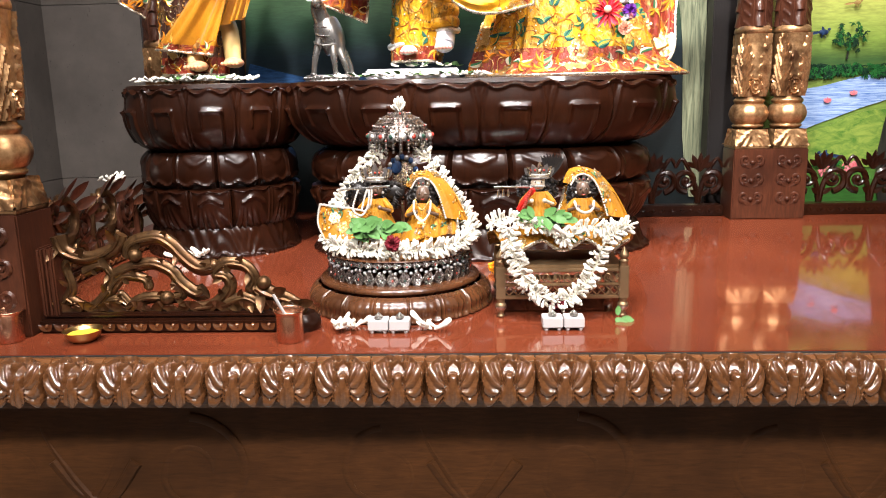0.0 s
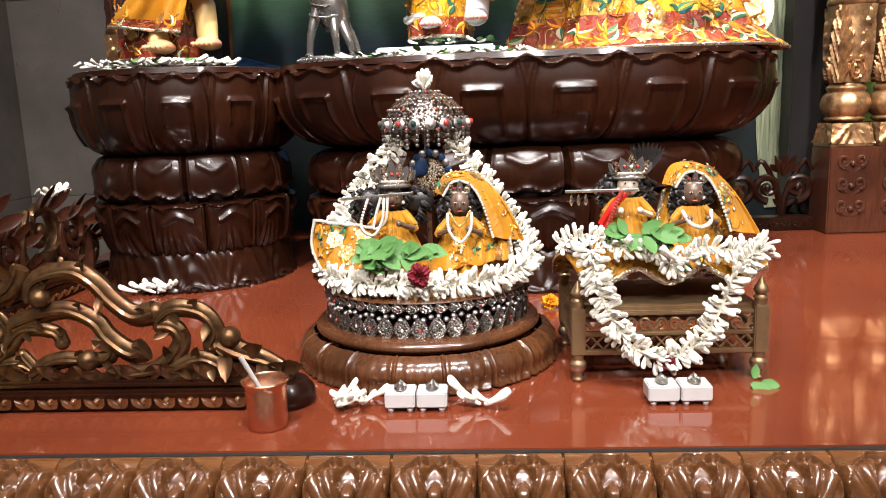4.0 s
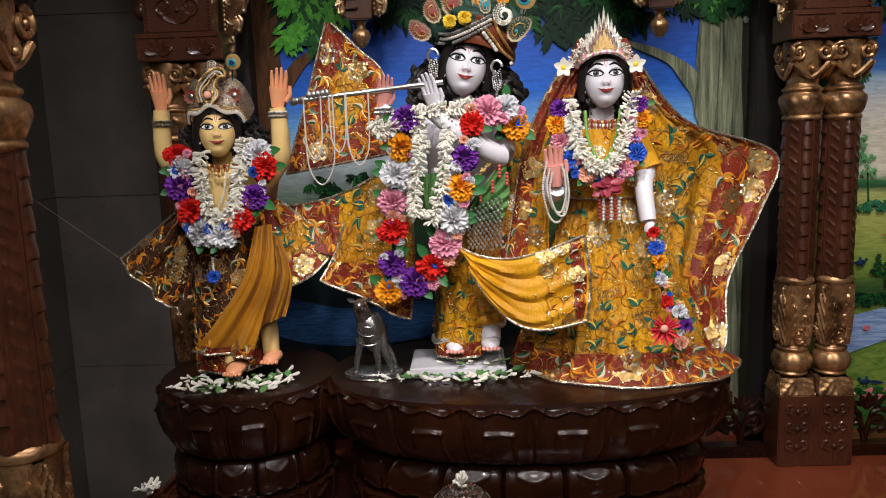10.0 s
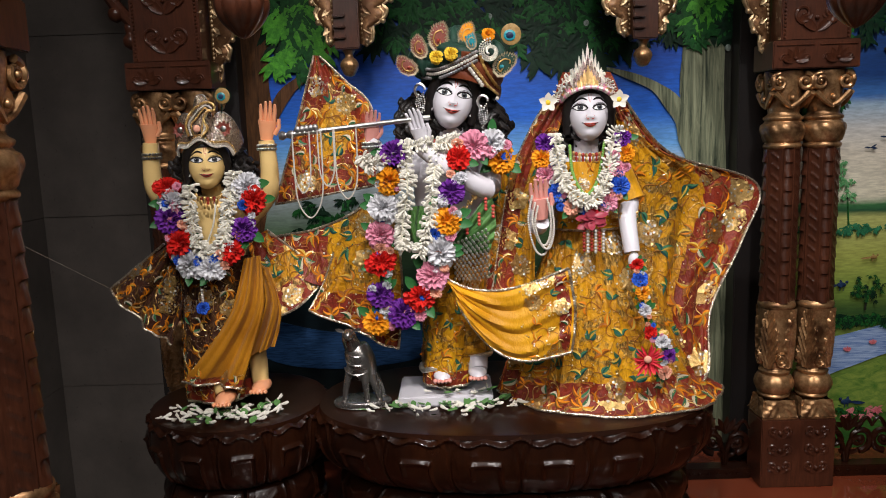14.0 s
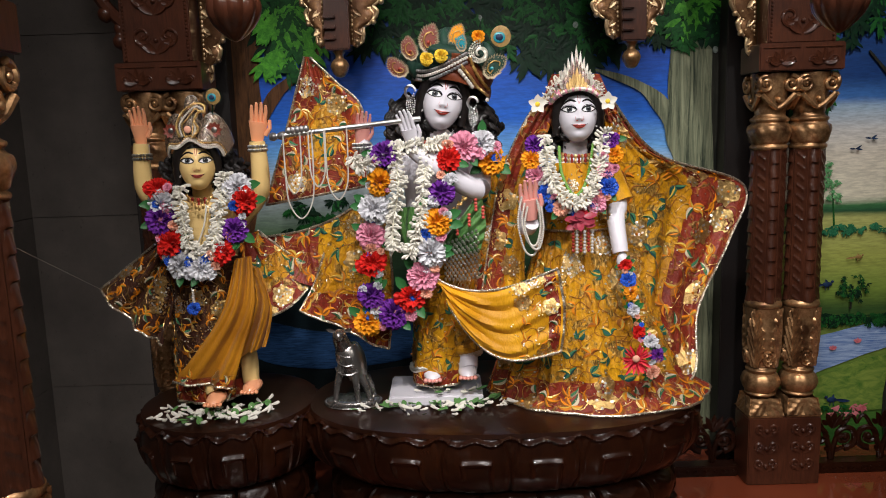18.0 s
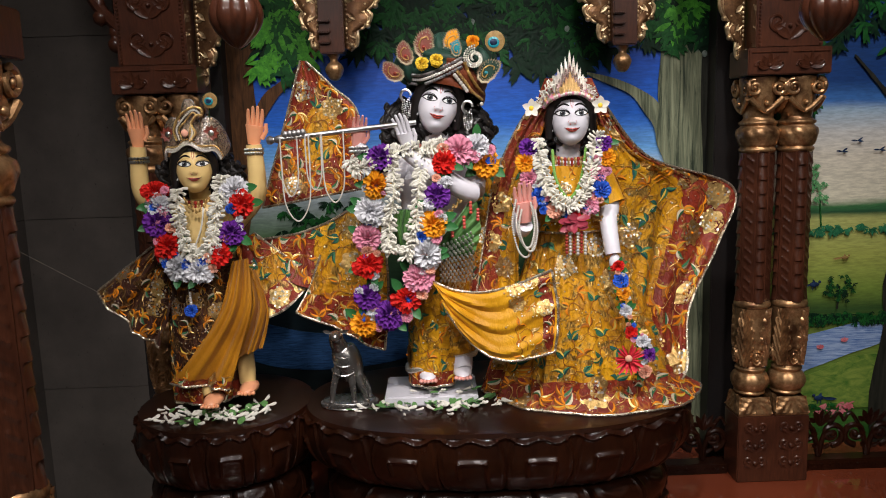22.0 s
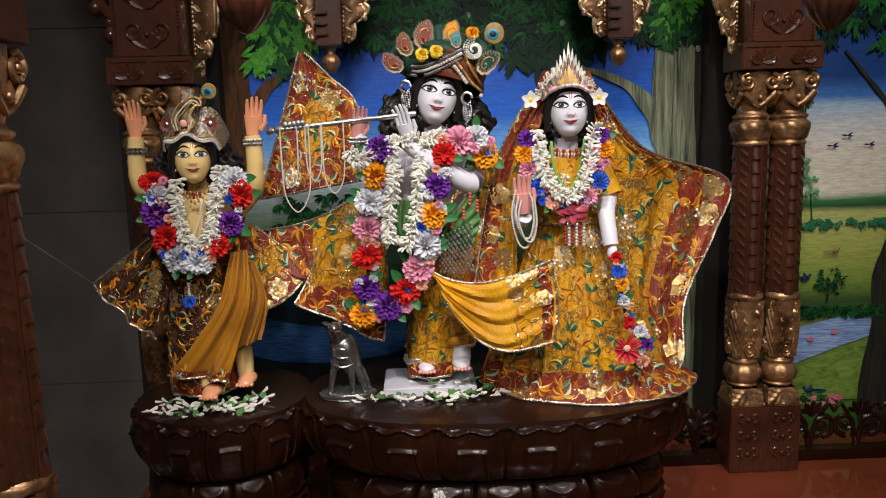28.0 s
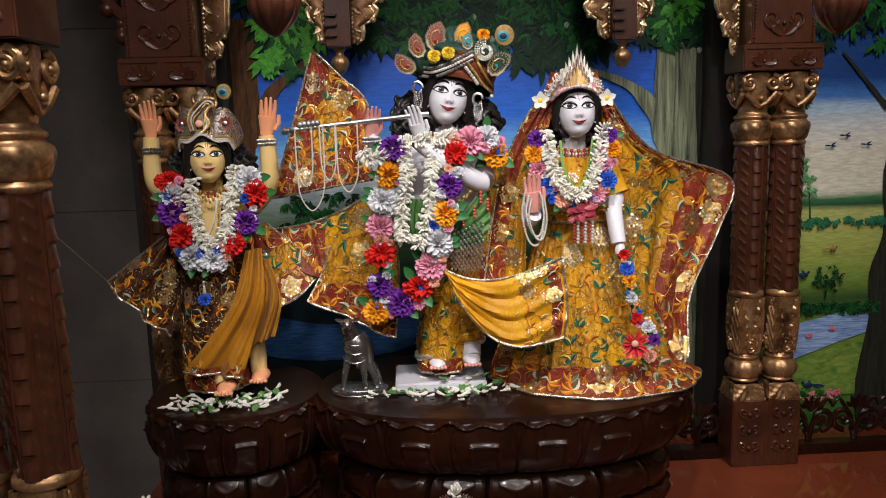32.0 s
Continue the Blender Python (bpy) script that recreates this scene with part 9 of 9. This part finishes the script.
doll("dark flute-playing doll in yellow cloth on the round throne", (-0.072, 1.460, 1.09), 0.104, DOLL_SKIN, 0.02, 1.25)
doll("dark-faced doll in yellow cloth seated on the round throne", (0.022, 1.450, 1.084), 0.1, DOLL_SKIN, 0.0, 0.6)
small_crown((-0.068, 1.466, 1.19), 0.021, "wide silver fan tiara set with red stones", 9)
bead_string("double string of pale pearls on the doll with the flute", [(-0.1, 1.425, 1.178), (-0.108, 1.41, 1.145), (-0.092, 1.405, 1.133), (-0.08, 1.41, 1.15), (-0.078, 1.425, 1.178)], 0.0022, PEARL, 40)
bead_string("gold and pearl necklace on the seated doll", [(0.006, 1.43, 1.155), (0.008, 1.415, 1.135), (0.022, 1.41, 1.12), (0.036, 1.415, 1.135), (0.038, 1.43, 1.155)], 0.0024, PEARL, 30)
bead_string("short gold necklace on the seated doll", [(0.008, 1.432, 1.158), (0.022, 1.418, 1.14), (0.036, 1.432, 1.158)], 0.002, SEQUIN, 20)
small_crown((0.023, 1.462, 1.175), 0.0135, "small pointed silver crown", 5)
backing = thing("peacock_fan", "dark jewelled backing panel behind the dolls", "panel", at=(SX, 1.46, 1.06))
part("panel", G().ball((-0.018, 1.510, 1.2), (0.026, 0.006, 0.03), 20, 12), CROWN_BEADS, backing)
part("eye", G().ball((-0.034, 1.503, 1.215), (0.012, 0.004, 0.015), 14, 8), BIRD, backing)
for k in range(9):
    a = radians(10 + 20 * k)
    c = Vector((-0.021, 1.502, 1.204))
    part("feather_eye", G().ball(c + Vector((0.027 * math.cos(a), 0, 0.03 * math.sin(a))), (0.0055, 0.003, 0.006), 10, 6), TARNISH if k % 2 else BIRD, backing)
wing = thing("small_shawl", "yellow velvet cloth with a pearl border spread from the doll", "shawl", "small yellow cloths", at=(-0.140, 1.430, 1.115))
fn = drape([(-0.179, 1.450, 1.149), (-0.184, 1.440, 1.114), (-0.167, 1.420, 1.085)], [(-0.095, 1.430, 1.140), (-0.039, 1.410, 1.117), (-0.028, 1.400, 1.086)], 1.5, 0.008, 1)
garment(wing, fn, [VELVET], 30, 20, 0.003, (), "fabric", "", "", 12, 71, 0.014)
g = G()
for e in ([fn(0, s / 24) for s in range(25)], [fn(s / 40, 0) for s in range(41)], [fn(s / 40, 1) for s in range(41)]):
    bead_edge(g, [Vector(p) + Vector((0, -0.003, 0)) for p in e], 0.0024)
part("pearl_border", g, PEARL, wing, kind="stuff")
wing = thing("small_shawl", "yellow velvet cloth draped behind the seated doll", "shawl", "small yellow cloths", at=(0.067, 1.450, 1.126))
fn = drape([(0.014, 1.470, 1.179), (0.007, 1.440, 1.128), (-0.005, 1.400, 1.083)], [(0.043, 1.480, 1.186), (0.080, 1.470, 1.145), (0.091, 1.430, 1.093)], 2.5, 0.008, 1)
garment(wing, fn, [VELVET], 30, 30, 0.003, (), "fabric", "", "r", 10, 73, 0.014)
def hood(owner, at, scale, seed):
    """A yellow velvet veil arched over a doll's head and falling aside."""
    x, y, z = at
    lift = lambda pts: [(x + a * scale, y + b * scale, z + c * scale) for a, b, c in pts]
    inner = lift([(-0.022, 0.012, 0.06), (-0.008, 0.012, 0.078), (0.014, 0.01, 0.074), (0.03, 0.004, 0.05), (0.044, -0.006, 0.004)])
    outer = lift([(-0.034, 0.03, 0.062), (-0.018, 0.04, 0.086), (0.022, 0.042, 0.084), (0.058, 0.032, 0.05), (0.088, 0.01, -0.006)])
    fn = drape(inner, outer, 1.2, 0.004, 0.5)
    garment(owner, fn, [VELVET], 16, 50, 0.003, (), "hood", "", "", 5, seed, 0.012)
    g = G()
    bead_edge(g, [Vector(fn(0, k / 44)) + Vector((0, -0.003, 0)) for k in range(45)], 0.0021)
    part("pearl_border", g, PEARL, owner, kind="stuff")


hood(wing, (0.022, 1.44, 1.118), 1.0, 74)
small_flute = thing("small_flute", "thin silver flute held by the doll", "flute", "small flutes", at=(-0.093, 1.430, 1.180))
part("tube", G().tube([(-0.137, 1.430, 1.179), (-0.039, 1.430, 1.185)], 0.0022, 8), SILVER, small_flute)
part("pearl_loop", G().tube(arc([(-0.082, 1.425, 1.181), (-0.093, 1.420, 1.141), (-0.077, 1.420, 1.149), (-0.073, 1.425, 1.180)], 20), 0.002, 6), PEARL, small_flute)

umb = thing("ritual_umbrella", "silver filigree umbrella with drops over the dolls", "umbrella", at=(SX, 1.51, 1.06))
ux, uy, uz = (-0.027, 1.535, 1.271)
part("pole", G().tube([(ux, uy + 0.012, 1.06), (ux, uy + 0.012, uz + 0.03)], 0.004, 8), SILVER, umb)
dome = lambda a, r, z: r * (1 + 0.015 * math.cos(a * 14))
part("dome", G().lathe(mesh_profile([(0.062, -0.004), (0.06, 0.004), (0.053, 0.022), (0.038, 0.038), (0.018, 0.048), (0.004, 0.053), (0.001, 0.056)], 24), (ux, uy, uz), 56, 0, dome), beadwork("umbrella_filigree", [(0.0, (0.2, 0.16, 0.14)), (0.42, (0.42, 0.37, 0.33)), (0.52, (0.22, 0.1, 0.09)), (0.56, (0.36, 0.31, 0.28)), (0.66, (0.1, 0.08, 0.07))], 240, 0.8), umb, "pierced silver dome set with stones")
for row, (r, z, n) in enumerate(((0.0625, -0.004, 52), (0.0605, 0.011, 48), (0.0535, 0.023, 42), (0.04, 0.0375, 32), (0.022, 0.0475, 18))):
    g, g2 = G(), G()
    for k in range(n):
        a = 2 * math.pi * (k + 0.5 * (row % 2)) / n
        p = (ux + r * math.cos(a), uy + r * math.sin(a), uz + z)
        (g2 if (k + row) % 6 == 0 and row % 2 == 0 else g).ball(p, 0.0017 if row % 2 else 0.0022, 6, 5)
    part("filigree_ring", g, DULL_SILVER, umb, kind="stuff")
    part("stone_row", g2, RUBY, umb, kind="stuff")
for k in range(26):
    a = 2 * math.pi * k / 26
    g = G()
    for q in range(4):
        g.ball((ux + 0.062 * math.cos(a), uy + 0.062 * math.sin(a), uz - 0.006 - 0.0065 * q), 0.0028, 6, 4)
    part("drop", g, DULL_SILVER, umb)
for k in range(18):
    a = 2 * math.pi * k / 18
    g = G().lathe([(0.0075, -0.0015), (0.008, 0.001), (0.0055, 0.0025), (0.001, 0.003)], (0, 0, 0), 14)
    m = frame_at((ux + 0.0625 * math.cos(a), uy + 0.0625 * math.sin(a), uz + 0.003), (0, 0, 1), (math.cos(a), math.sin(a), 0.25))
    g.v = [tuple(m @ Vector(p)) for p in g.v]
    boss = part("cabochon", g, TARNISH, umb, "silver-set oval stone")
    part("stone", G().ball((ux + 0.0655 * math.cos(a), uy + 0.0655 * math.sin(a), uz + 0.004), (0.0042, 0.0042, 0.0048), 8, 6), RUBY if k % 3 == 0 else DARK_GREEN if k % 3 == 1 else PEARL, boss)
top_bunch = thing("flower_bunch", "bunch of white florets on the umbrella's tip", "flowers", at=(ux, uy, uz + 0.055))
rnd = random.Random(12)
for k in range(30):
    a, e = rnd.random() * 6.28, rnd.random()
    place("floret", BUD, top_bunch, frame_at((ux, uy, uz + 0.05 + 0.012 * e), (0, 0, 1), (math.cos(a), math.sin(a), 0.3 + 1.6 * e), 0.02))
white_garland("thick white garland looped round the dolls and the umbrella", [(-0.048, 1.520, 1.267), (-0.086, 1.510, 1.227), (-0.126, 1.500, 1.177), (-0.153, 1.480, 1.133), (-0.161, 1.430, 1.082), (-0.117, 1.380, 1.077), (-0.066, 1.360, 1.077), (-0.014, 1.355, 1.075), (0.043, 1.370, 1.075), (0.095, 1.400, 1.082), (0.114, 1.440, 1.096), (0.102, 1.470, 1.127), (0.072, 1.490, 1.170), (0.035, 1.505, 1.219), (0.005, 1.520, 1.269)], 0.0046, 0.019, 41, 4, "thick white garlands")


def leaf_heap(label, at, spread, n, size, seed):
    rnd = random.Random(seed)
    t = thing("basil_leaves", label, "leaves", "heaps of basil leaves", at=at)
    for k in range(n):
        a = rnd.random() * 6.28
        p = (at[0] + rnd.gauss(0, spread), at[1] + rnd.gauss(0, spread * 0.4), at[2] + rnd.random() * 0.014)
        place("leaf", BASIL, t, frame_at(p, (math.cos(a), -0.3, 0.4 * math.sin(a)), (rnd.uniform(-0.5, 0.5), -1, 0.7), size * rnd.uniform(0.7, 1.2)))


leaf_heap("heap of fresh green basil leaves before the dolls", (-0.068, 1.375, 1.108), 0.024, 34, 0.032, 1)
leaf_heap("fresh green basil leaves on the small seat", (0.25, 1.352, 1.124), 0.02, 34, 0.027, 2)
leaf_heap("single green leaf on the platform", (0.380, 1.313, 0.953), 0.006, 3, 0.024, 3)
for at, c, r, label in (((-0.028, 1.340, 1.091), "crimson", 0.015, "dark red rose in the white garland"), ((0.267, 1.31, 0.985), "crimson", 0.014, "dark red rose at the middle of the swag")):
    rose = thing("rose", label, "flower", "roses", at=at)
    place("petals", bloom(c), rose, frame_at(at, (1, 0, 0), (0, -1, 0.15), r))
    part("calyx", G().ball((at[0], at[1] + 0.006, at[2]), r * 0.5, 8, 6), LEAF_GREEN, rose)
mg = thing("marigold", "orange marigold lying on the platform", "flower", at=(0.166, 1.744, 0.955))
place("petals", bloom("orange"), mg, frame_at((0.165, 1.703, 0.962), (1, 0, 0), (0, -0.5, 1), 0.016))

# ---- small square seat with its dolls ----
OLD_BRASS = simple("old_brass", (0.15, 0.09, 0.045), (0.36, 0.24, 0.13), 70, 0.4, 0.7, bump=0.3)
seat = thing("small_throne", "small brass seat with turned legs and pierced panels", "throne", at=(0.28, 1.42, TOP))
X0, X1, Y0, Y1 = 0.168, 0.39, 1.345, 1.495
leg = mesh_profile([(0.005, 0.0), (0.007, 0.003), (0.005, 0.008), (0.009, 0.018), (0.01, 0.024), (0.006, 0.03), (0.0075, 0.034), (0.0075, 0.1), (0.009, 0.104), (0.006, 0.108), (0.009, 0.114), (0.004, 0.124), (0.001, 0.13)], 40)
for x in (X0, X1):
    for y in (Y0, Y1):
        leg_ob = part("leg", G().lathe(leg, (x, y, TOP), 16), OLD_BRASS, seat)
        part("post", G().box(x - 0.0085, x + 0.0085, y - 0.0085, y + 0.0085, 0.985, 1.046, 0, 0.0015), OLD_BRASS, seat)
        part("foot_cap", G().ball((x, y, TOP + 0.02), (0.0105, 0.0105, 0.0085), 14, 8), SILVER, leg_ob, "bright silver cap")
for z0, z1 in ((0.984, 0.991), (1.008, 1.014), (1.034, 1.04)):
    for y in (Y0, Y1):
        part("rail", G().box(X0, X1, y - 0.004, y + 0.004, z0, z1, 0, 0.0015), OLD_BRASS, seat)
    for x in (X0, X1):
        part("side_rail", G().box(x - 0.004, x + 0.004, Y0, Y1, z0, z1, 0, 0.0015), OLD_BRASS, seat)
for k in range(14):
    x = X0 + (k + 0.5) * (X1 - X0) / 14
    w = (X1 - X0) / 28
    g = G()
    g.tube([(x - w, Y0, 0.991), (x + w, Y0, 1.008)], 0.0014, 5)
    g.tube([(x - w, Y0 - 0.001, 1.008), (x + w, Y0 - 0.001, 0.991)], 0.0014, 5)
    part("lattice", g, OLD_BRASS, seat)
for k in range(6):
    x = X0 + (k + 0.5) * (X1 - X0) / 6
    g = G()
    for s in (-1, 1):
        g.tube(spiral((x + s * 0.009, Y0, 1.024), 0.0085, 0.002, -90, 1.2 * s, (1, 0, 0), (0, 0, 1), 16), 0.0018, 5)
        g.leaf((x, Y0 - 0.001, 1.016), (s * 0.6, 0, 0.8), (0, -1, 0), 0.015, 0.006, 0, 0.1, 3)
    part("pierced_scroll", g, OLD_BRASS, seat)
part("deck", G().box(X0, X1, Y0 + 0.004, Y1 - 0.004, 1.034, 1.046, 0, 0.002), OLD_BRASS, seat)
cushion = thing("seat_cloth", "yellow satin cloth with a beaded edge over the small seat", "cloth", at=(0.28, 1.4, 1.046))
fn = drape([(0.15, 1.48, 1.06), (0.145, 1.42, 1.085), (0.155, 1.38, 1.1), (0.17, 1.352, 1.086)], [(0.415, 1.48, 1.06), (0.42, 1.42, 1.085), (0.41, 1.38, 1.1), (0.4, 1.352, 1.086)], 3, 0.006, 0, 0.0)
def seat_fn(u, v, f=fn):
    p = f(u, v)
    p.z -= 0.006 * max(0, v - 0.72) / 0.28 * abs(math.sin(u * 9.4))
    p.z += 0.006 * math.sin(u * 17 + 3 * v)
    return p
garment(cushion, seat_fn, [VELVET], 50, 30, 0.003, (), "fabric", "", "b", 10, 77, 0.014)
doll("pale flute-playing doll in yellow cloth on the brass seat", (0.238, 1.410, 1.108), 0.1, DOLL_PALE, 0.02, 0.8)
doll("dark-faced doll under a yellow cloth on the brass seat", (0.323, 1.410, 1.098), 0.095, DOLL_SKIN, 0.0, 0.6)
small_crown((0.242, 1.416, 1.197), 0.0185, "tall silver filigree crown with raised ears", 7)
bead_string("red bead garland hanging from the doll's flute", [(0.226, 1.378, 1.183), (0.216, 1.375, 1.16), (0.207, 1.376, 1.138)], 0.0034, RUBY, 14)
bead_string("white bead necklace on the doll", [(0.306, 1.392, 1.155), (0.311, 1.377, 1.143), (0.323, 1.372, 1.138), (0.336, 1.377, 1.143), (0.341, 1.392, 1.155)], 0.003, PEARL, 22)
small_crown((0.324, 1.418, 1.184), 0.012, "small pointed silver crown", 5)
wing = thing("small_shawl", "yellow velvet hood spread behind the seated doll", "shawl", "small yellow cloths", at=(0.335, 1.430, 1.157))
fn = drape([(0.294, 1.440, 1.178), (0.283, 1.430, 1.137), (0.264, 1.400, 1.110)], [(0.332, 1.450, 1.200), (0.369, 1.440, 1.161), (0.393, 1.420, 1.121)], 2, 0.008, 1)
garment(wing, fn, [VELVET], 30, 24, 0.003, (), "fabric", "", "lr", 8, 79, 0.014)
hood(wing, (0.323, 1.4, 1.125), 1.0, 80)
small_flute = thing("small_flute", "thin silver flute with hanging drops held by the doll", "flute", "small flutes", at=(0.200, 1.380, 1.182))
part("tube", G().tube([(0.158, 1.390, 1.185), (0.248, 1.380, 1.186)], 0.0022, 8), SILVER, small_flute)
for k in range(3):
    x, y, z = (0.166, 1.390, 1.181)
    part("drop", G().lathe([(0.001, -0.014), (0.0028, -0.009), (0.001, 0)], (x + 0.009 * k, y, z), 6), SILVER, small_flute)
part("red_scarf", G().tube(arc([(0.231, 1.385, 1.181), (0.215, 1.380, 1.164), (0.203, 1.385, 1.143)], 10), 0.005, 8), BLOOMS["red"], small_flute)
plume = thing("dark_plume", "tuft of dark feathers behind the doll's crown", "feathers", at=(0.267, 1.440, 1.211))
for k in range(9):
    a = (k - 4) / 4
    part("feather", G().leaf((0.267, 1.440, 1.198), (0.6 * a + 0.1, 0, 1), (0, -1, 0), 0.045, 0.008, 0, 0.05, 5), HAIR, plume)
white_garland("white garland hanging in a swag before the brass seat", [(0.182, 1.330, 1.118), (0.186, 1.322, 1.084), (0.203, 1.318, 1.043), (0.226, 1.315, 1.007), (0.261, 1.312, 0.989), (0.301, 1.315, 1.001), (0.331, 1.318, 1.042), (0.351, 1.322, 1.092), (0.387, 1.335, 1.119)], 0.0046, 0.019, 43, 4, "thick white garlands")
white_garland("white florets heaped round the seated dolls", [(0.151, 1.380, 1.120), (0.183, 1.360, 1.133), (0.218, 1.350, 1.119), (0.268, 1.345, 1.114), (0.283, 1.340, 1.094), (0.314, 1.345, 1.117), (0.360, 1.350, 1.112), (0.401, 1.370, 1.115)], 0.0046, 0.0165, 44, 4, "thick white garlands")

# ---- things on the front of the platform ----
def pot(label, at, r, h):
    """A thin-walled copper cup with a rolled rim."""
    p = thing("copper_cup", label, "cup", "copper cups", at=at)
    part("body", G().lathe(mesh_profile([(0.001, 0.001), (r * 0.8, 0.001), (r * 0.9, 0.004), (r * 0.92, h * 0.5), (r * 0.96, h * 0.9), (r * 1.06, h), (r * 1.02, h), (r * 0.92, h * 0.92), (r * 0.86, h * 0.3), (r * 0.8, 0.006), (0.001, 0.005)], 44), at, 40), COPPER, p)
    part("rim", G().tube([(at[0] + r * 1.05 * math.cos(a), at[1] + r * 1.05 * math.sin(a), at[2] + h) for a in (k * math.pi / 20 for k in range(40))], 0.0012, 6, 0, 1.0, True), COPPER, p)
    part("water", G().lathe([(0.001, h * 0.72), (r * 0.9, h * 0.72)], at, 30), SILVER, p)
    return p


x, y, _ = (-0.193, 1.206, 0.950)
pot("polished copper cup with a spoon standing in it", (x, y + 0.012, TOP), 0.0245, 0.054)
spoon = thing("ladle", "small pale metal ladle leaning in the copper cup", "ladle", at=(x, y, TOP + 0.02))
part("handle", G().tube([(x + 0.006, y + 0.012, TOP + 0.018), (x - 0.008, y + 0.01, TOP + 0.05), (x - 0.024, y + 0.008, TOP + 0.082)], lambda t: 0.0022 + 0.0016 * t, 8, 0, 0.5), WHITE_PLASTIC, spoon)
part("bowl", G().ball((x + 0.007, y + 0.012, TOP + 0.014), (0.007, 0.007, 0.004), 10, 6), WHITE_PLASTIC, spoon)
x, y, _ = (-0.686, 1.215, 0.950)
pot("polished copper cup beside the carved column", (x, y + 0.012, TOP), 0.0245, 0.054)
x, y, _ = (-0.554, 1.201, 0.950)
bowl = thing("brass_bowl", "small brass bowl of yellow sandal paste", "bowl", at=(x, y + 0.02, TOP))
part("bowl", G().lathe(mesh_profile([(0.001, 0.001), (0.016, 0.001), (0.026, 0.009), (0.031, 0.02), (0.0325, 0.021), (0.029, 0.019), (0.02, 0.007), (0.001, 0.005)], 30), (x, y + 0.02, TOP), 40), BRASS, bowl)
g = G().lathe([(0.001, 0.017), (0.014, 0.0165), (0.027, 0.014)], (x, y + 0.02, TOP), 30, 0, lambda a, r, z: r * (1 + 0.04 * math.sin(5 * a)))
part("paste", g, BLOOMS["yellow"], bowl, "yellow paste with orange petals")


def slippers(label, at):
    """A pair of tiny silver sandals, each on its own white footed block."""
    t = thing("tiny_sandals", label, "sandals", "pairs of tiny sandals", at=at)
    x, y, z = at
    for s in (-1, 1):
        cx = x + s * 0.0185
        block = part("block", G().box(cx - 0.0175, cx + 0.0175, y - 0.016, y + 0.016, z + 0.006, z + 0.024, 0, 0.0015), WHITE_PLASTIC, t, "pale grey footed block")
        for dx in (-0.011, 0.011):
            for dy in (-0.01, 0.01):
                part("foot", G().lathe([(0.0025, 0), (0.004, 0.003), (0.0028, 0.006)], (cx + dx, y + dy, z), 10), WHITE_PLASTIC, block)
        part("sole", G().ball((cx, y, z + 0.0262), (0.0075, 0.0125, 0.0022), 12, 6), SILVER, t)
        part("toe_knob", G().lathe([(0.0016, 0), (0.0014, 0.004), (0.0028, 0.006), (0.001, 0.008)], (cx, y - 0.006, z + 0.0275), 8), SILVER, t)
        part("strap", G().tube([(cx - 0.007, y + 0.001, z + 0.027), (cx, y + 0.001, z + 0.034), (cx + 0.007, y + 0.001, z + 0.027)], 0.0014, 6), SILVER, t)


x, y, _ = (-0.029, 1.247, 0.950)
slippers("pair of tiny silver sandals on pale blocks before the round throne", (x, y + 0.016, TOP))
x, y, _ = (0.273, 1.256, 0.950)
slippers("pair of tiny silver sandals on pale blocks before the brass seat", (x, y + 0.016, TOP))


def jasmine(label, at, n, size, seed, spread=0.014):
    rnd = random.Random(seed)
    t = thing("fallen_florets", label, "flowers", "fallen white florets", at=at)
    for k in range(n):
        a = rnd.random() * 6.28
        place("floret", BUD, t, frame_at((at[0] + rnd.gauss(0, spread), at[1] + rnd.gauss(0, spread * 0.6), at[2] + 0.005 + 0.008 * rnd.random()), (0, 0, 1), (math.cos(a), math.sin(a), rnd.uniform(0, 0.5)), size * rnd.uniform(0.8, 1.2)))


jasmine("white florets lying on the red platform", (-0.108, 1.271, 0.950), 18, 0.026, 1)
jasmine("white florets lying on the red platform", (0.046, 1.258, 0.950), 5, 0.034, 2, 0.01)
jasmine("heap of white florets on the platform by the pedestal", (-0.597, 1.877, 0.950), 34, 0.034, 3, 0.022)
jasmine("white florets lodged on the carved side rail", (-0.8, 1.88, 1.145), 16, 0.028, 4, 0.016)
jasmine("white floret lying on the brass seat's cloth", (0.283, 1.335, 1.095), 4, 0.03, 5, 0.006)
thread = thing("fine_thread", "fine pale thread stretched from the shawl to the column", "thread", at=(-0.898, 2.080, 1.693))
part("strand", G().tube([(-0.898, 2.080, 1.693), (-0.670, 1.320, 1.914)], 0.0004, 4), WHITE_PETAL, thread)
